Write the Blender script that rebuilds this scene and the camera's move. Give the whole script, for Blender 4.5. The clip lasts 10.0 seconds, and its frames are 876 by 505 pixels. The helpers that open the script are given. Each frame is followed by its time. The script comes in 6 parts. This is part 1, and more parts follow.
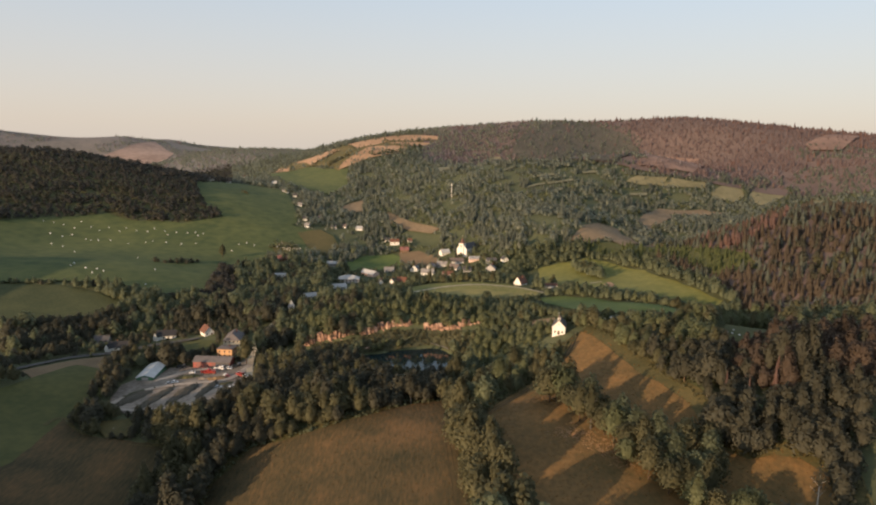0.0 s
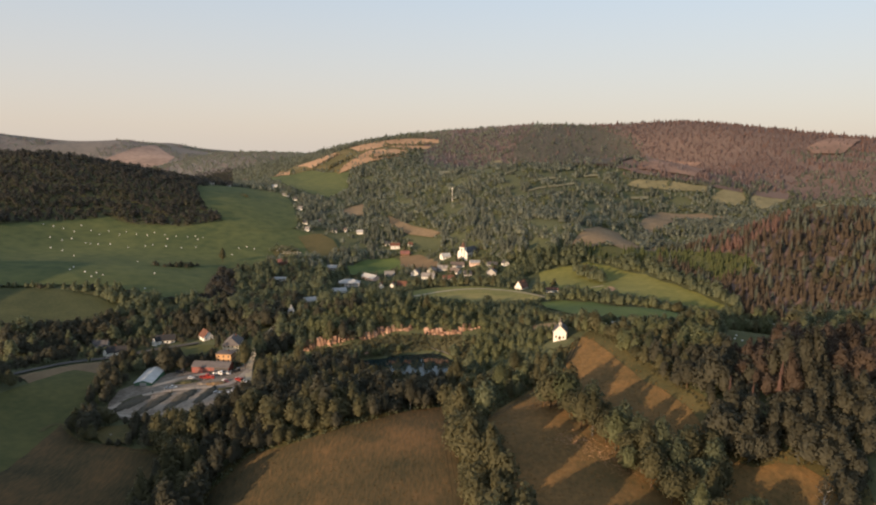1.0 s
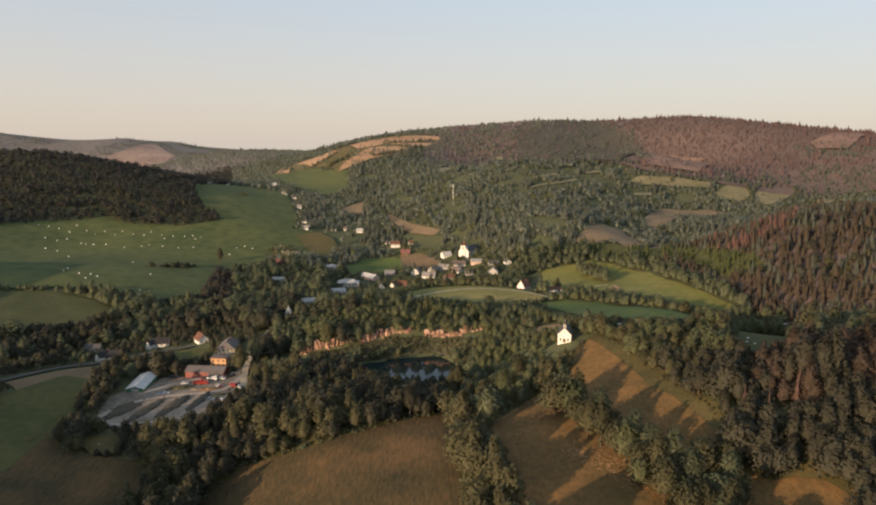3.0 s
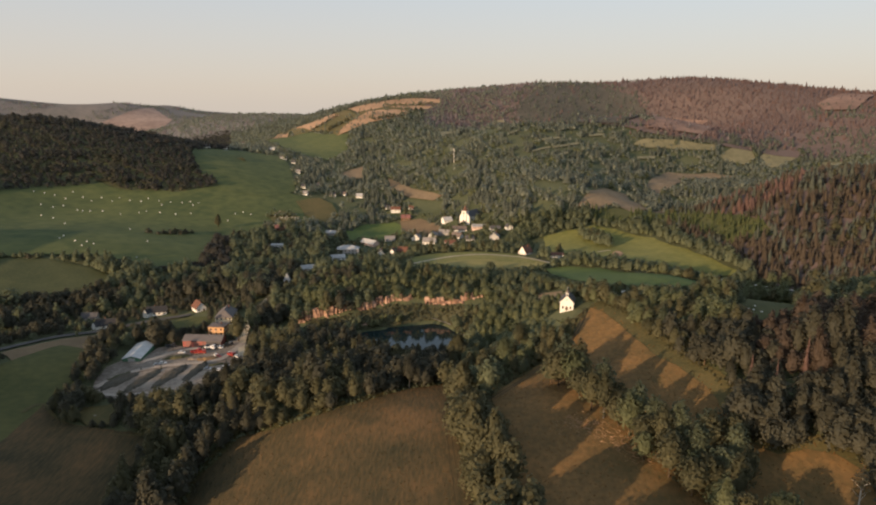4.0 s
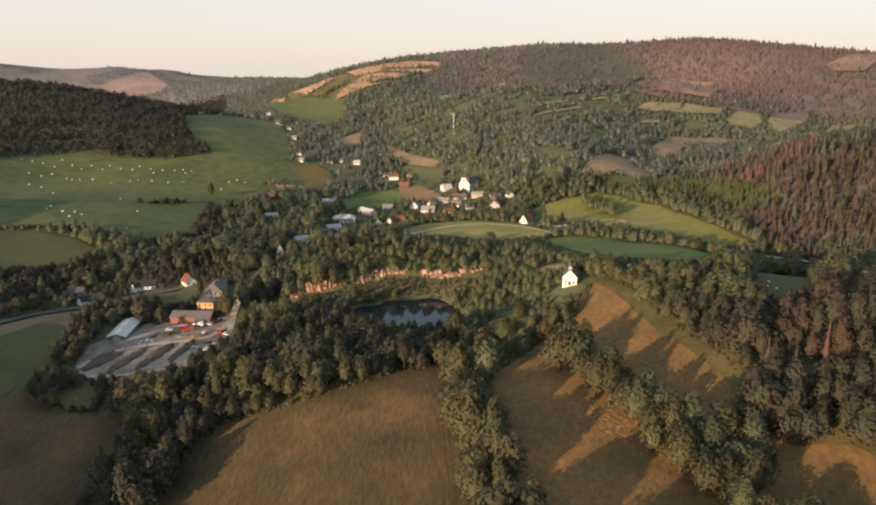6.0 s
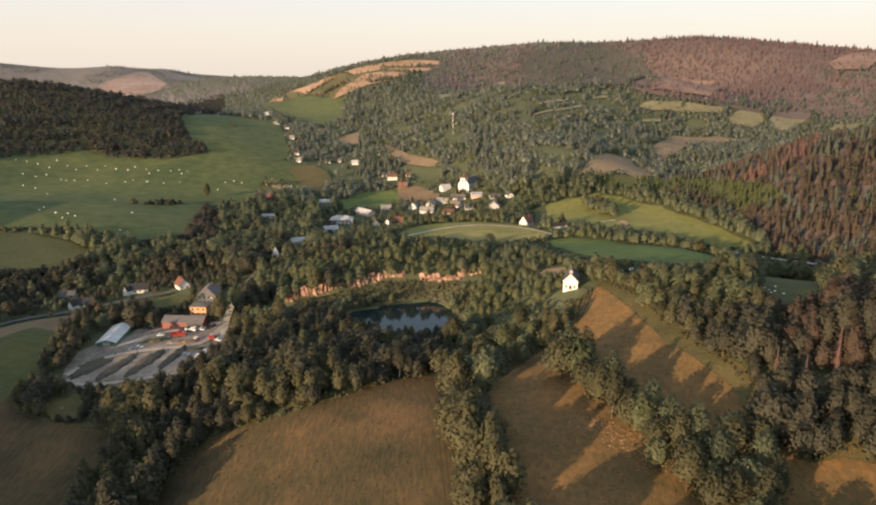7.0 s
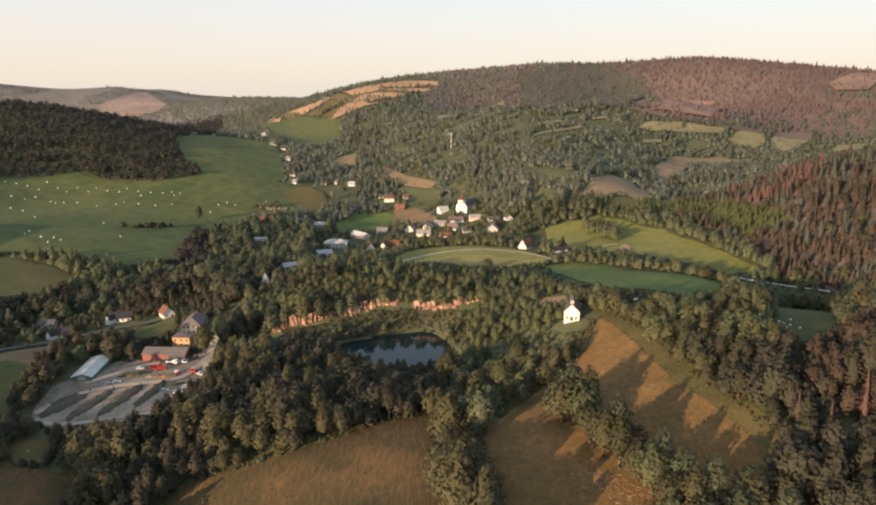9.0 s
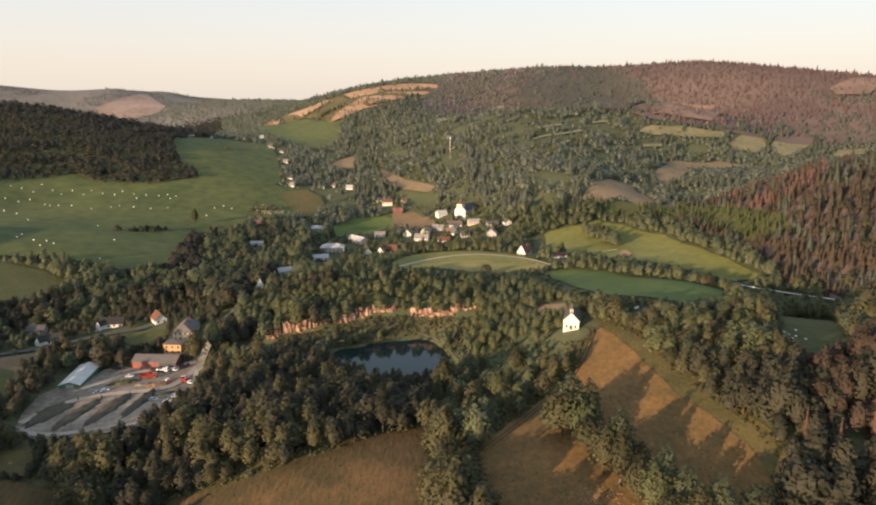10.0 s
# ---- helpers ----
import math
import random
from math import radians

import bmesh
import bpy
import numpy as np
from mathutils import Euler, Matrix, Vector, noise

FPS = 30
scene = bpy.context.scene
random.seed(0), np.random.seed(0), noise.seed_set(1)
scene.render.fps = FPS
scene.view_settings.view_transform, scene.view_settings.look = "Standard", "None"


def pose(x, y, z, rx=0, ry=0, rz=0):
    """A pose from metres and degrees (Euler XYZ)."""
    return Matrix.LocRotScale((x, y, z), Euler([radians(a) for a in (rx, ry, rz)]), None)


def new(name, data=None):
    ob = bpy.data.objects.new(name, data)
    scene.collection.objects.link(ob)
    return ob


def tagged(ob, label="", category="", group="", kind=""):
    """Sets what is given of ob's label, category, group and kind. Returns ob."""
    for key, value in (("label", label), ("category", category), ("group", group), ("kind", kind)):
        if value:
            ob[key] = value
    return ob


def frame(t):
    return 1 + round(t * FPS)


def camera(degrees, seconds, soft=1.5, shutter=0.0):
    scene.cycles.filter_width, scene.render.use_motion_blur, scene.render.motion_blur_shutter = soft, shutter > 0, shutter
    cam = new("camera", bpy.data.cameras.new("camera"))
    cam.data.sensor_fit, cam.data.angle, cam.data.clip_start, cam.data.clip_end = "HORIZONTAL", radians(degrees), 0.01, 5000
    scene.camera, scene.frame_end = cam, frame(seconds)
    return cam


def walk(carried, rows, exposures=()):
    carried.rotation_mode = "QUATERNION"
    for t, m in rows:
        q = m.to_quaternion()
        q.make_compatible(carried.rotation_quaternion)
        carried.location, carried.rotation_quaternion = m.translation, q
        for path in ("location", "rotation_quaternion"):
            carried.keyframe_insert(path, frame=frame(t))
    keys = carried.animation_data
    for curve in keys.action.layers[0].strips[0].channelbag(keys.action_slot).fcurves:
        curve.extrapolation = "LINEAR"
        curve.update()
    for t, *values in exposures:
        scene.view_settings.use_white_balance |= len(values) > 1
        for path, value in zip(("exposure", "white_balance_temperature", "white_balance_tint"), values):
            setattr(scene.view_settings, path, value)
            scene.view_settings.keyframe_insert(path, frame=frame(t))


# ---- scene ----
# A hill village in late sun, seen from a slow flight above the meadows. Metres, z up.
cam = camera(65.16, 10.0, soft=2.1)
PATH = [
    (0.0, 0.02, 0.00, 150.01, 81.317, -0.802, 0.122),
    (0.5, 0.29, 0.98, 150.01, 81.508, -0.836, 0.166),
    (1.0, 0.43, 2.91, 150.26, 81.600, -0.804, 0.199),
    (1.5, 0.57, 6.02, 150.39, 81.620, -0.780, 0.237),
    (2.0, 0.75, 9.06, 150.43, 81.751, -0.691, 0.253),
    (3.5, 1.61, 21.34, 150.39, 80.370, -0.377, 0.307),
    (4.0, 2.13, 26.22, 150.46, 78.351, -0.256, 0.356),
    (4.5, 2.70, 31.43, 150.54, 76.327, -0.158, 0.404),
    (5.0, 3.28, 36.17, 150.79, 75.511, -0.095, 0.413),
    (5.5, 3.93, 41.18, 150.85, 75.436, -0.046, 0.415),
    (7.0, 6.10, 55.99, 150.93, 75.327, 0.061, 0.415),
    (7.5, 6.87, 61.00, 151.03, 75.305, 0.081, 0.428),
    (8.0, 7.58, 65.95, 151.12, 75.765, 0.083, 0.419),
    (8.5, 8.44, 70.88, 151.17, 76.416, 0.100, 0.419),
    (9.0, 9.17, 75.71, 151.15, 76.938, 0.089, 0.414),
    (9.5, 9.92, 80.31, 151.18, 77.133, 0.050, 0.405),
    (10.0, 10.59, 84.00, 151.18, 77.184, -0.129, 0.419),
]
EXPOSURES = [(0.0, 0.42), (2.2, 0.42), (3.5, 0.35), (4.0, 0.33), (4.5, 0.47), (5.5, 0.67), (7.0, 0.81), (10.0, 0.79)]
walk(cam, [(t, pose(*p)) for t, *p in PATH], EXPOSURES)

# ---- world and sun ----
SUN_TO = Vector((0.69, 0.72, 0.0)).normalized()      # the way the shadows fall
SUN_HEIGHT = radians(11.0)
world = bpy.data.worlds.new("evening_sky")
world.use_nodes = True
scene.world = world
wn = world.node_tree.nodes
sky = wn.new("ShaderNodeTexSky")
sky.sky_type, sky.sun_disc = "NISHITA", False
sky.sun_elevation = SUN_HEIGHT
sky.sun_rotation = math.atan2(-SUN_TO.x, -SUN_TO.y)
sky.altitude, sky.air_density, sky.dust_density, sky.ozone_density = 400.0, 1.0, 2.5, 1.0
wn["Background"].inputs["Strength"].default_value = 0.15
way, split, thin, haze, veil = (wn.new("ShaderNode" + kind) for kind in ("TexCoord", "SeparateXYZ", "MapRange", "Mix", "ValToRGB"))
wlink = world.node_tree.links.new
wlink(way.outputs["Generated"], split.inputs[0])
wlink(split.outputs["Z"], thin.inputs["Value"])
thin.inputs["From Min"].default_value, thin.inputs["From Max"].default_value = 0.0, 0.55
thin.inputs["To Min"].default_value, thin.inputs["To Max"].default_value = 0.85, 0.42
thin.interpolation_type = "SMOOTHSTEP"
veil.color_ramp.elements[0].color, veil.color_ramp.elements[1].color = (3.80, 3.30, 2.86, 1), (3.05, 3.48, 4.02, 1)   # evening haze: cream low down, pale above
veil.color_ramp.elements[0].position, veil.color_ramp.elements[1].position = 0.03, 0.26
wlink(split.outputs["Z"], veil.inputs["Fac"])
haze.data_type = "RGBA"
wlink(thin.outputs["Result"], haze.inputs["Factor"])
wlink(sky.outputs["Color"], haze.inputs["A"])
wlink(veil.outputs["Color"], haze.inputs["B"])
wlink(haze.outputs["Result"], wn["Background"].inputs["Color"])
sun_data = bpy.data.lights.new("sun", "SUN")
sun_data.energy, sun_data.angle, sun_data.color = 5.0, radians(0.6), (1.0, 0.695, 0.44)
sun = new("sun", sun_data)
sun_way = Vector((SUN_TO.x * math.cos(SUN_HEIGHT), SUN_TO.y * math.cos(SUN_HEIGHT), -math.sin(SUN_HEIGHT)))
sun.rotation_euler = sun_way.to_track_quat("-Z", "Y").to_euler()
sun.location = (-400, -300, 400)


# ---- materials ----
def material(name, dark, light, scale=0.3, fine=3.0, rough=0.9, bump=0.0, metal=0.0, mid=None, vary=0.0, island=False, leafy=0.0, spec=0.2, ends=(0.30, 0.70), broad=0.55, grain=None):
    """A surface that varies between dark and light on two scales, by place, and from piece to piece."""
    m = bpy.data.materials.new(name)
    m.use_nodes = True
    n, link = m.node_tree.nodes, m.node_tree.links.new
    shader = n["Principled BSDF"]
    shader.inputs["Roughness"].default_value, shader.inputs["Metallic"].default_value = rough, metal
    shader.inputs["Specular IOR Level"].default_value = spec
    place = n.new("ShaderNodeNewGeometry")
    big, small = n.new("ShaderNodeTexNoise"), n.new("ShaderNodeTexNoise")
    for node, s in ((big, scale), (small, fine)):
        node.inputs["Scale"].default_value, node.inputs["Detail"].default_value = s, 5.0
        if grain and node is small:         # drawn out along the mowing
            along = n.new("ShaderNodeVectorMath")
            along.operation = "MULTIPLY"
            along.inputs[1].default_value = (*grain, 1.0)
            link(place.outputs["Position"], along.inputs[0])
            link(along.outputs[0], node.inputs["Vector"])
        else:
            link(place.outputs["Position"], node.inputs["Vector"])
    blend = n.new("ShaderNodeMath")
    blend.operation = "MULTIPLY_ADD"
    link(small.outputs["Fac"], blend.inputs[0])
    blend.inputs[1].default_value = 1 - broad
    half = n.new("ShaderNodeMath")
    half.operation = "MULTIPLY"
    link(big.outputs["Fac"], half.inputs[0])
    half.inputs[1].default_value = broad
    link(half.outputs[0], blend.inputs[2])
    value = blend.outputs[0]
    if vary:
        info = place.outputs["Random Per Island"] if island else n.new("ShaderNodeObjectInfo").outputs["Random"]
        add = n.new("ShaderNodeMath")
        add.operation = "MULTIPLY_ADD"
        link(info, add.inputs[0])
        add.inputs[1].default_value = vary
        shift = n.new("ShaderNodeMath")
        shift.operation = "SUBTRACT"
        link(value, shift.inputs[0])
        shift.inputs[1].default_value = vary / 2
        link(shift.outputs[0], add.inputs[2])
        value = add.outputs[0]
    ramp = n.new("ShaderNodeValToRGB")
    ramp.color_ramp.elements[0].position, ramp.color_ramp.elements[1].position = ends
    ramp.color_ramp.elements[0].color, ramp.color_ramp.elements[1].color = (*dark, 1), (*light, 1)
    if mid:
        ramp.color_ramp.elements.new(0.5).color = (*mid, 1)
    link(value, ramp.inputs["Fac"])
    link(ramp.outputs["Color"], shader.inputs["Base Color"])
    if bump:
        b = n.new("ShaderNodeBump")
        b.inputs["Strength"].default_value, b.inputs["Distance"].default_value = 0.6, bump
        link(small.outputs["Fac"], b.inputs["Height"])
        link(b.outputs["Normal"], shader.inputs["Normal"])
    if leafy:
        glow, mixer = n.new("ShaderNodeBsdfTranslucent"), n.new("ShaderNodeMixShader")
        link(ramp.outputs["Color"], glow.inputs["Color"])
        mixer.inputs["Fac"].default_value = leafy
        link(shader.outputs[0], mixer.inputs[1])
        link(glow.outputs[0], mixer.inputs[2])
        link(mixer.outputs[0], n["Material Output"].inputs["Surface"])
    return m


M = {}
M["ground"] = material("undergrowth", (0.058, 0.070, 0.034), (0.120, 0.122, 0.058), 0.02, 0.3, bump=0.3)
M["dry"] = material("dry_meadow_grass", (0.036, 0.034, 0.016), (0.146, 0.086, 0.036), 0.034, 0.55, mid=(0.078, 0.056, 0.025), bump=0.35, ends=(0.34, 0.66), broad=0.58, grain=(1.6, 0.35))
M["dry_orange"] = material("dry_orange_grass", (0.074, 0.060, 0.022), (0.270, 0.146, 0.052), 0.035, 0.5, mid=(0.155, 0.094, 0.035), bump=0.35, ends=(0.28, 0.72), broad=0.55, grain=(1.0, 0.6))
M["blades_orange"] = material("dry_orange_blades", (0.100, 0.066, 0.024), (0.300, 0.152, 0.052), 0.035, 0.5, vary=0.15, island=True, leafy=0.45, ends=(0.32, 0.68))
M["blades_dry"] = material("dry_brown_blades", (0.052, 0.042, 0.017), (0.176, 0.102, 0.039), 0.034, 0.5, vary=0.15, island=True, leafy=0.45, ends=(0.32, 0.68))
M["margin"] = material("rough_grass_margin", (0.052, 0.054, 0.021), (0.131, 0.103, 0.040), 0.05, 0.7, bump=0.35, ends=(0.36, 0.64))
# far-hill ground cover, its colour lifted towards the haze
M["heath"] = material("haze_pale_heath", (0.132, 0.126, 0.112), (0.245, 0.208, 0.178), 0.004, 0.03)
M["dry_green"] = material("half_dry_grass", (0.070, 0.070, 0.026), (0.191, 0.135, 0.052), 0.02, 0.3, mid=(0.126, 0.103, 0.037), bump=0.25)
M["green"] = material("mown_green_grass", (0.058, 0.078, 0.028), (0.122, 0.132, 0.045), 0.010, 0.08, bump=0.15, ends=(0.36, 0.64))
# dull grass whose darkness also holds the shade over two small fields
M["rough_green"] = material("rough_dull_grass", (0.057, 0.064, 0.021), (0.106, 0.101, 0.033), 0.02, 0.2, bump=0.2, ends=(0.36, 0.64))
M["white_bark"] = material("white_birch_bark", (0.30, 0.28, 0.25), (0.62, 0.59, 0.54), 0.8, 4.0)
M["lush"] = material("lush_green_grass", (0.070, 0.104, 0.029), (0.122, 0.152, 0.042), 0.014, 0.12, bump=0.15, ends=(0.36, 0.64))
M["pasture"] = material("yellowing_pasture_grass", (0.122, 0.130, 0.034), (0.225, 0.204, 0.058), 0.02, 0.15, bump=0.15, ends=(0.36, 0.64))
M["ochre"] = material("parched_hill_grass", (0.28, 0.172, 0.094), (0.50, 0.310, 0.180), 0.012, 0.08, ends=(0.34, 0.66))
M["duff"] = material("brown_forest_floor", (0.095, 0.070, 0.060), (0.170, 0.122, 0.102), 0.02, 0.1)
M["felled"] = material("felled_hillside", (0.150, 0.098, 0.075), (0.265, 0.172, 0.130), 0.015, 0.08, ends=(0.36, 0.64))
M["stubble"] = material("mown_straw_coloured_grass", (0.191, 0.170, 0.056), (0.304, 0.252, 0.091), 0.02, 0.12, bump=0.15, ends=(0.36, 0.64))
M["terrace"] = material("pale_terrace_grass", (0.150, 0.142, 0.082), (0.260, 0.235, 0.140), 0.02, 0.12)
M["clearing"] = material("dry_brown_clearing", (0.150, 0.110, 0.064), (0.270, 0.195, 0.115), 0.03, 0.2, ends=(0.34, 0.66))
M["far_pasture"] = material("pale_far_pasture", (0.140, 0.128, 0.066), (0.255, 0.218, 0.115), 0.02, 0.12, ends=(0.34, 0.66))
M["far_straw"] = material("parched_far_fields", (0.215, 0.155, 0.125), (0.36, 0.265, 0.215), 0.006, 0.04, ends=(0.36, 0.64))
M["dark_floor"] = material("dark_ridge_floor", (0.062, 0.058, 0.046), (0.105, 0.095, 0.074), 0.02, 0.1)
M["scrub_floor"] = material("dark_scrubby_grass", (0.046, 0.048, 0.024), (0.105, 0.096, 0.048), 0.05, 0.5, bump=0.3)
M["garden"] = material("dark_green_grass", (0.046, 0.056, 0.024), (0.090, 0.094, 0.040), 0.05, 0.4, bump=0.2)
# dark earth whose colour also takes in the shade beside the banks
M["shaded_earth"] = material("shade_dark_earth", (0.052, 0.047, 0.035), (0.104, 0.091, 0.068), 0.1, 0.8, bump=0.2)
M["soil"] = material("bare_brown_soil", (0.13, 0.088, 0.050), (0.22, 0.155, 0.085), 0.05, 0.6, bump=0.1)
M["gravel"] = material("grey_gravel", (0.128, 0.104, 0.080), (0.315, 0.264, 0.212), 0.06, 0.5, bump=0.1, ends=(0.38, 0.64))
M["pale_gravel"] = material("pale_worn_gravel", (0.25, 0.205, 0.165), (0.42, 0.360, 0.295), 0.1, 1.2, bump=0.1)
M["asphalt"] = material("worn_asphalt", (0.06, 0.058, 0.055), (0.11, 0.10, 0.09), 0.1, 1.5)
M["track"] = material("pale_dirt_track", (0.36, 0.300, 0.205), (0.56, 0.470, 0.335), 0.1, 1.0)
M["rut"] = material("dark_wheel_rut", (0.045, 0.035, 0.018), (0.09, 0.065, 0.03), 0.2, 1.0)
M["rock"] = material("rusty_quarry_rock", (0.13, 0.085, 0.062), (0.50, 0.33, 0.24), 0.2, 1.2, bump=0.4, mid=(0.31, 0.185, 0.125), vary=0.3)
M["scree"] = material("quarry_scree", (0.10, 0.07, 0.04), (0.24, 0.16, 0.09), 0.1, 0.8, bump=0.2)
M["bark"] = material("grey_brown_bark", (0.05, 0.035, 0.022), (0.13, 0.09, 0.06), 1.0, 6.0)
M["birch"] = material("pale_birch_bark", (0.12, 0.105, 0.085), (0.26, 0.235, 0.20), 0.8, 4.0)
LEAVES = {
    "leaf": ((0.059, 0.061, 0.031), (0.128, 0.119, 0.057)),
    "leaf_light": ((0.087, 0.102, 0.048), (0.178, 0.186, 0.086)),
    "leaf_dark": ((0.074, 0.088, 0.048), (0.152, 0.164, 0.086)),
    # dull brown crowns; also darkens the woods that should lie in shade
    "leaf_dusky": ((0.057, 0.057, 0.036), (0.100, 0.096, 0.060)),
    "leaf_umber": ((0.056, 0.055, 0.043), (0.080, 0.076, 0.058)),
    "leaf_russet": ((0.068, 0.055, 0.041), (0.130, 0.096, 0.070)),
    # grey-green paled in the colour itself to stand for distance haze
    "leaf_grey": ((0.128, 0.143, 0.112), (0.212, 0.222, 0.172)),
    "spruce": ((0.080, 0.094, 0.066), (0.148, 0.160, 0.110)),
    "spruce_young": ((0.066, 0.089, 0.033), (0.132, 0.146, 0.056)),
    "spruce_brown": ((0.118, 0.089, 0.074), (0.235, 0.170, 0.140)),
    "spruce_russet": ((0.078, 0.064, 0.046), (0.130, 0.103, 0.074)),
    "spruce_red": ((0.130, 0.084, 0.070), (0.235, 0.149, 0.122)),
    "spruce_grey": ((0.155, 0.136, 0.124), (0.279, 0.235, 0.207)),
}
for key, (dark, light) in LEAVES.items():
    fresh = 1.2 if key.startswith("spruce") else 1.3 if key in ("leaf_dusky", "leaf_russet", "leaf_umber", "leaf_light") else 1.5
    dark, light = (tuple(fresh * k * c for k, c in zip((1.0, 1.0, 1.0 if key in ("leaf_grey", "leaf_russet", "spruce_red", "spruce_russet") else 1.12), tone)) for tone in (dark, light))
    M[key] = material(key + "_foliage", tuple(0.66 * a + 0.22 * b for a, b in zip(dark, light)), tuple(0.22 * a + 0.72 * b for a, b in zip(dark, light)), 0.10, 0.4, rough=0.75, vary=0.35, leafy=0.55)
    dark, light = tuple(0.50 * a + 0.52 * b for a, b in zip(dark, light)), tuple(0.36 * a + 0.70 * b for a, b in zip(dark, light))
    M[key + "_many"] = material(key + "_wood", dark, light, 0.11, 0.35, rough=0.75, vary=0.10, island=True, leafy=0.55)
PLASTER = {"white": (0.80, 0.77, 0.70), "cream": (0.72, 0.63, 0.47), "orange": (0.62, 0.37, 0.19), "grey": (0.45, 0.43, 0.40), "green": (0.10, 0.22, 0.13), "red": (0.34, 0.115, 0.095), "brown": (0.20, 0.12, 0.07), "pink": (0.72, 0.52, 0.42)}
for key, c in PLASTER.items():
    M["wall_" + key] = material(key + "_plaster", tuple(0.78 * v for v in c), c, 0.4, 2.5, rough=0.9, bump=0.02)
ROOFS = {"slate": (0.10, 0.095, 0.095), "grey": (0.28, 0.26, 0.24), "tile": (0.18, 0.085, 0.055), "tin": (0.50, 0.49, 0.47), "brown": (0.175, 0.138, 0.116), "red": (0.27, 0.125, 0.105), "weathered": (0.17, 0.15, 0.14), "black": (0.045, 0.043, 0.043), "white": (0.62, 0.61, 0.58)}
for key, c in ROOFS.items():
    M["roof_" + key] = material(key + "_roofing", tuple(0.65 * v for v in c), c, 0.3, 3.0, rough=0.65, bump=0.03)
M["glass"] = material("dark_window_glass", (0.02, 0.022, 0.025), (0.04, 0.042, 0.045), 0.3, 1.0, rough=0.08, spec=0.6)
M["wood"] = material("weathered_door_wood", (0.07, 0.045, 0.03), (0.14, 0.09, 0.055), 0.5, 5.0)
M["copper"] = material("dull_brown_spire_metal", (0.09, 0.05, 0.035), (0.17, 0.095, 0.065), 0.5, 3.0, rough=0.5)
M["wool"] = material("white_wrap", (0.62, 0.60, 0.55), (0.82, 0.80, 0.75), 0.5, 3.0, rough=0.5)
M["rubber"] = material("black_rubber", (0.015, 0.015, 0.015), (0.03, 0.03, 0.03), 2.0, 9.0)
M["steel"] = material("galvanised_steel", (0.42, 0.42, 0.42), (0.60, 0.60, 0.58), 1.0, 5.0, rough=0.4, metal=0.6)
for key, c in {"red": (0.32, 0.045, 0.035), "white": (0.80, 0.79, 0.77), "dark": (0.05, 0.055, 0.06), "silver": (0.5, 0.5, 0.5), "blue": (0.07, 0.13, 0.30)}.items():
    M["paint_" + key] = material(key + "_vehicle_paint", tuple(0.85 * v for v in c), c, 0.5, 4.0, rough=0.3, spec=0.5)
water = bpy.data.materials.new("still_dark_water")
water.use_nodes = True
wsh = water.node_tree.nodes["Principled BSDF"]
wsh.inputs["Base Color"].default_value = (0.014, 0.026, 0.026, 1)
wsh.inputs["Specular IOR Level"].default_value = 0.34
wsh.inputs["Roughness"].default_value, wsh.inputs["IOR"].default_value = 0.05, 1.33
ripple, wbump = water.node_tree.nodes.new("ShaderNodeTexNoise"), water.node_tree.nodes.new("ShaderNodeBump")
ripple.inputs["Scale"].default_value, wbump.inputs["Distance"].default_value, wbump.inputs["Strength"].default_value = 60.0, 0.01, 0.15
water.node_tree.links.new(ripple.outputs["Fac"], wbump.inputs["Height"])
water.node_tree.links.new(wbump.outputs["Normal"], wsh.inputs["Normal"])

# ---- lie of the land: broad and small swells (x, y, spread, rise) ----
SWELLS_WIDE = [
    (1500, 5000, 1500, 240.8),
    (-3000, 3000, 700, 275.0),
    (0, 2400, 700, 163.6),
    (3000, 3600, 700, -98.7),
    (1200, 4800, 700, -151.1),
    (-1500, 1500, 330, 160.8),
    (-900, 3000, 330, 27.9),
    (-2100, 4200, 330, -82.1),
    (-1500, 3000, 330, -93.1),
    (-1500, 4200, 330, 60.1),
    (-2400, 4200, 330, 128.9),
    (-300, 2700, 330, -79.5),
    (-1800, 2700, 330, -111.9),
    (1500, 1200, 330, 70.1),
    (-300, 3600, 330, -103.0),
    (-900, 2400, 330, 11.7),
    (-900, 2100, 330, -116.3),
]
SWELLS_BROAD = [
    (-1800, 3600, 330, 104.9),
    (900, 2100, 330, 80.3),
    (1500, 2700, 330, 59.0),
    (1500, 1800, 330, 59.2),
    (1800, 1800, 330, 38.8),
    (-450, 1100, 170, 19.7),
    (750, 950, 170, 30.7),
    (150, 1400, 170, 33.8),
    (750, 1400, 170, -42.9),
    (-450, 1550, 170, -29.8),
    (-900, 800, 170, 20.7),
    (600, 1850, 170, -89.3),
    (-150, 1700, 170, 18.3),
    (-450, 1850, 170, -16.7),
    (-900, 1850, 170, 70.2),
    (-150, 1100, 170, -33.2),
    (450, 1250, 170, -56.2),
]
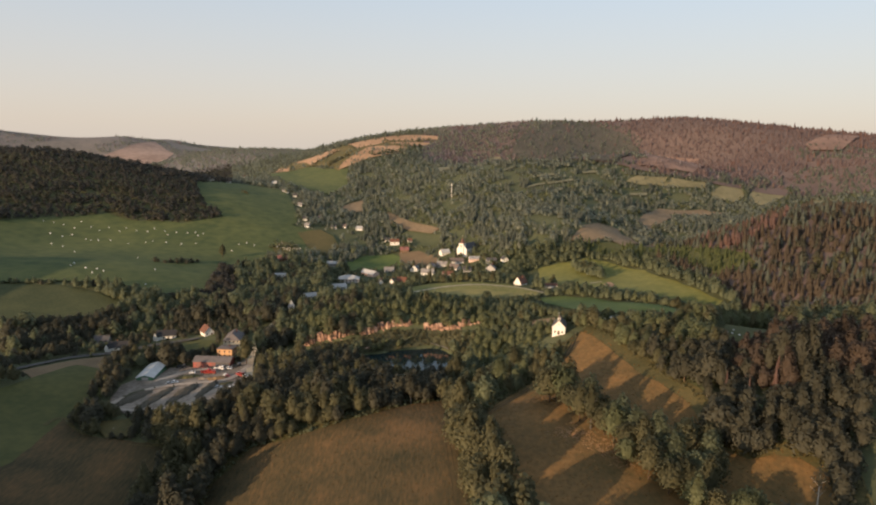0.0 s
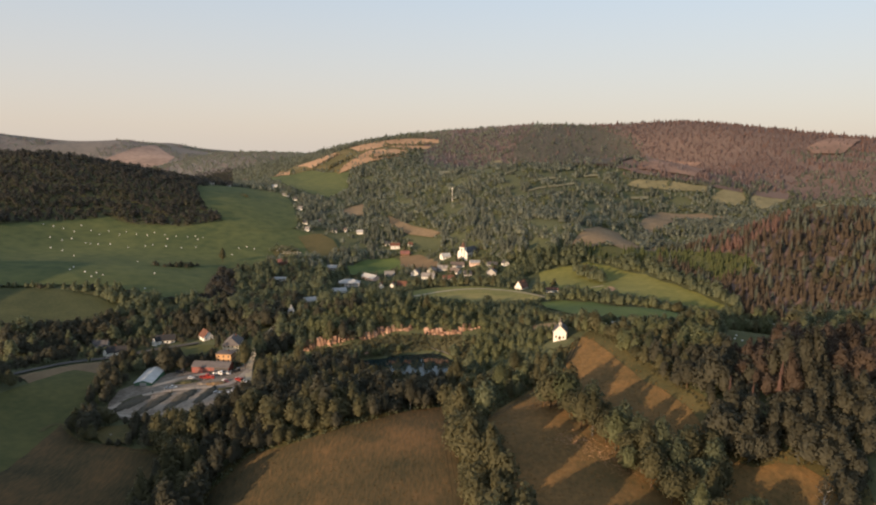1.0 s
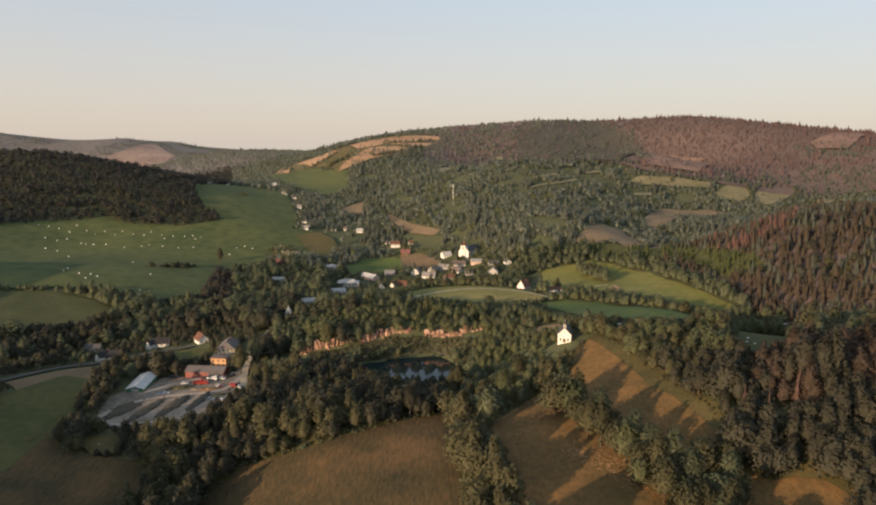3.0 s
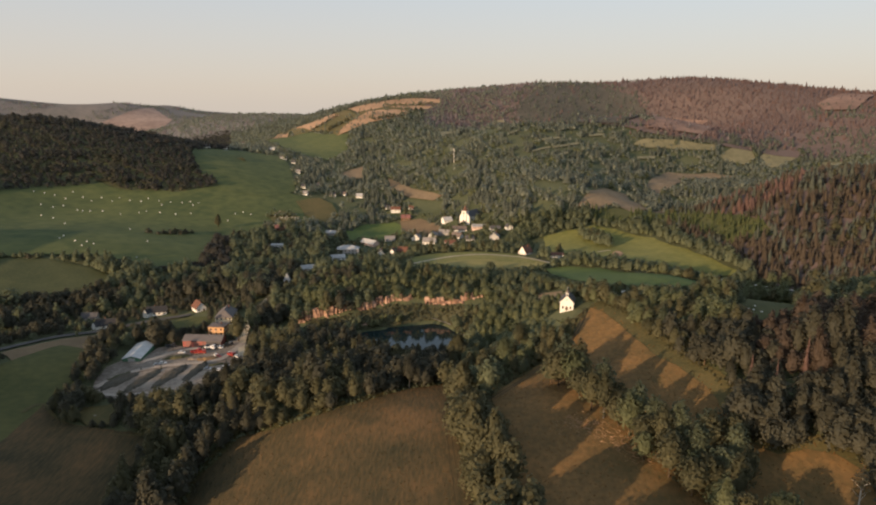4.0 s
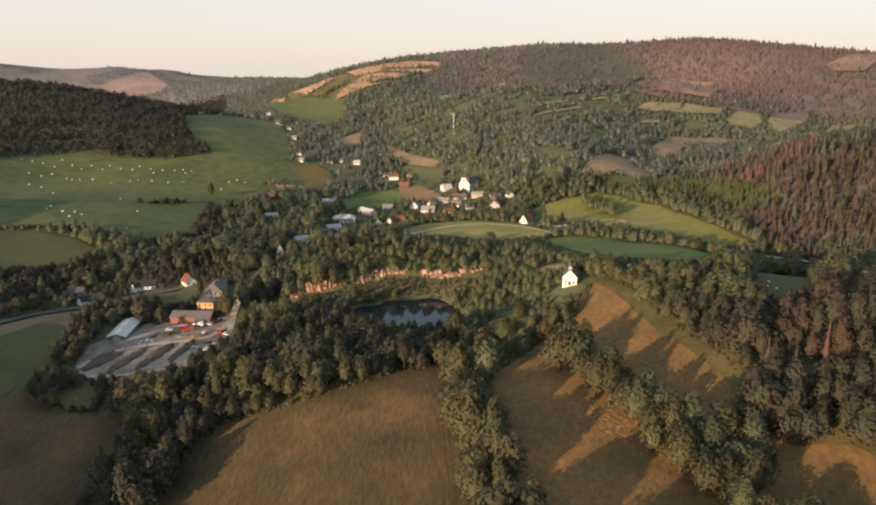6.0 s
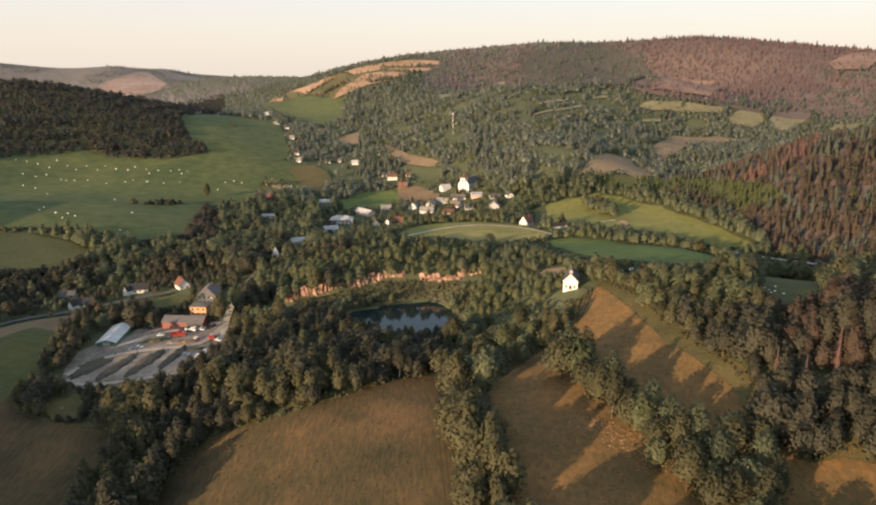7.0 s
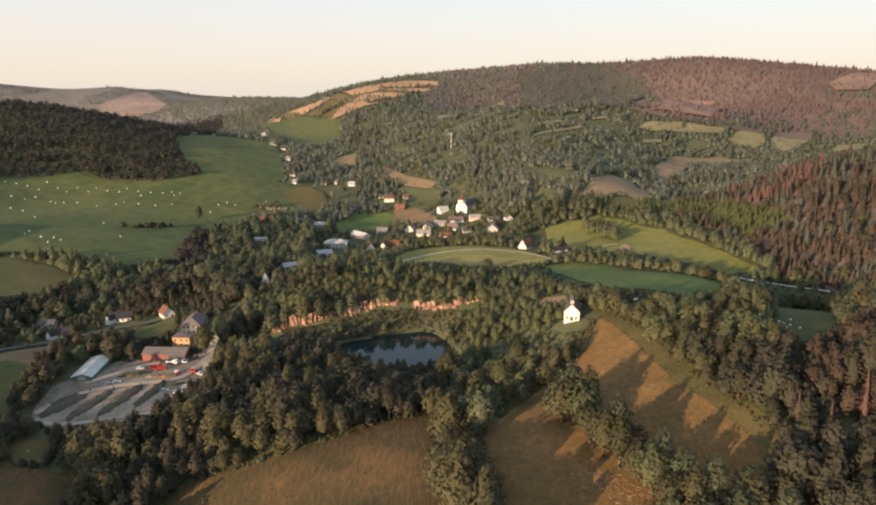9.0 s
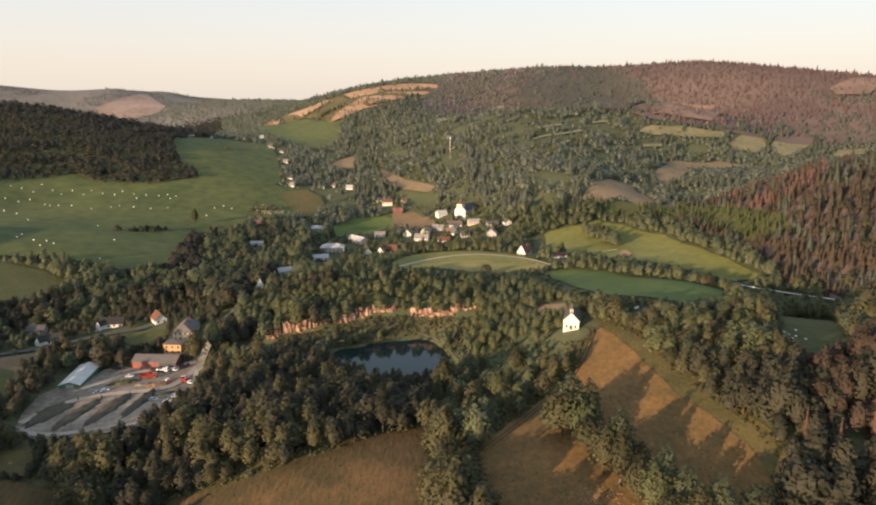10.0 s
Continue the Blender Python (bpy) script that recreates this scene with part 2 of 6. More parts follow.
SWELLS_MIDDLE = [
    (150, 1700, 170, -79.3),
    (600, 350, 170, 72.2),
    (450, 1550, 170, 50.6),
    (-300, 500, 170, -52.0),
    (-150, 1400, 170, -25.3),
    (450, 1850, 170, -15.4),
    (150, -100, 170, 24.7),
    (-600, 1850, 170, -29.8),
    (-750, 1250, 170, 57.7),
    (0, 800, 170, -44.5),
    (-50, 930, 90, -19.2),
    (430, 770, 90, 13.1),
    (190, 930, 90, 38.9),
    (-450, 770, 90, -17.7),
    (190, 770, 90, -16.9),
    (-370, 690, 90, 13.2),
]
SWELLS_SMALL = [
    (350, 210, 90, 25.7),
    (-210, 130, 90, -26.8),
    (270, 530, 90, -36.5),
    (-290, 850, 90, -15.4),
    (-450, 930, 90, -21.8),
    (270, 930, 90, -27.9),
    (-210, 770, 90, -8.6),
    (430, 850, 90, 28.1),
    (350, 930, 90, -30.3),
    (430, 370, 90, 11.4),
    (-370, 210, 90, -26.6),
    (-50, 50, 90, -13.2),
    (-125, 535, 55, 4.3),
    (100, 220, 55, -9.4),
    (-260, 400, 55, 12.9),
    (-35, 220, 55, -17.9),
]
SWELLS_FINE = [
    (10, 490, 55, -1.2),
    (-125, 265, 55, -27.1),
    (-35, 400, 55, -8.0),
    (235, 310, 55, -3.5),
    (145, 175, 55, -12.1),
    (55, 355, 55, -16.3),
    (-125, 445, 55, -9.0),
    (100, 400, 55, 15.5),
    (-35, 580, 55, 6.8),
    (145, 310, 55, 9.3),
    (190, 130, 55, 13.5),
    (10, 175, 55, -0.8),
    (100, 535, 55, 5.3),
    (-215, 355, 55, -13.9),
    (10, 445, 55, -20.6),
    (100, 580, 55, -11.5),
]

FAR_AND_SHADE_SWELLS = [(-1960, 3580, 95, -52), (-2090, 3540, 60, -26), (-1840, 3640, 60, -22), (-1495, 3880, 70, 16), (-1300, 2925, 140, 26), (-1640, 2860, 120, 22), (-1010, 3050, 130, 18), (-300, 208, 58, 34), (-376, 300, 58, 38), (-252, 142, 44, 36), (-615, 475, 75, 56)]      # far hills, then four added unseen wooded swells that shade the lower valley
CREST = [(760, 2200, 150, 15), (330, 2260, 90, 8)]      # knolls along the ridge
FIELD_TILT = [(70.5, 413, 5.5, 1.7), (18, 586, 36, -6.5), (30, 692, 42, 3.5), (150, 600, 45, 5.0), (165, 490, 30, -3.0), (178, 524, 29, 9.0)]      # the fields below the village lean towards the sun
LAND = np.array(FAR_AND_SHADE_SWELLS + CREST + FIELD_TILT + SWELLS_WIDE + SWELLS_BROAD + SWELLS_MIDDLE + SWELLS_SMALL + SWELLS_FINE)
LAND_BASE = 41.7
LAKE_LEVEL = 5.2
FIELDS = []
FIELDS.append(([(-94, 231), (-96, 259), (-99, 283), (-87, 306), (-61, 308), (-33, 318), (-9, 333), (3, 336), (6, 299), (9, 271), (11, 242), (14, 223), (14, 199)], "dry", "dry brown-gold meadow on the near hill"))
FIELDS.append(([(88, 406), (93, 379), (98, 323), (108, 284), (108, 268), (107, 250), (116, 239), (126, 241), (134, 236), (137, 224), (131, 207), (119, 188), (32, 195), (29, 218), (24, 252), (21, 300), (31, 323), (51, 348), (66, 361), (79, 389)], "dry_orange", "dry orange-brown meadow below the chapel"))
FIELDS.append(([(-262, 416), (-250, 459), (-230, 474), (-218, 469), (-205, 436), (-221, 416), (-242, 396)], "soil", "bare brown ploughed strip below the road"))
FIELDS.append(([(-193, 503), (-182, 511), (-168, 505), (-161, 489), (-165, 478), (-176, 478), (-188, 490)], "rough_green", "green grass round the cottages"))
FIELDS.append(([(63, 476), (70, 483), (84, 474), (82, 448), (74, 456)], "clearing", "bare orange slope beside the chapel"))
FIELDS.append(([(117, 792), (144, 796), (176, 804), (198, 790), (212, 757), (223, 730), (228, 685), (239, 654), (246, 631), (249, 614), (260, 594), (227, 584), (216, 594), (202, 604), (185, 616), (170, 629), (160, 639), (145, 632), (150, 664), (140, 677), (111, 679), (109, 708)], "pasture", "yellow-green pasture on the rise beyond the chapel"))
FIELDS.append(([(92, 607), (112, 614), (137, 594), (150, 565), (175, 545), (205, 534), (190, 500), (150, 470), (112, 480), (100, 520)], "lush", "lush green field below the pasture"))
FIELDS.append(([(-36, 606), (-26, 690), (-8, 708), (20, 712), (42, 706), (69, 692), (90, 660), (98, 636), (80, 640), (46, 655), (10, 647), (-16, 605)], "pasture", "green grass between the village and its road"))
FIELDS.append(([(-36, 603), (-20, 632), (-5, 655), (15, 671), (40, 680), (62, 675), (83, 663), (99, 634), (94, 618), (68, 610), (41, 613), (8, 624), (-18, 602)], "stubble", "yellow-green field in front of the village"))
FIELDS.append(([(-124, 884), (-98, 945), (-63, 958), (-51, 943), (-51, 886), (-81, 862), (-108, 838)], "lush", "narrow green field beside the village"))
FIELDS.append(([(-56, 962), (-28, 966), (2, 910), (-4, 869), (-54, 927)], "soil", "bare brown plot behind the houses"))
FIELDS.append(([(-629, 774), (-576, 841), (-526, 909), (-468, 967), (-426, 953), (-356, 957), (-316, 997), (-255, 1033), (-209, 1016), (-154, 1006), (-139, 959), (-181, 904), (-215, 880), (-223, 839), (-258, 796), (-233, 671), (-254, 643), (-322, 655), (-360, 640), (-419, 625), (-497, 622)], "green", "wide mown green meadow dotted with white bales"))
FIELDS.append(([(-414, 1167), (-377, 1304), (-294, 1289), (-250, 1180), (-212, 1029), (-241, 979), (-305, 978), (-328, 1021), (-352, 1036)], "green", "green meadow rising to the wood"))
# the dark grass colour here stands in for shade on the field
FIELDS.append(([(-458, 601), (-388, 626), (-355, 632), (-315, 625), (-287, 610), (-297, 576), (-316, 566), (-341, 556), (-410, 542)], "garden", "green field behind a belt of trees, darkened for shade"))
# part of the shade over this lawn is put into the dull grass
FIELDS.append(([(-269, 349), (-254, 382), (-248, 411), (-240, 441), (-210, 431), (-198, 388), (-199, 353), (-188, 323), (-189, 302), (-193, 287), (-214, 274)], "rough_green", "green grass field beside the yard"))
FIELDS.append(([(-521, 1907), (-387, 1663), (-320, 1638), (-257, 1557), (-201, 1543), (-185, 1371), (-209, 1285), (-253, 1314), (-325, 1443)], "green", "green hill meadow above the valley"))
FIELDS.append(([(-171, 1186), (-137, 1241), (-129, 1154), (-152, 1146)], "clearing", "parched clearing among the trees"))
FIELDS.append(([(-87, 1149), (-62, 1106), (-26, 1065), (2, 1036), (-11, 1021), (-44, 1049), (-77, 1081)], "clearing", "parched clearing above the village"))
FIELDS.append(([(309, 1061), (335, 1125), (368, 1190), (395, 1200), (410, 1216), (395, 1150), (368, 1101), (335, 1050), (314, 1018)], "clearing", "parched clearing above the spruce spur"))
FIELDS.append(([(170, 868), (225, 969), (262, 983), (247, 916), (192, 853)], "clearing", "dry brown clearing at the foot of the wood"))
FIELDS.append(([(539, 1373), (575, 1412), (600, 1440), (631, 1434), (619, 1390), (600, 1358), (575, 1339), (540, 1350)], "far_pasture", "yellow-green clearing below the ridge"))
FIELDS.append(([(616, 1369), (640, 1410), (668, 1443), (743, 1463), (722, 1425), (691, 1390), (652, 1350), (622, 1326)], "far_pasture", "yellow-green clearing below the ridge"))
FIELDS.append(([(699, 1307), (725, 1350), (751, 1385), (800, 1375), (760, 1320)], "far_pasture", "yellow clearing behind the spur"))
FIELDS.append(([(369, 1361), (384, 1384), (402, 1398), (440, 1404), (476, 1416), (520, 1414), (555, 1424), (541, 1390), (500, 1384), (462, 1369), (425, 1366), (395, 1353)], "far_pasture", "dry pasture between hedges below the ridge"))
FIELDS.append(([(366, 1174), (380, 1215), (402, 1243), (445, 1252), (490, 1274), (530, 1257), (485, 1234), (437, 1208), (400, 1196)], "clearing", "dry grass strip behind the spur"))
FIELDS.append(([(-4, 1515), (19, 1650), (21, 1430), (-1, 1391)], "terrace", "narrow pale terrace of dry grass in the wood"))
FIELDS.append(([(-2900, 2350), (-688, 2310), (-344, 2555), (-300, 4300), (-2900, 4300)], "heath", "dry heath and scrub on the far hills, paled for haze"))
FIELDS.append(([(-250, 1580), (-296, 1629), (-352, 1622), (-412, 1713), (-446, 1900), (-400, 1910), (-343, 1872), (-294, 1926), (-262, 1960), (-200, 1985), (-148, 2000), (-70, 1996), (-3, 1978), (-6, 1935), (-22, 1890), (-36, 1850), (-80, 1795), (-91, 1716), (-130, 1665), (-165, 1625), (-225, 1532)], "dry_green", "dry olive pasture on the hilltop"))
FIELDS.append(([(-225, 1534), (-166, 1627), (-92, 1716), (-83, 1792), (-117, 1802), (-182, 1772), (-203, 1682), (-224, 1606)], "ochre", "parched orange meadow on the hilltop"))
FIELDS.append(([(-262, 1915), (-214, 1763), (-171, 1804), (-136, 1860), (-148, 1985), (-200, 1975), (-255, 1950)], "ochre", "parched pale meadow on the hilltop"))
FIELDS.append(([(-152, 1990), (-137, 1882), (-79, 1874), (-6, 1936), (-3, 1976), (-70, 1992)], "ochre", "parched orange meadow under the crest"))
FIELDS.append(([(-133, 1836), (-89, 1799), (-37, 1851), (-23, 1890), (-118, 1856)], "ochre", "parched orange strip below the crest"))
FIELDS.append(([(-399, 1905), (-307, 1649), (-271, 1740), (-256, 1795), (-294, 1920), (-343, 1868)], "ochre", "parched pale meadow below the hilltop"))
FIELDS.append(([(-412, 1714), (-352, 1622), (-384, 1760), (-440, 1890)], "ochre", "parched patch at the edge of the hill meadow"))
FIELDS.append(([(205, 890), (240, 940), (262, 930), (262, 885), (234, 850)], "clearing", "dry brown clearing beside the spruce spur"))
# shade among these trees is put into the dull grass colour
FIELDS.append(([(144, 333), (152, 322), (176, 344), (196, 390), (220, 435), (190, 428), (160, 380)], "rough_green", "dark green pasture among the trees"))
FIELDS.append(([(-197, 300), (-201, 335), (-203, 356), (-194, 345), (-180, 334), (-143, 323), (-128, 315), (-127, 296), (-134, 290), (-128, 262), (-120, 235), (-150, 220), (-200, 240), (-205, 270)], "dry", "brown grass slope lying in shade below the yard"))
FIELDS.append(([(-182, 344), (-180, 352), (-166, 354), (-159, 347), (-156, 332), (-168, 331)], "margin", "small clearing of rough grass among bushes"))
FIELDS.append(([(165, 668), (172, 684), (176, 682), (175, 664), (168, 648), (162, 652)], "ochre", "bare orange earth patch beside a hedge in the pasture"))
FIELDS.append(([(-203, 988), (-175, 1017), (-156, 1005), (-142, 962), (-154, 910), (-180, 932)], "dry_green", "yellowing plot at the end of the bale meadow"))
FIELDS.append(([(-224, 908), (-216, 934), (-194, 938), (-184, 916), (-197, 882), (-213, 882)], "dry_green", "plot of the graveyard between bushes"))
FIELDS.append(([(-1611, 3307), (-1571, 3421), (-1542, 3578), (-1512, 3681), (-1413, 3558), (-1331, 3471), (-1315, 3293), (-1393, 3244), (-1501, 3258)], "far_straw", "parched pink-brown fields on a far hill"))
FIELDS.append(([(164, 1262), (192, 1284), (222, 1308), (224, 1321), (194, 1297), (166, 1275)], "terrace", "narrow pale terrace of dry grass in the wood"))
FIELDS.append(([(194, 1238), (223, 1264), (253, 1291), (255, 1304), (225, 1277), (196, 1251)], "terrace", "narrow pale terrace of dry grass in the wood"))
FIELDS.append(([(155, 1203), (173, 1218), (191, 1234), (193, 1247), (175, 1231), (157, 1216)], "terrace", "narrow pale terrace of dry grass in the wood"))
FIELDS.append(([(188, 1181), (204, 1200), (220, 1218), (222, 1231), (206, 1213), (190, 1194)], "terrace", "narrow pale terrace of dry grass in the wood"))
FIELDS.append(([(124, 1318), (135, 1334), (147, 1348), (149, 1361), (137, 1347), (126, 1331)], "terrace", "narrow pale terrace of dry grass in the wood"))
FIELDS.append(([(-63, 1612), (-55, 1631), (-47, 1646), (-47, 1659), (-55, 1644), (-63, 1625)], "terrace", "narrow pale terrace of dry grass in the wood"))
FIELDS.append(([(-51, 1761), (-29, 1790), (-5, 1813), (-5, 1826), (-29, 1803), (-51, 1774)], "terrace", "narrow pale terrace of dry grass in the wood"))
FIELDS.append(([(-108, 1429), (-100, 1437), (-91, 1441), (-91, 1454), (-101, 1450), (-109, 1442)], "terrace", "narrow pale terrace of dry grass in the wood"))
FIELDS.append(([(132, 1826), (148, 1835), (163, 1841), (165, 1854), (149, 1848), (132, 1839)], "terrace", "narrow pale terrace of dry grass in the wood"))
FIELDS.append(([(356, 1287), (377, 1299), (397, 1308), (401, 1321), (381, 1312), (360, 1300)], "terrace", "narrow pale terrace of dry grass in the wood"))
FIELDS.append(([(18, 1429), (26, 1435), (34, 1428), (34, 1441), (26, 1448), (18, 1442)], "terrace", "narrow pale terrace of dry grass in the wood"))
FIELDS.append(([(281, 1349), (300, 1364), (318, 1375), (321, 1388), (303, 1377), (283, 1362)], "terrace", "narrow pale terrace of dry grass in the wood"))
YARD = [(-187, 374), (-193, 390), (-195, 408), (-192, 419), (-181, 418), (-180, 446), (-170, 450), (-163, 446), (-140, 446), (-132, 462), (-124, 450), (-112, 402), (-120, 386), (-124, 362), (-150, 360), (-172, 362)]
LAKE = [(-52, 440), (-53, 456), (-51, 466), (-40, 472), (-21, 481), (-6, 487), (2, 485), (9, 474), (14, 461), (17, 446), (18, 433), (13, 418), (2, 412), (-16, 415), (-34, 421), (-47, 430)]
QUARRY_FLOOR = [(-92, 479), (-72, 482), (-50, 494), (-29, 503), (14, 500), (26, 480), (24, 455), (21, 440), (17, 447), (14, 462), (9, 475), (2, 486), (-6, 488), (-21, 482), (-40, 473), (-53, 466), (-76, 452)]
ROAD = [(-269, 418), (-266, 433), (-258, 466), (-236, 482), (-216, 505), (-195, 513), (-184, 515)]
VILLAGE_ROAD = [(-62, 571), (-52, 580), (-42, 594), (-34, 607), (-20, 634), (-5, 656), (15, 672), (40, 681.5), (62, 676), (83, 665), (94, 648), (101, 634)]
SCRUB = [(-117, 567), (-35, 562), (82, 587), (77, 458), (73, 415), (47, 366), (27, 394), (13, 476), (28, 499), (-30, 507), (-89, 482)]
VILLAGE = [(-126, 789), (-59, 992), (45, 972), (120, 785), (88, 636), (-36, 580), (-88, 586)]
RIDGE = [(-40, 1680), (110, 1640), (250, 1480), (380, 1440), (414, 1424), (545, 1426), (748, 1418), (1500, 1350), (1700, 2400), (900, 2700), (-60, 2500)]
# patch of the ridge with a darker floor and greener trees
RIDGE_DARK = [(180, 1960), (289, 2209), (430, 2330), (585, 2125), (607, 2030), (432, 1490), (368, 1405), (273, 1400), (225, 1480), (235, 1800), (165, 1870)]
RIDGE_GREEN = [(540, 1400), (575, 1470), (700, 1530), (860, 1590), (1100, 1560), (1200, 1400), (748, 1380)]
RIDGE_STAND = [(860, 1670), (890, 1770), (960, 1790), (1040, 1730), (1040, 1600)]
PLANTATION = [(176, 835), (199, 855), (240, 862), (275, 850), (298, 770), (320, 700), (313, 658), (272, 660), (262, 725), (242, 775), (205, 805), (179, 815)]
NEAR_SPRUCE = [(140, 318), (152, 336), (172, 345), (225, 345), (238, 300), (190, 266), (152, 268), (131, 282)]
HOLLOW = [(38, 445), (61, 434), (76, 392), (61, 360), (48, 351), (23, 313), (13, 340)]
QUARRY_EDGE = [(-97, 483), (-90, 485), (-74, 489), (-55, 496), (-44, 504), (-30, 508), (-8, 509), (14, 504), (34, 508)]
LANE = [(-119, 420), (-126, 445), (-131, 472), (-133, 500), (-128, 540)]
SPUR = [(235, 760), (250, 850), (330, 940), (640, 940), (640, 520), (300, 470), (268, 560), (255, 670)]
SPUR_RED = [(303, 745), (306, 800), (350, 880), (440, 930), (440, 850), (385, 760), (350, 740), (320, 715)]
TRACK_NEAR = [(10, 195), (8, 240), (6, 270), (4, 300), (6, 318), (10, 332)]
TRACK_CHAPEL = [(24, 306), (38, 326), (52, 345), (66, 360), (76, 380), (84, 400), (86, 412), (80, 416)]
SIGHT = [[(92, 590), (101, 545), (110, 510), (126, 490), (150, 486), (176, 498), (196, 512)], [(228, 575), (262, 552), (282, 528)]]
SUNNY = [[(-36, 603), (-5, 655), (40, 680), (83, 663), (99, 634), (68, 618), (41, 622), (8, 632)], [(92, 607), (112, 614), (137, 594), (150, 565), (175, 545), (205, 534), (190, 500), (150, 470), (112, 480), (100, 520)], [(117, 792), (144, 796), (176, 804), (198, 790), (212, 757), (223, 730), (228, 685), (239, 654), (246, 631), (249, 614), (260, 594), (233, 598), (222, 609), (208, 620), (190, 633), (175, 648), (165, 659), (150, 652), (156, 688), (146, 704), (116, 708), (113, 736)]]
CLIFF_SUN = [(x, y - 9) for x, y in QUARRY_EDGE] + [(x, y + 1) for x, y in QUARRY_EDGE[::-1]]
GLADES = [[(20, 60), (92, 60), (92, 196), (30, 200)], [(-128, 60), (14, 60), (14, 200), (-94, 231), (-96, 259), (-126, 250)], [(92, 408), (99, 380), (103, 325), (112, 288), (113, 268), (109, 266), (106, 280), (98, 323), (92, 380), (88, 406)], [(82, 394), (73, 384), (65, 391), (60, 404), (60, 422), (84, 426)]]
SEEN_NEAR = [(-147, 490, 9), (-149, 468, 7), (-152, 446, 14), (-186, 420, 8), (-182, 521, 5), (-214, 523, 8), (-238, 494, 8), (-224, 483, 3), (77, 414, 5), (76, 409, 5), (109, 416, 5), (-121, 634, 6), (-126, 575, 3), (232, 572, 4), (255, 558, 5), (275, 538, 4)]
SEEN_VILLAGE = [(-99, 742, 13), (-103, 695, 7), (-84, 806, 12), (-62, 850, 6), (-62, 729, 4), (-50, 736, 4), (-40, 746, 5), (-29, 853, 5), (-8, 849, 5), (-12, 815, 7), (24, 859, 8), (21, 826, 6), (35, 806, 5), (12, 791, 6), (63, 795, 5), (66, 830, 6), (82, 826, 4), (85, 682, 9), (113, 667, 6), (-198, 856, 6), (-182, 775, 7)]
SEEN_FARMS = [(33, 885, 9), (50, 895, 8), (6, 862, 6), (9, 922, 6), (42, 866, 8), (-48, 962, 6), (-64, 994, 7), (-136, 865, 6), (-541, 1915, 14), (-284, 1262, 10), (-208, 1056, 7), (-198, 1022, 7), (-160, 1036, 7), (-145, 1047, 7), (-122, 1045, 8), (-260, 1234, 7), (-419, 1255, 9), (-395, 1282, 7), (-76, 1003, 6), (-235, 1153, 7), (-340, 1412, 9), (22, 1180, 5)]
CLEARED = [(141, 272, 6), (128, 268, 5), (-147, 490, 16), (-148, 468, 11), (-153, 450, 17), (-187, 433, 15), (-180, 516, 9), (-212, 517, 9), (-238, 494, 9), (77, 416, 8), (36, 900, 22), (-101, 748, 14), (-84, 804, 14), (86, 690, 10)]
BALES_LOWER = [(-520, 898), (-508, 900), (-495, 900), (-479, 896), (-483, 922), (-464, 910), (-449, 902), (-444, 918), (-426, 909), (-423, 923), (-406, 916), (-391, 915), (-387, 928), (-370, 921), (-361, 907), (-354, 919), (-339, 920), (-330, 925), (-323, 914), (-319, 923), (-490, 859), (-474, 857), (-468, 869), (-446, 860), (-431, 861), (-418, 866), (-392, 858), (-375, 870), (-369, 878), (-351, 876)]
BALES_UPPER = [(-331, 875), (-315, 884), (-466, 817), (-449, 811), (-422, 786), (-439, 858), (-265, 871), (-264, 899), (-256, 908), (-245, 904), (-379, 704), (-359, 688), (-348, 689), (-346, 675), (-288, 663), (-344, 775), (-302, 721), (-377, 693), (-339, 684)]
BALES_FIELD = [(155, 360), (155, 356), (157, 354), (154, 351), (159, 350), (162, 364), (105.5, 421), (109, 419), (110.5, 420)]
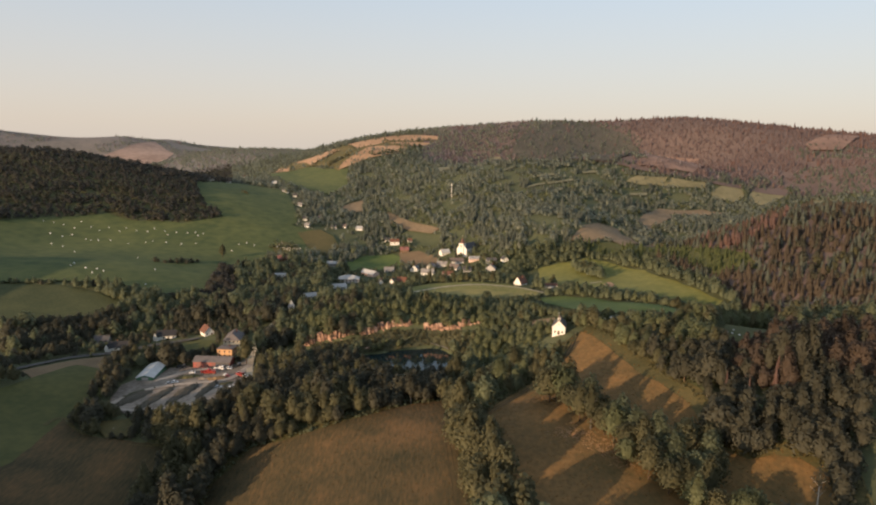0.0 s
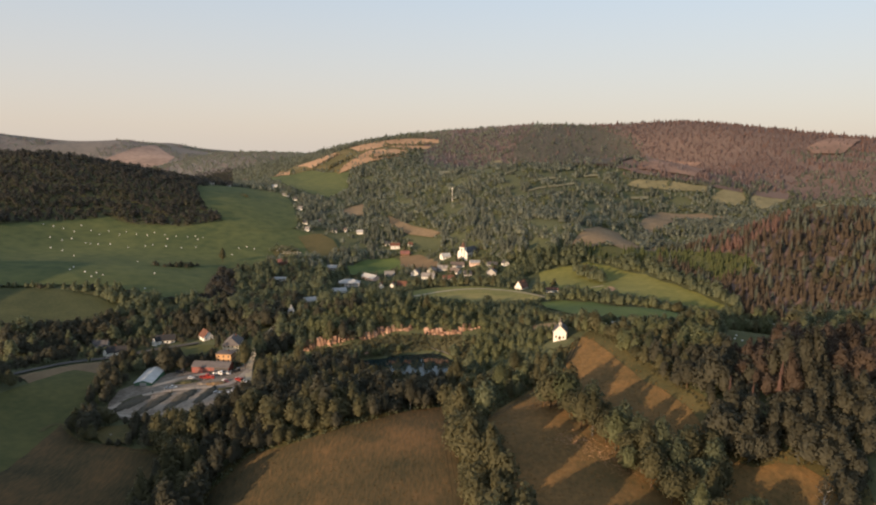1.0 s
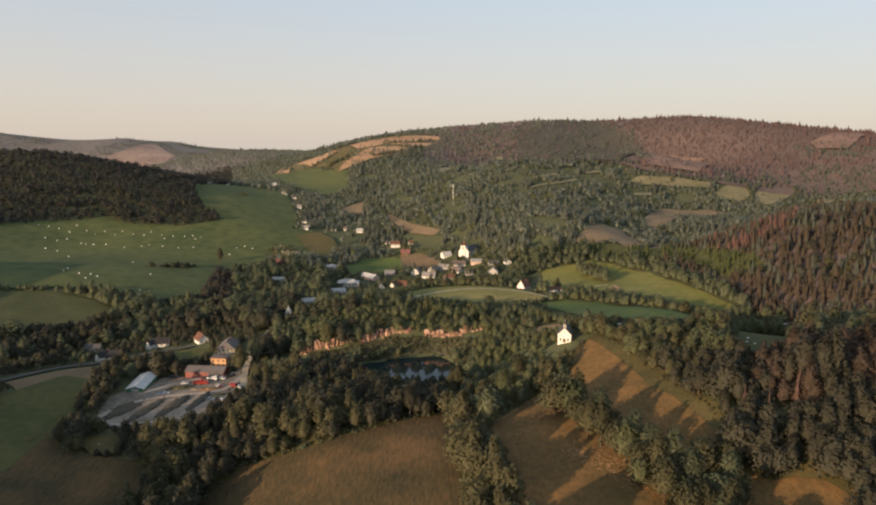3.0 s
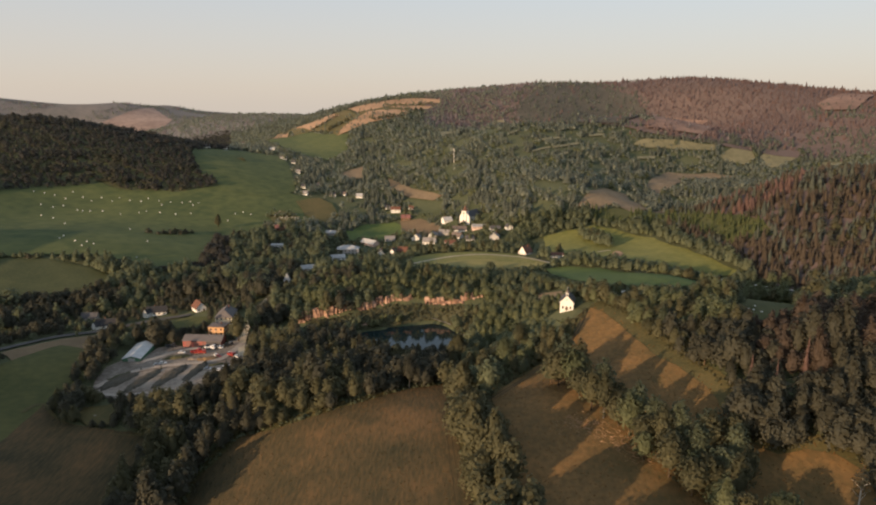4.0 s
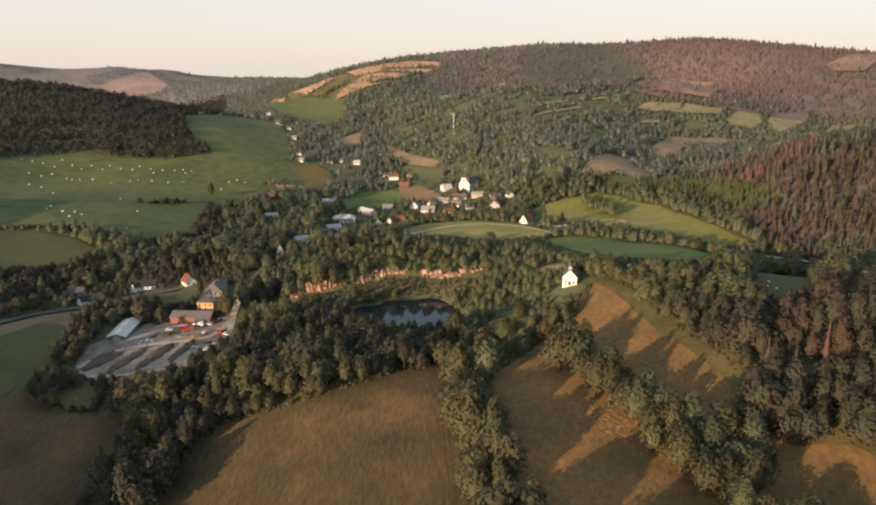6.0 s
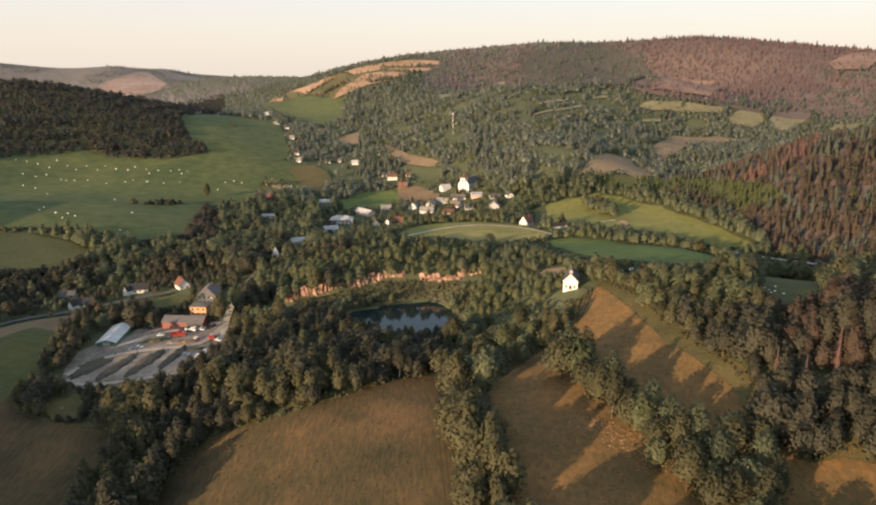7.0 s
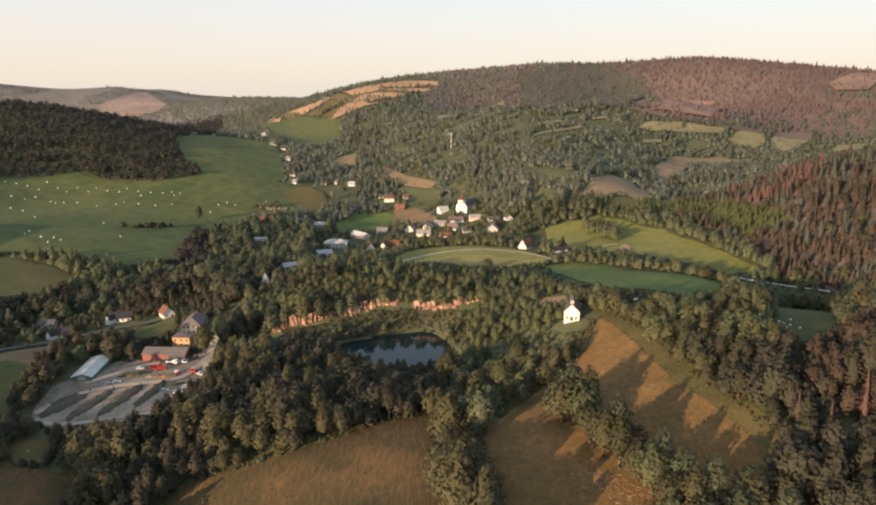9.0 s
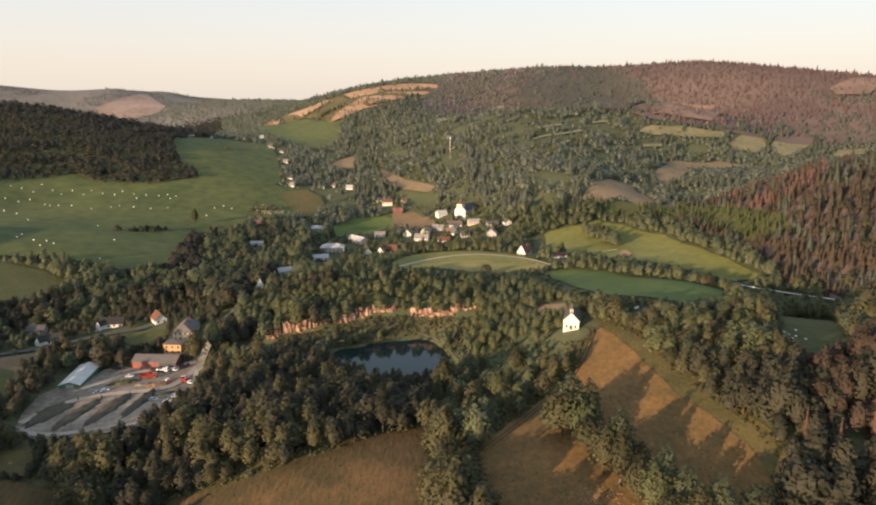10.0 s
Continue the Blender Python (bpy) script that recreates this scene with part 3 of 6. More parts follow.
HEDGES = [
    # tree belt mostly out of view, added to shade the brown slope
    ([(-238, 246), (-222, 256), (-208, 262), (-196, 262), (-186, 256), (-178, 246)], "leaf_dusky", 1.5), ([(-232, 236), (-216, 246), (-202, 252), (-190, 247)], "leaf_dusky", 1.4),
    # rows below the view, added for their shadows on the slope meadow
    ([(14, 128), (20, 146), (24, 164), (29, 182)], "leaf_dark", 1.5), ([(22, 132), (29, 150), (34, 168), (37, 178)], "leaf", 1.4),
    ([(-203, 383), (-207, 410), (-215, 441), (-221, 466), (-222, 484)], "leaf_dusky", 0.80), ([(-199, 395), (-202, 418), (-209, 446), (-213, 470), (-210, 488)], "leaf", 0.72), ([(-207, 462), (-196, 464), (-184, 460), (-177, 468)], "leaf_dusky", 0.6), ([(-203, 478), (-195, 474), (-186, 472)], "leaf", 0.6),
    # unseen trees on the swells left of the view, added for spiky shadows
    ([(-350, 175), (-310, 205), (-280, 225), (-250, 235)], "spruce", 1.1), ([(-345, 185), (-300, 215)], "leaf_dark", 1.1),
    ([(158, 782), (161, 760), (167, 738), (172, 706)], "leaf_dark", 1.15), ([(163, 770), (168, 748), (175, 722)], "leaf", 1.05),
    ([(-262, 1925), (-214, 1765), (-175, 1800)], "leaf_dark", 0.55), ([(-150, 1868), (-120, 1862), (-80, 1868), (-20, 1925)], "leaf_dark", 0.75), ([(-300, 1935), (-240, 1975), (-150, 2005), (-20, 1990)], "spruce", 0.9),
]
HEDGES_HILL = [
    ([(552, 1428), (545, 1400), (536, 1372)], "spruce", 0.7), ([(633, 1440), (624, 1395), (612, 1366), (598, 1345)], "leaf_dark", 0.8), ([(744, 1468), (735, 1420), (700, 1385)], "leaf_dark", 0.8), ([(470, 1412), (458, 1385)], "leaf_dark", 0.6), ([(380, 1398), (440, 1410), (520, 1424), (600, 1450), (680, 1462)], "spruce", 0.8),
    ([(-255, 1592), (-232, 1650), (-210, 1690)], "leaf", 0.7), ([(-300, 1640), (-280, 1700), (-262, 1790)], "leaf", 0.6), ([(-350, 1630), (-372, 1740)], "leaf_dark", 0.6),
    ([(-160, 1650), (-120, 1692), (-90, 1735)], "leaf_dark", 0.9), ([(-116, 1812), (-85, 1802), (-50, 1845)], "leaf_dark", 0.75),
    ([(-322, 764), (-306, 770), (-292, 782), (-284, 800)], "leaf_dusky", 0.9), ([(-225, 903), (-191, 921)], "leaf_dark", 0.8), ([(-337, 1175), (-324, 1164)], "leaf", 0.5),
]
HEDGE_UPPER = [
    (54, 311, "leaf", 1.5, 2), (60, 306, "leaf_light", 1.45, 2), (58, 316, "leaf_dark", 1.45, 0), (52, 317, "leaf_dark", 1.0, 2), (63, 311, "leaf", 1.2, 1),
    (60, 296, "leaf", 1.05, 2), (63, 289, "leaf_light", 1.0, 4), (62, 281, "leaf", 1.2, 0), (67, 283, "leaf_dark", 1.2, 1), (65, 273, "leaf", 1.15, 3), (70, 276, "leaf", 1.1, 2),
    (69, 266, "leaf", 1.1, 2), (71, 258, "leaf_light", 1.2, 0), (75, 263, "leaf_dark", 1.1, 1), (74, 250, "leaf", 1.1, 2), (72, 243, "leaf_light", 1.0, 4), (79, 256, "leaf_dark", 1.1, 0),
]
HEDGE_LOWER = [
    (79, 246, "leaf", 1.1, 1), (80, 239, "leaf", 1.1, 2), (77, 232, "leaf", 1.1, 0), (83, 230, "leaf_light", 1.0, 4), (85, 248, "leaf_dark", 1.1, 1),
    (81, 222, "leaf", 1.1, 2), (88, 238, "leaf_dark", 1.05, 0), (87, 224, "leaf", 1.05, 2), (86, 213, "leaf_light", 1.0, 4), (84, 205, "leaf_light", 0.95, 3),
    (93, 229, "leaf_dark", 1.0, 2), (93, 217, "leaf", 1.0, 1), (98, 201, "leaf_light", 1.05, 2), (91, 206, "leaf", 0.9, 2), (94, 243, "leaf", 1.1, 0),
    (97, 251, "leaf_dark", 1.0, 2), (101, 238, "leaf_dark", 0.95, 0), (99, 224, "leaf", 0.9, 1), (104, 247, "leaf", 1.0, 2),
]
LONE_TREES = [
    (44, 357, "leaf_dark", 0.7, 4), (40, 372, "leaf", 0.9, 2), (52, 372, "leaf", 0.8, 4), (49, 402, "leaf_light", 0.8, 2), (46, 392, "leaf", 0.9, 0), 
    # the leaf_light pair near (101, 203) has its sunlight put into the colour
    (-266, 837, "leaf", 1.1, 1), (101, 203, "leaf_light", 1.0, 2), (105, 199, "leaf_light", 0.85, 4), (-130, 452, "leaf", 1.3, 0), (-123, 462, "leaf_dark", 1.3, 1),
]
FELLED = [[(430, 1477), (621, 1958), (706, 1883), (595, 1558), (535, 1454), (417, 1443)], [(940, 1786), (1051, 1880), (1124, 1860), (985, 1697), (924, 1722)]]
MARGINS = [(VILLAGE, "garden", 8.0, "gardens and grass between the houses of the village"), (RIDGE, "duff", 30.0, "dry heather floor of the ridge wood"), (SPUR, "duff", 10.0, "brown needle floor of the wood on the spur"), (PLANTATION, "rough_green", 8.0, "green floor of the young plantation on the spur"), ([(376 + 0.86 * (x - 376), 1800 + 0.86 * (y - 1800)) for x, y in RIDGE_DARK], "dark_floor", 20.0, "dark floor patch under the spruces on the ridge"), (FELLED[0], "felled", 12.0, "felled pink-brown slope under the ridge"), (FELLED[1], "felled", 12.0, "felled clearing on the ridge"), ([(94, 414), (103, 380), (108, 325), (118, 286), (118, 268), (117, 253), (120, 248), (128, 251), (142, 241), (147, 223), (140, 203), (120, 178), (29, 186), (19, 217), (14, 251), (11, 301), (23, 328), (44, 355), (58, 367), (70, 393)], "margin", 4.0, "rough olive grass round the slope meadow"), ([(-97, 225), (-103, 258), (-106, 284), (-91, 312), (-63, 315), (-36, 324), (-12, 339), (9, 339), (13, 300), (16, 272), (18, 243), (21, 223), (13, 192)], "margin", 4.0, "rough olive grass round the near meadow")]


def inside(poly, x, y):
    """Which of the places lie within the outline."""
    px, py = np.array(poly, float).T
    res = np.zeros(np.shape(x), bool)
    for x0, y0, x1, y1 in zip(px, py, np.roll(px, -1), np.roll(py, -1)):
        if y0 != y1:
            res ^= ((y0 > y) != (y1 > y)) & (x < (x1 - x0) * (y - y0) / (y1 - y0) + x0)
    return res


def line_distance(line, x, y, closed=False):
    """The distance to a line of points, and on which side (positive: to its left)."""
    pts = np.array(line, float)
    best, side = np.full(np.shape(x), 1e9), np.zeros(np.shape(x))
    ends = list(zip(pts[:-1], pts[1:])) + ([(pts[-1], pts[0])] if closed else [])
    for a, b in ends:
        d = b - a
        u = np.clip(((x - a[0]) * d[0] + (y - a[1]) * d[1]) / (d @ d), 0, 1)
        dist = np.hypot(x - a[0] - u * d[0], y - a[1] - u * d[1])
        s = np.sign(d[0] * (y - a[1]) - d[1] * (x - a[0]))
        side = np.where(dist < best, s, side)
        best = np.minimum(best, dist)
    return best, side


def ground_height(x, y):
    x, y = np.asarray(x, float), np.asarray(y, float)
    z = np.full(np.broadcast(x, y).shape, LAND_BASE)
    for cx, cy, spread, rise in LAND:
        z = z + rise * np.exp(-((x - cx) ** 2 + (y - cy) ** 2) / (2 * spread * spread))
    near = (abs(x + 20) < 220) & (abs(y - 470) < 160)
    if near.any():
        xn, yn, zn = np.broadcast_to(x, z.shape)[near], np.broadcast_to(y, z.shape)[near], z[near]
        d, side = line_distance(QUARRY_EDGE, xn, yn)
        run = np.clip((xn + 99) / 4, 0, 1) * np.clip((40 - xn) / 20, 0, 1)
        zn = zn + run * np.where(side > 0, (4.6 + 1.8 * np.clip((-50 - xn) / 25, 0, 1)) * np.clip(d / 2.0, 0, 1) * np.exp(-(d / 50.0) ** 2), 0.0)
        d, _ = line_distance(LAKE, xn, yn, True)
        wet = inside(LAKE, xn, yn)
        banked = np.clip(zn, LAKE_LEVEL + 0.3 + 0.02 * d, LAKE_LEVEL + 0.6 + 0.5 * d)
        zn = np.where(wet, LAKE_LEVEL - np.minimum(2.5, 0.4 * d + 0.1), np.where(d < 28, banked, zn))
        z[near] = zn
    return z


def height(x, y):
    return float(ground_height(np.array([float(x)]), np.array([float(y)]))[0])


# ---- mesh helpers ----
def mesh_of(name, verts, faces, mat, smooth=False, normals=None):
    """A mesh from arrays of corners and of triangles or quads, with soft normals where they are given."""
    me = bpy.data.meshes.new(name)
    verts, faces = np.asarray(verts, np.float32), np.asarray(faces, np.int32)
    sides = faces.shape[1]
    me.vertices.add(len(verts))
    me.vertices.foreach_set("co", verts.ravel())
    me.loops.add(faces.size)
    me.loops.foreach_set("vertex_index", faces.ravel())
    me.polygons.add(len(faces))
    me.polygons.foreach_set("loop_start", np.arange(0, faces.size, sides, dtype=np.int32))
    me.polygons.foreach_set("loop_total", np.full(len(faces), sides, np.int32))
    me.update(calc_edges=True)
    if smooth:
        me.polygons.foreach_set("use_smooth", np.ones(len(faces), bool))
    if normals is not None:
        soft = me.attributes.new("custom_normal", "FLOAT_VECTOR", "POINT")
        soft.data.foreach_set("vector", np.asarray(normals, np.float32).ravel())
    me.materials.append(mat)
    return me


def part(name, bm, mat, parent=None, label=""):
    """Links a bmesh as one mesh object, under a thing or a part."""
    me = bpy.data.meshes.new(name)
    bm.normal_update()
    bm.to_mesh(me)
    bm.free()
    me.materials.append(mat)
    ob = new(name, me)
    ob.parent = parent
    if label:
        ob["label"] = label
    return ob


def block(bm, x0, x1, y0, y1, z0, z1, taper=0.0):
    """A box from corner to corner, its top drawn in by taper."""
    t = taper
    v = [bm.verts.new(p) for p in ((x0, y0, z0), (x1, y0, z0), (x1, y1, z0), (x0, y1, z0), (x0 + t, y0 + t, z1), (x1 - t, y0 + t, z1), (x1 - t, y1 - t, z1), (x0 + t, y1 - t, z1))]
    for f in ((3, 2, 1, 0), (4, 5, 6, 7), (0, 1, 5, 4), (1, 2, 6, 5), (2, 3, 7, 6), (3, 0, 4, 7)):
        bm.faces.new([v[i] for i in f])
    return bm


def prism(bm, pts, y0, y1):
    """A shape in x and z, drawn out along y."""
    a = [bm.verts.new((x, y0, z)) for x, z in pts]
    b = [bm.verts.new((x, y1, z)) for x, z in pts]
    bm.faces.new(a)
    bm.faces.new(b[::-1])
    for i in range(len(pts)):
        j = (i + 1) % len(pts)
        bm.faces.new((a[j], a[i], b[i], b[j]))
    return bm


def turned(bm, rings, sides=12, x=0.0, y=0.0):
    """A turned shape from rings of (radius, z)."""
    rows = []
    for r, z in rings:
        rows.append([bm.verts.new((x + max(r, 0.01) * math.cos(2 * math.pi * i / sides), y + max(r, 0.01) * math.sin(2 * math.pi * i / sides), z)) for i in range(sides)])
    for a, b in zip(rows[:-1], rows[1:]):
        for i in range(sides):
            j = (i + 1) % sides
            bm.faces.new((a[i], a[j], b[j], b[i]))
    bm.faces.new(rows[0][::-1])
    bm.faces.new(rows[-1])
    return bm


# ---- ground, one sheet to the horizon ----
CENTRE = np.array((5.0, -100.0))
angles = np.radians(np.concatenate([np.linspace(-46, 46, 289), np.linspace(49, 311, 60)]))
radii = np.concatenate([[0.0], 8.0 * np.exp(np.linspace(0, math.log(4980 / 8.0), 320))])
gx = CENTRE[0] + radii[:, None] * np.sin(angles)
gy = CENTRE[1] + radii[:, None] * np.cos(angles)
gz = ground_height(gx, gy)
na, nr = len(angles), len(radii)
i, j = np.meshgrid(np.arange(nr - 1), np.arange(na), indexing="ij")
k = (j + 1) % na
quads = np.stack([i * na + j, (i + 1) * na + j, (i + 1) * na + k, i * na + k], -1).reshape(-1, 4)[:, ::-1]
ground = new("ground", mesh_of("ground", np.stack([gx, gy, gz], -1).reshape(-1, 3), quads, M["ground"], True))
tagged(ground, "rolling ground of undergrowth and dry grass", "ground", kind="structure")


def sheet(name, poly, mat, label, category="meadow", cell=None, lift=0.25, ragged=True):
    """A field that lies on the ground: a grid cut along its outline."""
    pts = np.array(poly, float)
    mid = pts.mean(0)
    far = max(60.0, float(np.hypot(*(mid - (5, 40)))))
    cell = cell or min(30.0, max(3.0, far / 70))
    lift = lift + 0.0009 * far
    if ragged:                           # uneven outline
        ring, amp = [], 0.35 * min(cell, 12.0)
        for p, q in zip(pts, np.roll(pts, -1, axis=0)):
            n = max(1, int(np.hypot(*(q - p)) / (1.3 * cell)))
            for u in np.arange(n) / n:
                c = p + (q - p) * u
                ring.append((c[0] + amp * noise.noise(Vector((c[0] / cell / 2, c[1] / cell / 2, 1.0))), c[1] + 2.0 * amp * noise.noise(Vector((c[0] / cell / 2, c[1] / cell / 2, 9.0)))))
        pts = np.array(ring)
    verts, faces, at = [], [], {}

    def vert(x, y):
        key = (round(x, 3), round(y, 3))
        if key not in at:
            at[key] = len(verts)
            verts.append((x, y))
        return at[key]

    x0, y0 = np.floor(pts.min(0) / cell) * cell
    x1, y1 = pts.max(0)
    for cx in np.arange(x0, x1, cell):
        for cy in np.arange(y0, y1, cell):
            ring = [tuple(p) for p in pts]
            for axis, bound, keep in ((0, cx, 1), (0, cx + cell, -1), (1, cy, 1), (1, cy + cell, -1)):
                out = []
                for p, q in zip(ring, ring[1:] + ring[:1]):
                    dp, dq = (p[axis] - bound) * keep, (q[axis] - bound) * keep
                    if dp >= 0:
                        out.append(p)
                    if dp * dq < 0:
                        u = dp / (dp - dq)
                        out.append((p[0] + (q[0] - p[0]) * u, p[1] + (q[1] - p[1]) * u))
                ring = out
                if len(ring) < 3:
                    break
            if len(ring) >= 3:
                ids = []
                for p in ring:
                    v = vert(*p)
                    if not ids or (v != ids[-1] and v != ids[0]):
                        ids.append(v)
                for n in range(1, len(ids) - 1):
                    faces.append((ids[0], ids[n], ids[n + 1]))
    xy = np.array(verts)
    z = ground_height(xy[:, 0], xy[:, 1]) + lift
    fa = np.array(faces)
    e1, e2 = xy[fa[:, 1]] - xy[fa[:, 0]], xy[fa[:, 2]] - xy[fa[:, 0]]
    area = e1[:, 0] * e2[:, 1] - e1[:, 1] * e2[:, 0]
    fa[area < 0] = fa[area < 0][:, ::-1]
    fa = fa[abs(area) > 1e-4]
    return tagged(new(name, mesh_of(name, np.column_stack([xy, z]), fa, mat, True)), label, category, kind="structure")


def ribbon(name, line, width, mat, label, lift=0.4, category="road", step=4.0):
    """A road or track that follows a line over the ground."""
    pts = np.array(line, float)
    run = np.concatenate([[0], np.cumsum(np.hypot(*np.diff(pts, axis=0).T))])
    s = np.linspace(0, run[-1], max(3, int(run[-1] / step)))
    x, y = np.interp(s, run, pts[:, 0]), np.interp(s, run, pts[:, 1])
    if len(pts) > 2:
        for _ in range(6):
            x[1:-1], y[1:-1] = (x[:-2] + 2 * x[1:-1] + x[2:]) / 4, (y[:-2] + 2 * y[1:-1] + y[2:]) / 4
    dx, dy = np.gradient(x), np.gradient(y)
    ln = np.hypot(dx, dy)
    nx, ny = -dy / ln, dx / ln
    across = np.linspace(-width / 2, width / 2, 5)
    vx, vy = x[:, None] + nx[:, None] * across, y[:, None] + ny[:, None] * across
    vz = ground_height(vx, vy).max(1, keepdims=True) + lift + 0.0011 * np.hypot(vx, vy)
    i, j = np.meshgrid(np.arange(len(s) - 1), np.arange(4), indexing="ij")
    quads = np.stack([i * 5 + j, (i + 1) * 5 + j, (i + 1) * 5 + j + 1, i * 5 + j + 1], -1).reshape(-1, 4)[:, ::-1]
    return tagged(new(name, mesh_of(name, np.stack([vx, vy, vz], -1).reshape(-1, 3), quads, mat, True)), label, category, kind="structure")


for n, (poly, mat, label) in enumerate(FIELDS):
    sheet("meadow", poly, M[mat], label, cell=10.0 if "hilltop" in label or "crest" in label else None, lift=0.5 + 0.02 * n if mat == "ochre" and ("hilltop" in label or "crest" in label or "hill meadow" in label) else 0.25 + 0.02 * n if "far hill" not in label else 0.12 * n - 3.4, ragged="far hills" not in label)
sheet("yard", YARD, M["gravel"], "grey gravel yard with bare worn patches", "yard", 3.0, 0.3)
for n, (poly, mat, cell, label) in enumerate(MARGINS):
    sheet("grass_margin", poly, M[mat], label, "meadow", cell, 0.06 + (0.9 * n if "ridge" in label else 0.25 * n if "spur" in label else 0.0))
sheet("quarry_floor", QUARRY_FLOOR, M["scrub_floor"], "overgrown grassy quarry floor above the lake", "quarry floor", 4.0, 0.1)
ribbon("lane", [(-187, 378), (-181, 393), (-176, 403), (-164, 408), (-148, 410), (-130, 409), (-127, 426), (-126, 447)], 4.2, M["pale_gravel"], "pale gravel lane across the yard", 0.55, "lane")
ribbon("lane", [(-184, 371), (-169, 364), (-155, 364), (-138, 366), (-126, 365)], 3.4, M["pale_gravel"], "pale gravel lane along the edge of the yard", 0.55, "lane")
ribbon("lane", [(-178, 416), (-170, 428), (-164, 440), (-150, 443), (-136, 444)], 4.0, M["pale_gravel"], "worn pale track past the halls", 0.5, "lane")
ribbon("lane", [(-208, 346), (-209, 360), (-202, 358), (-192, 342), (-178, 333), (-142, 321), (-120, 318)], 3.0, M["margin"], "narrow grassy lane below the yard", 0.5, "lane")
ribbon("road", ROAD, 5.0, M["asphalt"], "grey asphalt valley road between hedges")
ribbon("road", LANE, 4.0, M["track"], "pale gravel lane beside the yard")
ribbon("road", [(218, 590), (236, 573), (262, 556), (280, 530), (300, 505)], 5.0, M["asphalt"], "narrow asphalt road behind the trees")
ribbon("track", [(155, 686), (161, 690), (169, 692)], 2.0, M["track"], "short pale track to a bare patch", 0.4, "track", 2.0)
ribbon("road", VILLAGE_ROAD, 3.0, M["track"], "pale narrow road curving over the village field")
for line, label in ((TRACK_NEAR, "dark wheel rut in the dry meadow"), (TRACK_CHAPEL, "dark wheel rut that climbs to the chapel")):
    for off in (-0.9, 0.9):
        ribbon("track", [(x + off, y - 0.3 * off) for x, y in line], 0.7, M["rut"], label, 0.12, "track", 3.0)
ribbon("shore", [(-4, 488.5), (2, 486), (6, 480.5), (8.5, 476)], 1.0, M["pale_gravel"], "thin pale bare shore along the lake", 0.35, "shore", 2.0)
ribbon("shore", [(14.5, 462), (16.5, 453), (18, 444), (18.5, 437)], 0.9, M["pale_gravel"], "thin pale bare shore along the lake", 0.35, "shore", 2.0)
lake_pts = np.array(LAKE, float)
lake_mid = lake_pts.mean(0)
lake_rim = lake_mid + (lake_pts - lake_mid) * 1.08
bm = bmesh.new()
bm.faces.new([bm.verts.new((x, y, LAKE_LEVEL)) for x, y in lake_rim])
bmesh.ops.recalc_face_normals(bm, faces=bm.faces)
lake = part("water", bm, water)
if lake.data.polygons[0].normal.z < 0:
    lake.data.flip_normals()
tagged(lake, "still dark quarry lake that mirrors the sky", "lake", kind="structure")


# ---- trees ----
def ico(level=1):
    bm = bmesh.new()
    bmesh.ops.create_icosphere(bm, subdivisions=level, radius=1.0)
    v = np.array([p.co[:] for p in bm.verts])
    f = np.array([[p.index for p in q.verts] for q in bm.faces])
    bm.free()
    return v, f


ICO1, ICO2 = ico(1), ico(2)


def joined(pieces):
    vs, fs, ns, n = [], [], [], 0
    for v, f, normal in pieces:
        vs.append(v)
        fs.append(f + n)
        ns.append(normal)
        n += len(v)
    return np.concatenate(vs), np.concatenate(fs), np.concatenate(ns)


def dressed(shape, high, part_of=0.55, lift=0.25):
    """Normals that follow the whole crown as well as the clump, and faces turned to agree with them."""
    v, f, own = shape
    whole = v * (1, 1, 0.5) - np.array((0, 0, 0.26 * high))
    whole /= np.linalg.norm(whole, axis=1, keepdims=True) + 1e-6
    n = whole * part_of + own * (1 - part_of) + np.array((0, 0, lift))
    n /= np.linalg.norm(n, axis=1, keepdims=True) + 1e-6
    a, b, c = v[f[:, 0]], v[f[:, 1]], v[f[:, 2]]
    away = (np.cross(b - a, c - a) * (n[f].sum(1))).sum(1) < 0
    f = f.copy()
    f[away] = f[away][:, ::-1]
    return v, f, n


def flakes(rng, at, out, size, corners=4):
    """Sprays of leaves: bent kites (or single blades) turned more or less outwards, with a normal between their own and the crown's."""
    n = len(at)
    way = out
    out = out + rng.normal(0, 0.55, (n, 3))
    out /= np.linalg.norm(out, axis=1, keepdims=True)
    a = np.cross(out, rng.normal(0, 1, (n, 3)))
    a /= np.linalg.norm(a, axis=1, keepdims=True)
    b = np.cross(out, a)
    s = size * rng.uniform(0.6, 1.3, (n, 1))
    soft = 0.55 * way + 0.45 * out
    if corners == 3:
        pts = np.stack([at - a * s - b * s * 0.6, at + a * s - b * s * 0.6, at + b * s * 1.1], 1)
        tris = np.arange(n)[:, None] * 3 + [0, 1, 2]
    else:
        pts = np.stack([at - a * s, at - b * s * 0.7 + out * s * 0.2, at + a * s, at + b * s * 0.7 + out * s * 0.2], 1)
        first = np.arange(n)[:, None] * 4
        tris = np.concatenate([first + [0, 1, 2], first + [0, 2, 3]])
    return pts.reshape(-1, 3), tris, np.repeat(soft, corners, axis=0)


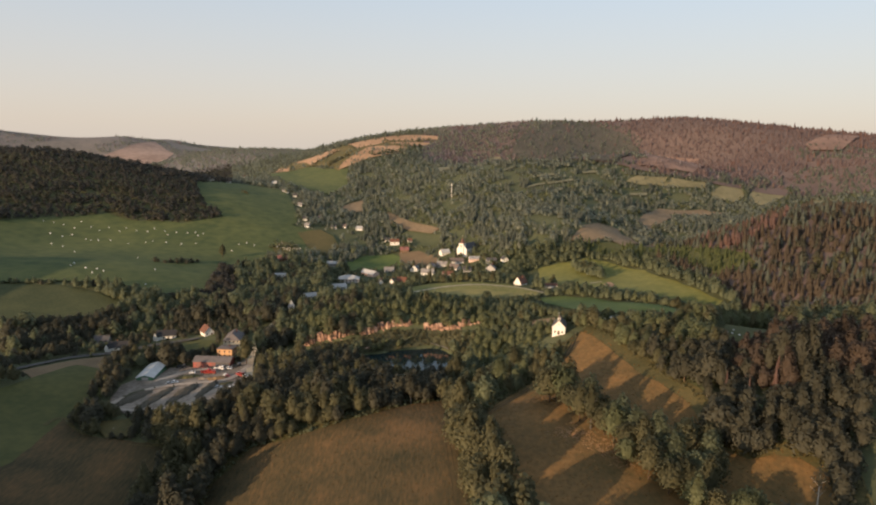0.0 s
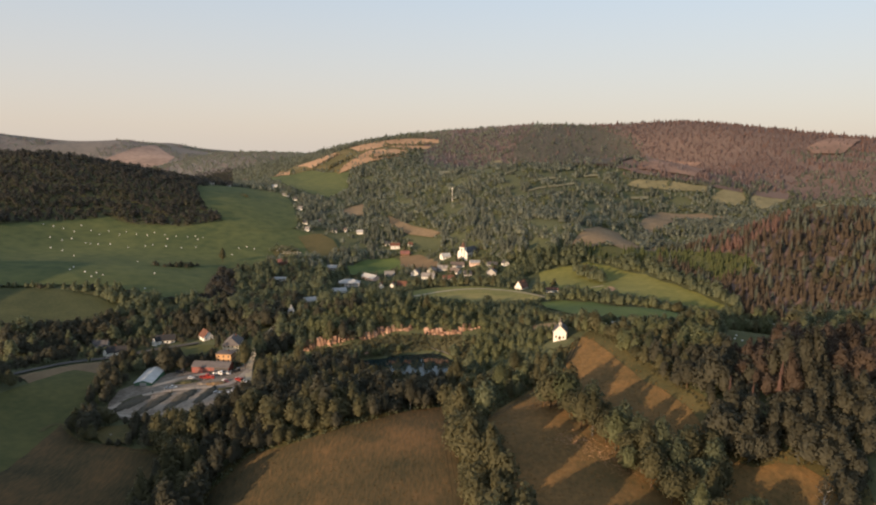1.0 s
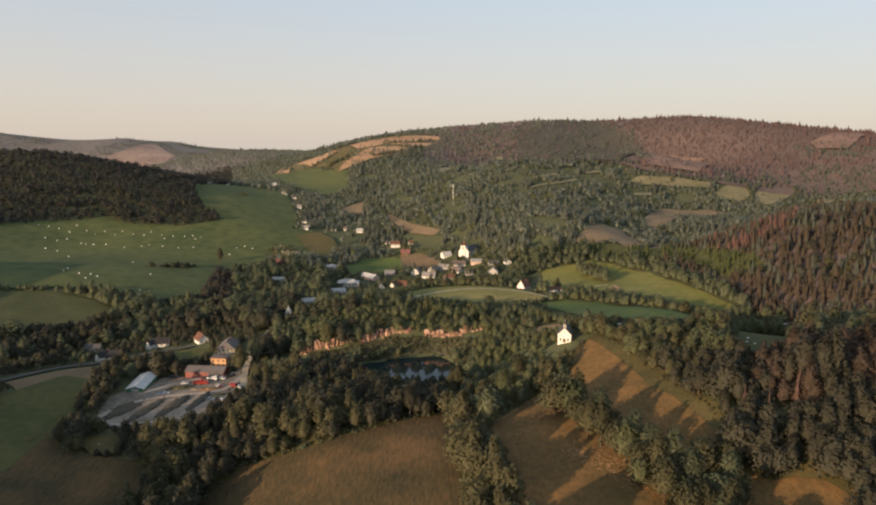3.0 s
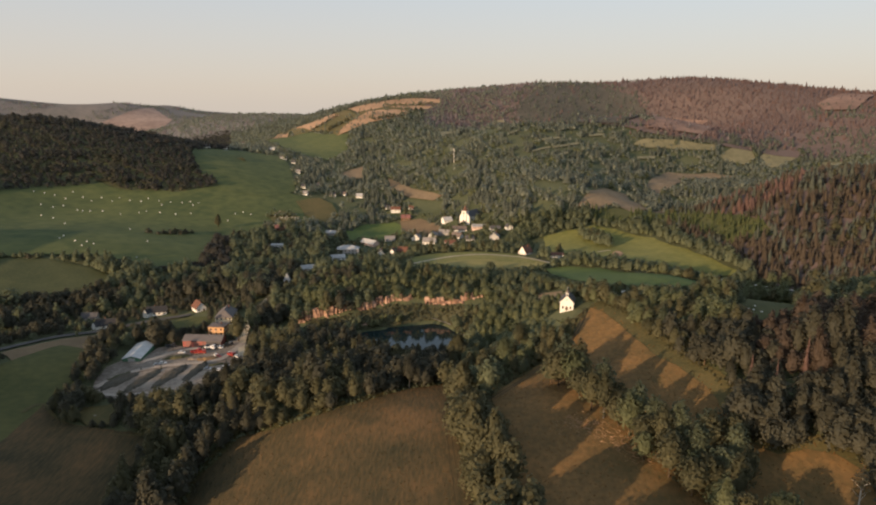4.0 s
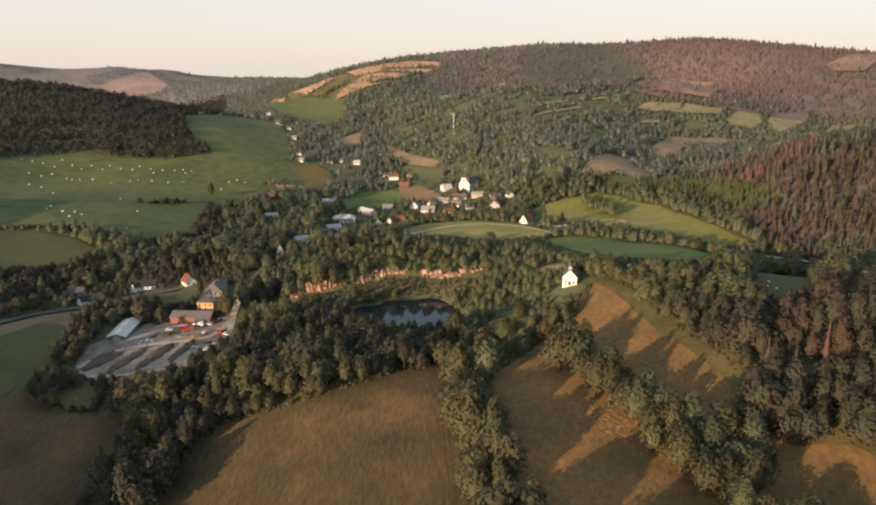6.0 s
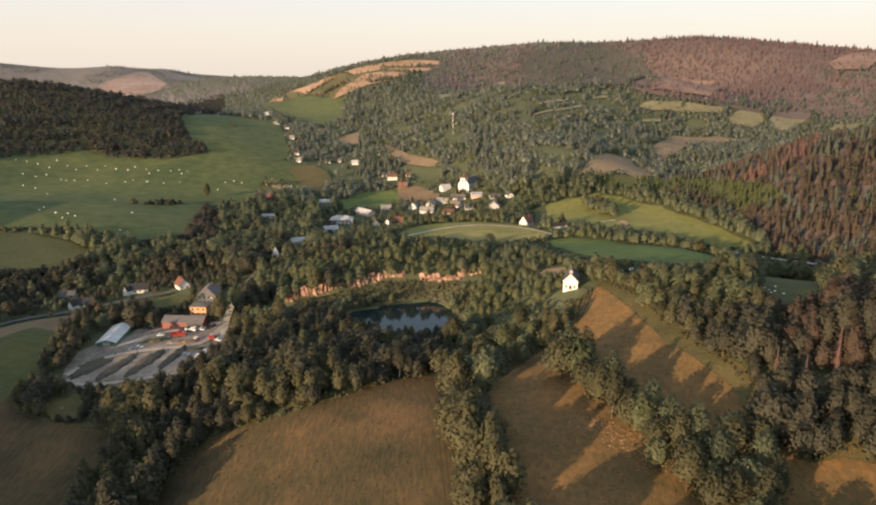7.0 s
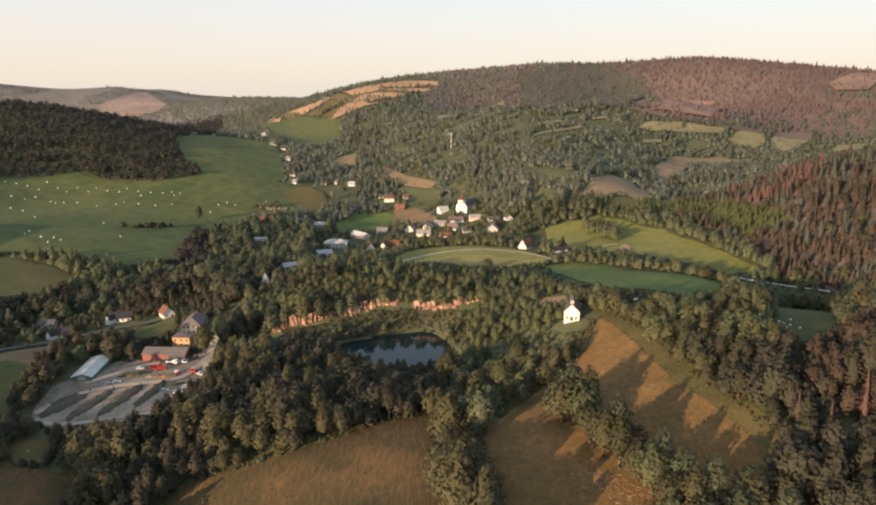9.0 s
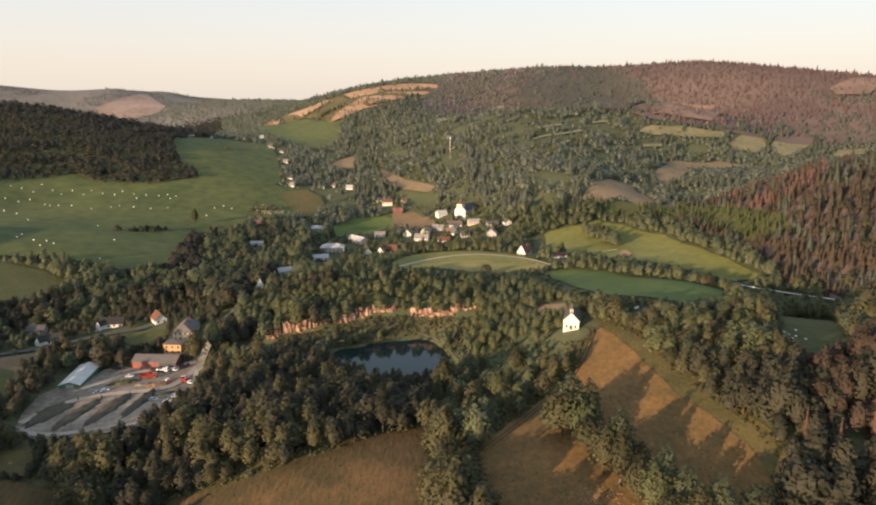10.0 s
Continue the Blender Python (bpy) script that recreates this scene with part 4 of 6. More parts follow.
def broad_crown(rng, high, wide, sprays, size, low=0.10, core=None, fill=0.58, lobes=2.2, uneven=0.24, tip=0.62, corners=4, ragged=0.36, lift=0.40):
    """The crown of a broad-leaved tree: one full egg-shaped body with soft lobes, thickly set with sprays of leaves."""
    seed = Vector(rng.uniform(-50, 50, 3))
    base, top = low * high, high

    def swell(ways):
        lob = np.array([noise.noise(Vector(w) * lobes + seed) + 0.5 * noise.noise(Vector(w) * lobes * 2.3 - seed) for w in ways])
        up = np.clip((ways[:, 2] + 1) / 2, 0, 1)
        girth = (1 - (1 - tip) * up ** 1.6) * (0.70 + 0.30 * np.clip(up / 0.30, 0, 1))
        return (1 + uneven * lob)[:, None] * np.column_stack([girth * wide, girth * wide, np.full(len(ways), (top - base) / 2)])

    middle = np.array((0, 0, (base + top) / 2))
    v, f = core or ICO2
    pieces = [(v * swell(v) * fill + middle, f, v)]
    if sprays:
        way = rng.normal(0, 1, (sprays, 3))
        way[:, 2] = np.where(way[:, 2] < -0.5, -way[:, 2], way[:, 2])
        way /= np.linalg.norm(way, axis=1, keepdims=True)
        at = way * swell(way) * (1 - ragged + 1.4 * ragged * rng.uniform(0, 1, (sprays, 1)) ** 0.6) + middle
        pieces.append(flakes(rng, at, way, size, corners))
    return dressed(joined(pieces), high, 0.35, lift)


def spruce_crown(rng, high, wide, tiers, arms, low=0.08, droop=0.35, gaps=0.12):
    """The crown of a spruce: whorls of drooping boughs round the stem."""
    vs, fs, ns, n = [], [], [], 0
    for t in range(tiers):
        u = t / (tiers - 1)
        z = high * (low + (0.97 - low) * u)
        r = wide * (1 - u) ** 0.85 + 0.12
        thick = high / tiers * 1.3
        for a in range(arms):
            if rng.random() < gaps:
                continue
            turn = 2 * math.pi * (a + 0.5 * (t % 2) + rng.uniform(-0.25, 0.25)) / arms
            out = r * rng.uniform(0.6, 1.2)
            half = math.pi / arms * 1.15
            c, s = math.cos(turn), math.sin(turn)
            side = out * 0.55 * math.tan(half)
            p0 = (0.0, 0.0, z + thick)
            p1 = (c * out * 0.55 - s * side, s * out * 0.55 + c * side, z - droop * out * 0.35)
            p2 = (c * out, s * out, z - droop * out)
            p3 = (c * out * 0.55 + s * side, s * out * 0.55 - c * side, z - droop * out * 0.35)
            vs += [p0, p1, p2, p3]
            ns += [(c, s, 0.5)] * 4
            fs += [(n, n + 1, n + 2), (n, n + 2, n + 3)]
            n += 4
    return dressed((np.array(vs), np.array(fs), np.array(ns)), high, 0.15)


def cone_tree(rng, high, wide, tiers=3, sides=6):
    """A far spruce: ragged skirts one above the other."""
    pieces = []
    for t in range(tiers):
        z0, z1 = high * (0.06 + 0.80 * t / tiers), high * (0.06 + 0.80 * t / tiers + 0.94 / tiers * 1.35)
        r = wide * (1 - t / tiers) ** 0.8
        turn = [2 * math.pi * s / sides for s in range(sides)]
        ring = [(r * rng.uniform(0.75, 1.2) * math.cos(a), r * rng.uniform(0.75, 1.2) * math.sin(a), z0 + rng.uniform(-0.04, 0.04) * high) for a in turn]
        v = np.array(ring + [(rng.uniform(-0.1, 0.1) * wide, rng.uniform(-0.1, 0.1) * wide, min(z1, high))])
        own = np.array([(math.cos(a), math.sin(a), 0.4) for a in turn] + [(0, 0, 1)])
        pieces.append((v, np.array([(s, (s + 1) % sides, sides) for s in range(sides)]), own))
    return dressed(joined(pieces), high, 0.1)


def trunk_shape(high, foot, top, limbs, rng):
    """A tapered stem with limbs."""
    bm = bmesh.new()
    turned(bm, [(foot * 1.3, -0.6), (foot, 0.4), (foot * 0.75, high * 0.35), (top, high * 0.72), (top * 0.4, high * 0.88)], 7)
    for n in range(limbs):
        z = high * (0.28 + 0.42 * n / max(1, limbs))
        turn = n * 2.3 + rng.uniform(-0.4, 0.4)
        way = Vector((math.cos(turn), math.sin(turn), 0.9)).normalized()
        base, tip = Vector((0, 0, z)), Vector((0, 0, z)) + way * high * 0.28
        side = way.orthogonal().normalized()
        other = way.cross(side)
        a = [bm.verts.new(base + (side * math.cos(k * 2.094) + other * math.sin(k * 2.094)) * foot * 0.45) for k in range(3)]
        b = bm.verts.new(tip)
        for k in range(3):
            bm.faces.new((a[k], a[(k + 1) % 3], b))
    return bm


rng = np.random.default_rng(11)
# near kinds: (crown mesh shapes, height of the shape)
BROAD_NEAR = [(broad_crown(rng, h, w, n, 0.42, low, fill=0.66, ragged=0.32, lobes=2.6, uneven=0.34, tip=tip), h) for h, w, n, low, tip in ((12, 3.6, 620, 0.08, 0.62), (13.5, 3.3, 620, 0.10, 0.50), (10, 4.2, 620, 0.05, 0.72), (14.5, 2.8, 560, 0.12, 0.40), (8.5, 3.3, 480, 0.04, 0.70))]
BROAD_BESIDE = [broad_crown(rng, h, w, 330, 0.55, low, fill=0.66, ragged=0.32, lobes=2.6, uneven=0.32, tip=tip) for h, w, low, tip in ((12, 3.6, 0.08, 0.62), (13.5, 3.3, 0.10, 0.50), (10, 4.2, 0.05, 0.72), (14.5, 2.8, 0.12, 0.40), (8.5, 3.3, 0.04, 0.70))]
SPRUCE_NEAR = [(spruce_crown(rng, h, w, 17, 10), h) for h, w in ((15, 3.7), (13, 3.4), (16, 3.9))]
BROAD_CLOSE = [broad_crown(rng, h, w, 250, 0.58, 0.06, core=ICO1, fill=0.66, uneven=0.32, tip=tip, corners=3) for h, w, tip in ((12, 3.5, 0.6), (13.5, 3.2, 0.5), (10, 3.8, 0.7), (14, 2.8, 0.4), (11, 3.3, 0.55), (12.5, 3.0, 0.5))]
BROAD_MID = [broad_crown(rng, h, w, 106, 0.72, 0.04, core=ICO1, fill=0.62, uneven=0.30, tip=tip, corners=3, lift=0.6) for h, w, tip in ((12, 3.5, 0.6), (13.5, 3.2, 0.5), (10, 3.8, 0.7), (13.5, 2.7, 0.35), (11.5, 3.2, 0.55))]
SPRUCE_MID = [spruce_crown(rng, h, w, 8, 7, gaps=0.05) for h, w in ((15, 3.9), (13, 3.6), (16, 4.2))]
BROAD_FAR = [broad_crown(rng, h, w, 29, 1.0, 0.02, core=ICO1, uneven=0.28, tip=tip, corners=3, fill=0.50, ragged=0.5, lift=0.9) for h, w, tip in ((12, 3.6, 0.6), (13, 3.3, 0.5), (10.5, 3.9, 0.7), (13.5, 3.1, 0.4), (11, 3.4, 0.55))]
SPRUCE_FAR = [cone_tree(rng, h, w) for h, w in ((14, 4.2), (12, 3.9), (15, 4.4))]


def planted(shape, xs, ys, sizes, turns, stretch):
    """One shape set at many places: all corners and triangles."""
    v, f, own = shape
    c, s = np.cos(turns)[:, None], np.sin(turns)[:, None]
    k = sizes[:, None]
    x = (v[:, 0] * c - v[:, 1] * s) * k + xs[:, None]
    y = (v[:, 0] * s + v[:, 1] * c) * k + ys[:, None]
    z = v[:, 2] * k * stretch[:, None] + ground_height(xs, ys)[:, None] - 0.4
    faces = f[None] + (np.arange(len(xs)) * len(v))[:, None, None]
    nx, ny = own[:, 0] * c - own[:, 1] * s, own[:, 0] * s + own[:, 1] * c
    normals = np.stack([nx, ny, np.broadcast_to(own[:, 2], nx.shape)], -1)
    return np.stack([x, y, z], -1).reshape(-1, 3), faces.reshape(-1, 3), normals.reshape(-1, 3)


# places for trees, on a loose grid that widens with distance
OPEN = [poly for poly, _, label in FIELDS if "far hills" not in label] + [YARD, LAKE] + GLADES
tree_x, tree_y = [], []
OUTLOOK = np.array((5.0, 50.0, 150.0))   # the height above the near meadows from which the valley lies open
r = 152.0
while r < 2480:
    gap = 4.2 + 0.0034 * r
    half = 37.5 if r < 520 else 36.0
    count = int(r * math.radians(2 * half) / gap)
    a = np.radians(-half) + np.radians(2 * half) * (np.arange(count) + rng.uniform(0, 1, count)) / count
    rr = r + rng.uniform(-0.5, 0.5, count) * gap
    tree_x.append(5 + rr * np.sin(a))
    tree_y.append(40 + rr * np.cos(a))
    r += gap * 1.0
while r < 4100:                         # thin woods on the far hills
    count = int(r * math.radians(30) / 13)
    a = np.radians(-38) + np.radians(30) * (np.arange(count) + rng.uniform(0, 1, count)) / count
    rr = r + rng.uniform(-9, 9, count)
    wooded = np.array([noise.noise(Vector((p * math.sin(q) / 240, p * math.cos(q) / 240, 8.0))) > -0.12 for p, q in zip(rr, a)])
    wooded |= (a > radians(-21.0)) & (rr < 3300)
    tree_x.append(5 + (rr * np.sin(a))[wooded])
    tree_y.append(40 + (rr * np.cos(a))[wooded])
    r += 13.0
tree_x, tree_y = np.concatenate(tree_x), np.concatenate(tree_y)
free = np.ones(len(tree_x), bool)
for poly in OPEN:
    free &= ~inside(poly, tree_x, tree_y)
for line, wide in ((ROAD, 6.0), (LANE, 5.0), (VILLAGE_ROAD, 6.0), (TRACK_CHAPEL, 3.0)):
    free &= line_distance(line, tree_x, tree_y)[0] > wide
for bx, by, clear in CLEARED:
    free &= np.hypot(tree_x - bx, tree_y - by) > clear
tree_d = np.hypot(tree_x - 5, tree_y - 40)
chance = np.ones(len(tree_x))
in_village, in_scrub = inside(VILLAGE, tree_x, tree_y), inside(SCRUB, tree_x, tree_y)
chance[in_village] = 0.9
chance[inside(QUARRY_FLOOR, tree_x, tree_y)] = 0.9
chance[inside(HOLLOW, tree_x, tree_y)] = 0.35
for poly in FELLED:
    chance[inside(poly, tree_x, tree_y)] = 0.42
gappy = np.array([noise.noise(Vector((x / 55, y / 80, 6.0))) + 0.5 * noise.noise(Vector((x / 21, y / 30, 2.0))) for x, y in zip(tree_x, tree_y)])
chance[(gappy < -0.28) & (tree_y > 820) & (tree_y < 1650) & (tree_x > -190)] = 0.06
hill = (tree_y > 1080) & (tree_y < 1640) & (tree_x > -60) & (tree_x < 420)
drift = np.array([noise.noise(Vector((x / 130, y / 130, 21.0))) for x, y in zip(tree_x, tree_y)])
band = np.mod(tree_y - 0.75 * tree_x + 60 * drift, 64.0) / 64.0          # old hedges along the terraces, rough grass between them
chance[hill & (band > 0.70) & (drift > -0.25)] = 0.10
for poly, _, label in FIELDS:            # single bushes on the parched hilltop
    if "dry olive pasture" in label or "below the ridge" in label:
        free |= inside(poly, tree_x, tree_y) & (gappy > 0.02) & (rng.random(len(tree_x)) < 0.28)
free &= rng.random(len(tree_x)) < chance
tree_x, tree_y, tree_d = tree_x[free], tree_y[free], tree_d[free]
# the woods end behind the crests of the hills
sector = np.round(np.degrees(np.arctan2(tree_x - 5, tree_y - 40)) / 0.5).astype(int)
land_z = ground_height(tree_x, tree_y)
shown = np.ones(len(tree_x), bool)
for turn in np.unique(sector):
    ids = np.where(sector == turn)[0]
    ids = ids[np.argsort(tree_d[ids])]
    rise = (land_z[ids] - 150.0) / tree_d[ids]
    crest = np.concatenate([[-9.0], np.maximum.accumulate(rise)[:-1]])
    shown[ids] = ((land_z[ids] + 15.0 - 150.0) / tree_d[ids] > crest) | (tree_d[ids] < 850)
tree_x, tree_y, tree_d = tree_x[shown], tree_y[shown], tree_d[shown]
# low growth along the near edge of fields, water, yard and houses keeps them in view across the valley
FIELDS_VIEW = [poly for poly, _, label in FIELDS[2:] if "far hill" not in label]
road_pts = np.array(ROAD, float)
OPEN_VIEW = [[(x + r * math.cos(a), y + r * math.sin(a)) for a in np.linspace(0, 2 * math.pi, 9)[:-1]] for x, y, r in SEEN_NEAR + SEEN_VILLAGE + SEEN_FARMS] + [[(x, y - 6) for x, y in QUARRY_EDGE] + [(x, y + 1) for x, y in QUARRY_EDGE[::-1]]] + [[(x + 1, y - 2) for x, y in ROAD] + [(x - 1, y + 3) for x, y in ROAD[::-1]]]
tree_z = ground_height(tree_x, tree_y)
away = np.hypot(tree_x - OUTLOOK[0], tree_y - OUTLOOK[1])
climb = (tree_z - ground_height(tree_x - (tree_x - OUTLOOK[0]) / away * 30, tree_y - (tree_y - OUTLOOK[1]) / away * 30)) / 30
room = np.full(len(tree_x), 20.0)
EDGE = 4.5      # height of the bushes along the near edge of the fields
near_enough = np.where(tree_d < 2000)[0]
nx, ny, nz, naway, nclimb = tree_x[near_enough], tree_y[near_enough], tree_z[near_enough], away[near_enough], climb[near_enough]
wavy = 1.3 + 1.6 * np.array([noise.noise(Vector((x / 14, y / 14, 17.0))) for x, y in zip(nx, ny)])       # uneven along the far fields
for step in np.arange(14.0, 1.4, -0.9):
    over = np.zeros(len(nx), bool)
    for polys, tall_edge in ((FIELDS_VIEW, EDGE), ([LAKE], 8.5), ([YARD], 2.0), (OPEN_VIEW, 0.0)):
        if step > tall_edge:
            edge_high = tall_edge * np.where((ny > 760) & (tall_edge == EDGE), wavy, 1.0)
            reach = np.maximum(0.1, step - edge_high) / np.maximum(0.09, (OUTLOOK[2] - nz - step) / naway + nclimb)
            hx, hy = nx + (nx - OUTLOOK[0]) / naway * reach, ny + (ny - OUTLOOK[1]) / naway * reach
            for poly in polys:
                over |= inside(poly, hx, hy) & (step > edge_high)
    room[near_enough[over]] = step - 1.2
for x, y, r in SEEN_NEAR + SEEN_VILLAGE + SEEN_FARMS:      # low growth between the outlook and each building
    for ex, ey in ((5.0, 20.0), (10.0, 84.0)):
        for k in (-0.9, 0.0, 0.9):
            tx, ty = x + k * r, y
            dx, dy = tx - ex, ty - ey
            long = math.hypot(dx, dy)
            along = ((tree_x - ex) * dx + (tree_y - ey) * dy) / long ** 2
            aside = abs((tree_x - ex) * dy - (tree_y - ey) * dx) / long
            between = (aside < 4.6) & (along > 0.3) & (along < 1.0 + 3.0 / long)
            limit = OUTLOOK[2] + along * (height(tx, ty) + (3.0 if ty > 1000 else 1.7) - OUTLOOK[2]) - tree_z
            room[between] = np.minimum(room, np.maximum(limit, 0.8))[between]
for line in SIGHT:                      # the field beyond the chapel shows over the trees on the crest
    pts = np.array(line, float)
    way = np.arctan2(pts[:, 0] - OUTLOOK[0], pts[:, 1] - OUTLOOK[1])
    dist = np.hypot(pts[:, 0] - OUTLOOK[0], pts[:, 1] - OUTLOOK[1])
    fall = (ground_height(pts[:, 0], pts[:, 1]) - OUTLOOK[2]) / dist
    turn_to = np.arctan2(tree_x - OUTLOOK[0], tree_y - OUTLOOK[1])
    between = (turn_to > way.min()) & (turn_to < way.max()) & (away < np.interp(turn_to, way, dist))
    limit = OUTLOOK[2] + away * np.interp(turn_to, way, fall) - tree_z
    room[between] = np.minimum(room, np.maximum(limit, 2.0))[between]
for step in (14.0, 12.0, 10.5, 9.0, 8.0, 7.0, 6.0, 5.0, 4.0, 3.0):        # low growth on the sunny side of the village fields
    shade = step / math.tan(SUN_HEIGHT)
    for poly in SUNNY + [CLIFF_SUN]:
        lit = inside(poly, tree_x + SUN_TO.x * shade, tree_y + SUN_TO.y * shade)
        room[lit] = np.minimum(room[lit], step - 1.0)
for poly, _, label in FIELDS:
    if "dry olive pasture" in label:
        room[inside(poly, tree_x, tree_y)] = 9.0
keep = (room > 3.0) | (rng.random(len(tree_x)) < 0.25)
tree_x, tree_y, tree_d, room = tree_x[keep], tree_y[keep], tree_d[keep], room[keep]
hedge_kind, hedge_size = np.full(len(tree_x), ""), np.zeros(len(tree_x))
for line, key, scale in HEDGES + HEDGES_HILL:
    pts = np.array(line, float)
    run = np.concatenate([[0], np.cumsum(np.hypot(*np.diff(pts, axis=0).T))])
    s = np.arange(0, run[-1], 5.5)
    tree_x = np.concatenate([tree_x, np.interp(s, run, pts[:, 0]) + rng.uniform(-2.5, 2.5, len(s))])
    tree_y = np.concatenate([tree_y, np.interp(s, run, pts[:, 1]) + rng.uniform(-2.5, 2.5, len(s))])
    hedge_kind = np.concatenate([hedge_kind.astype(object), np.full(len(s), key, dtype=object)])
    hedge_size = np.concatenate([hedge_size, scale * rng.uniform(0.7, 1.2, len(s))])
    room = np.concatenate([room, np.full(len(s), 14.0)])
grown = [(x + rng.uniform(-9, 9), y + rng.uniform(17, 25)) for x, y, r in SEEN_VILLAGE + SEEN_FARMS[:8] for _ in range(5)]      # garden trees behind the houses
grown += [(x, y) for x, y in zip(np.linspace(-30, 62, 22) + rng.uniform(-2, 2, 22), np.interp(np.linspace(-30, 62, 22), [-30, 15, 62], [712, 722, 706]) + rng.uniform(-4, 4, 22))]
grown = [(x, y) for x, y in grown if all(math.hypot(x - a, y - 7 - b) > 9 for a, b, _ in SEEN_VILLAGE + SEEN_FARMS)]
tree_x, tree_y = np.concatenate([tree_x, [p[0] for p in grown]]), np.concatenate([tree_y, [p[1] for p in grown]])
hedge_kind = np.concatenate([hedge_kind, np.array(["leaf_dark" if n % 3 else "leaf" for n in range(len(grown))], dtype=object)])
hedge_size, room = np.concatenate([hedge_size, np.concatenate([rng.uniform(0.55, 0.95, len(grown) - 22), rng.uniform(0.8, 1.15, 22)])]), np.concatenate([room, np.full(len(grown), 12.0)])
tree_d = np.hypot(tree_x - 5, tree_y - 40)
in_scrub = inside(SCRUB, tree_x, tree_y)
dice = rng.random(len(tree_x))
stand = np.array([noise.noise(Vector((x / 38, y / 38, 4.0))) + 0.6 * noise.noise(Vector((x / 15, y / 15, 7.0))) for x, y in zip(tree_x, tree_y)])
mixed = 0.30 * dice + 0.70 * (np.argsort(np.argsort(stand)) / len(stand))      # kinds grow in stands
dice = np.argsort(np.argsort(mixed)) / len(mixed)
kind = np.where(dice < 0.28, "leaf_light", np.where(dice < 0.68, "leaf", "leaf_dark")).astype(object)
patch = np.array([noise.noise(Vector((x / 90, y / 90, 3.0))) for x, y in zip(tree_x, tree_y)])
# a bigger share of leaf_light brightens the valley woods by colour alone
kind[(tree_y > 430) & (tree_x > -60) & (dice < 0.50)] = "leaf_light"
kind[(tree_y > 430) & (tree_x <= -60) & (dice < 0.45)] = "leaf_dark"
# darker leaves stand in for shade over the left of the valley
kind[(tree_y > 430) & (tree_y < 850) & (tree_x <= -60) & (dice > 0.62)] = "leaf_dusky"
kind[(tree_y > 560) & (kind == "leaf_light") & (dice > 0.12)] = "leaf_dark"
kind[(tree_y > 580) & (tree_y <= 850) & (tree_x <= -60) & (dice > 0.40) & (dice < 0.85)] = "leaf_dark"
kind[(tree_y > 560) & (kind == "leaf")] = "leaf_dark"
# woods this far off carry their haze in the leaf colour
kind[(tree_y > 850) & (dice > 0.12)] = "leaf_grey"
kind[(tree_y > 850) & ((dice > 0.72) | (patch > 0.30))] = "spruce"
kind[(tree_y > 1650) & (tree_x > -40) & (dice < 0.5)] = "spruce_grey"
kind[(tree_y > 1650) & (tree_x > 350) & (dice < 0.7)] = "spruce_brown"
# far-hill trees take the palest kinds in place of haze
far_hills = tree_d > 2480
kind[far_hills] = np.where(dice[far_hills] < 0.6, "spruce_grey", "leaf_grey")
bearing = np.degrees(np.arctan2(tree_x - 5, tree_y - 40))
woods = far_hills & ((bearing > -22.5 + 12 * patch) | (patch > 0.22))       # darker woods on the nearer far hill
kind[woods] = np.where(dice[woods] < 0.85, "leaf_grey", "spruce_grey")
left_hill = (tree_d < 2480) & (tree_x < -0.30 * tree_y) & (tree_y > 640)
# mostly one dark, even leaf colour over the left hill
kind[left_hill] = "leaf_umber"
kind[left_hill & (dice > 0.80)] = "leaf_dusky"
# shade over the near left woods is put into their leaf colour
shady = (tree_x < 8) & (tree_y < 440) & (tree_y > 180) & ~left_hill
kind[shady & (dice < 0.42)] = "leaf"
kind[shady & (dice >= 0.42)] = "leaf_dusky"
# shade painted the same way on the trees up the left valley
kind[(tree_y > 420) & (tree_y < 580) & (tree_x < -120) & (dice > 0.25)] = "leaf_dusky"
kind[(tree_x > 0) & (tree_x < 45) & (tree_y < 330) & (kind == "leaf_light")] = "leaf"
# dull crowns in the corner; below y = 272 the dark leaves stand for shade
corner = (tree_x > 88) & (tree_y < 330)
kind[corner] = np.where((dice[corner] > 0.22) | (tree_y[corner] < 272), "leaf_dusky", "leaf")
on_ridge = inside(RIDGE, tree_x, tree_y)
sway = np.array([noise.noise(Vector((x / 90, y / 130, 31.0))) + 0.5 * noise.noise(Vector((x / 32, y / 45, 12.0))) for x, y in zip(tree_x, tree_y)])
withered = sway + 0.0016 * (tree_x - 330) + 0.5 * (dice - 0.5)          # dieback grows towards the far end of the ridge
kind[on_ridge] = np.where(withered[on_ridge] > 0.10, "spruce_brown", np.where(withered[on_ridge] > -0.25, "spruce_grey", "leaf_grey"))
kind[on_ridge & (tree_x > 330) & (withered < -0.05)] = "spruce"
kind[on_ridge & (withered > 1.15) & (dice > 0.8)] = "spruce_red"
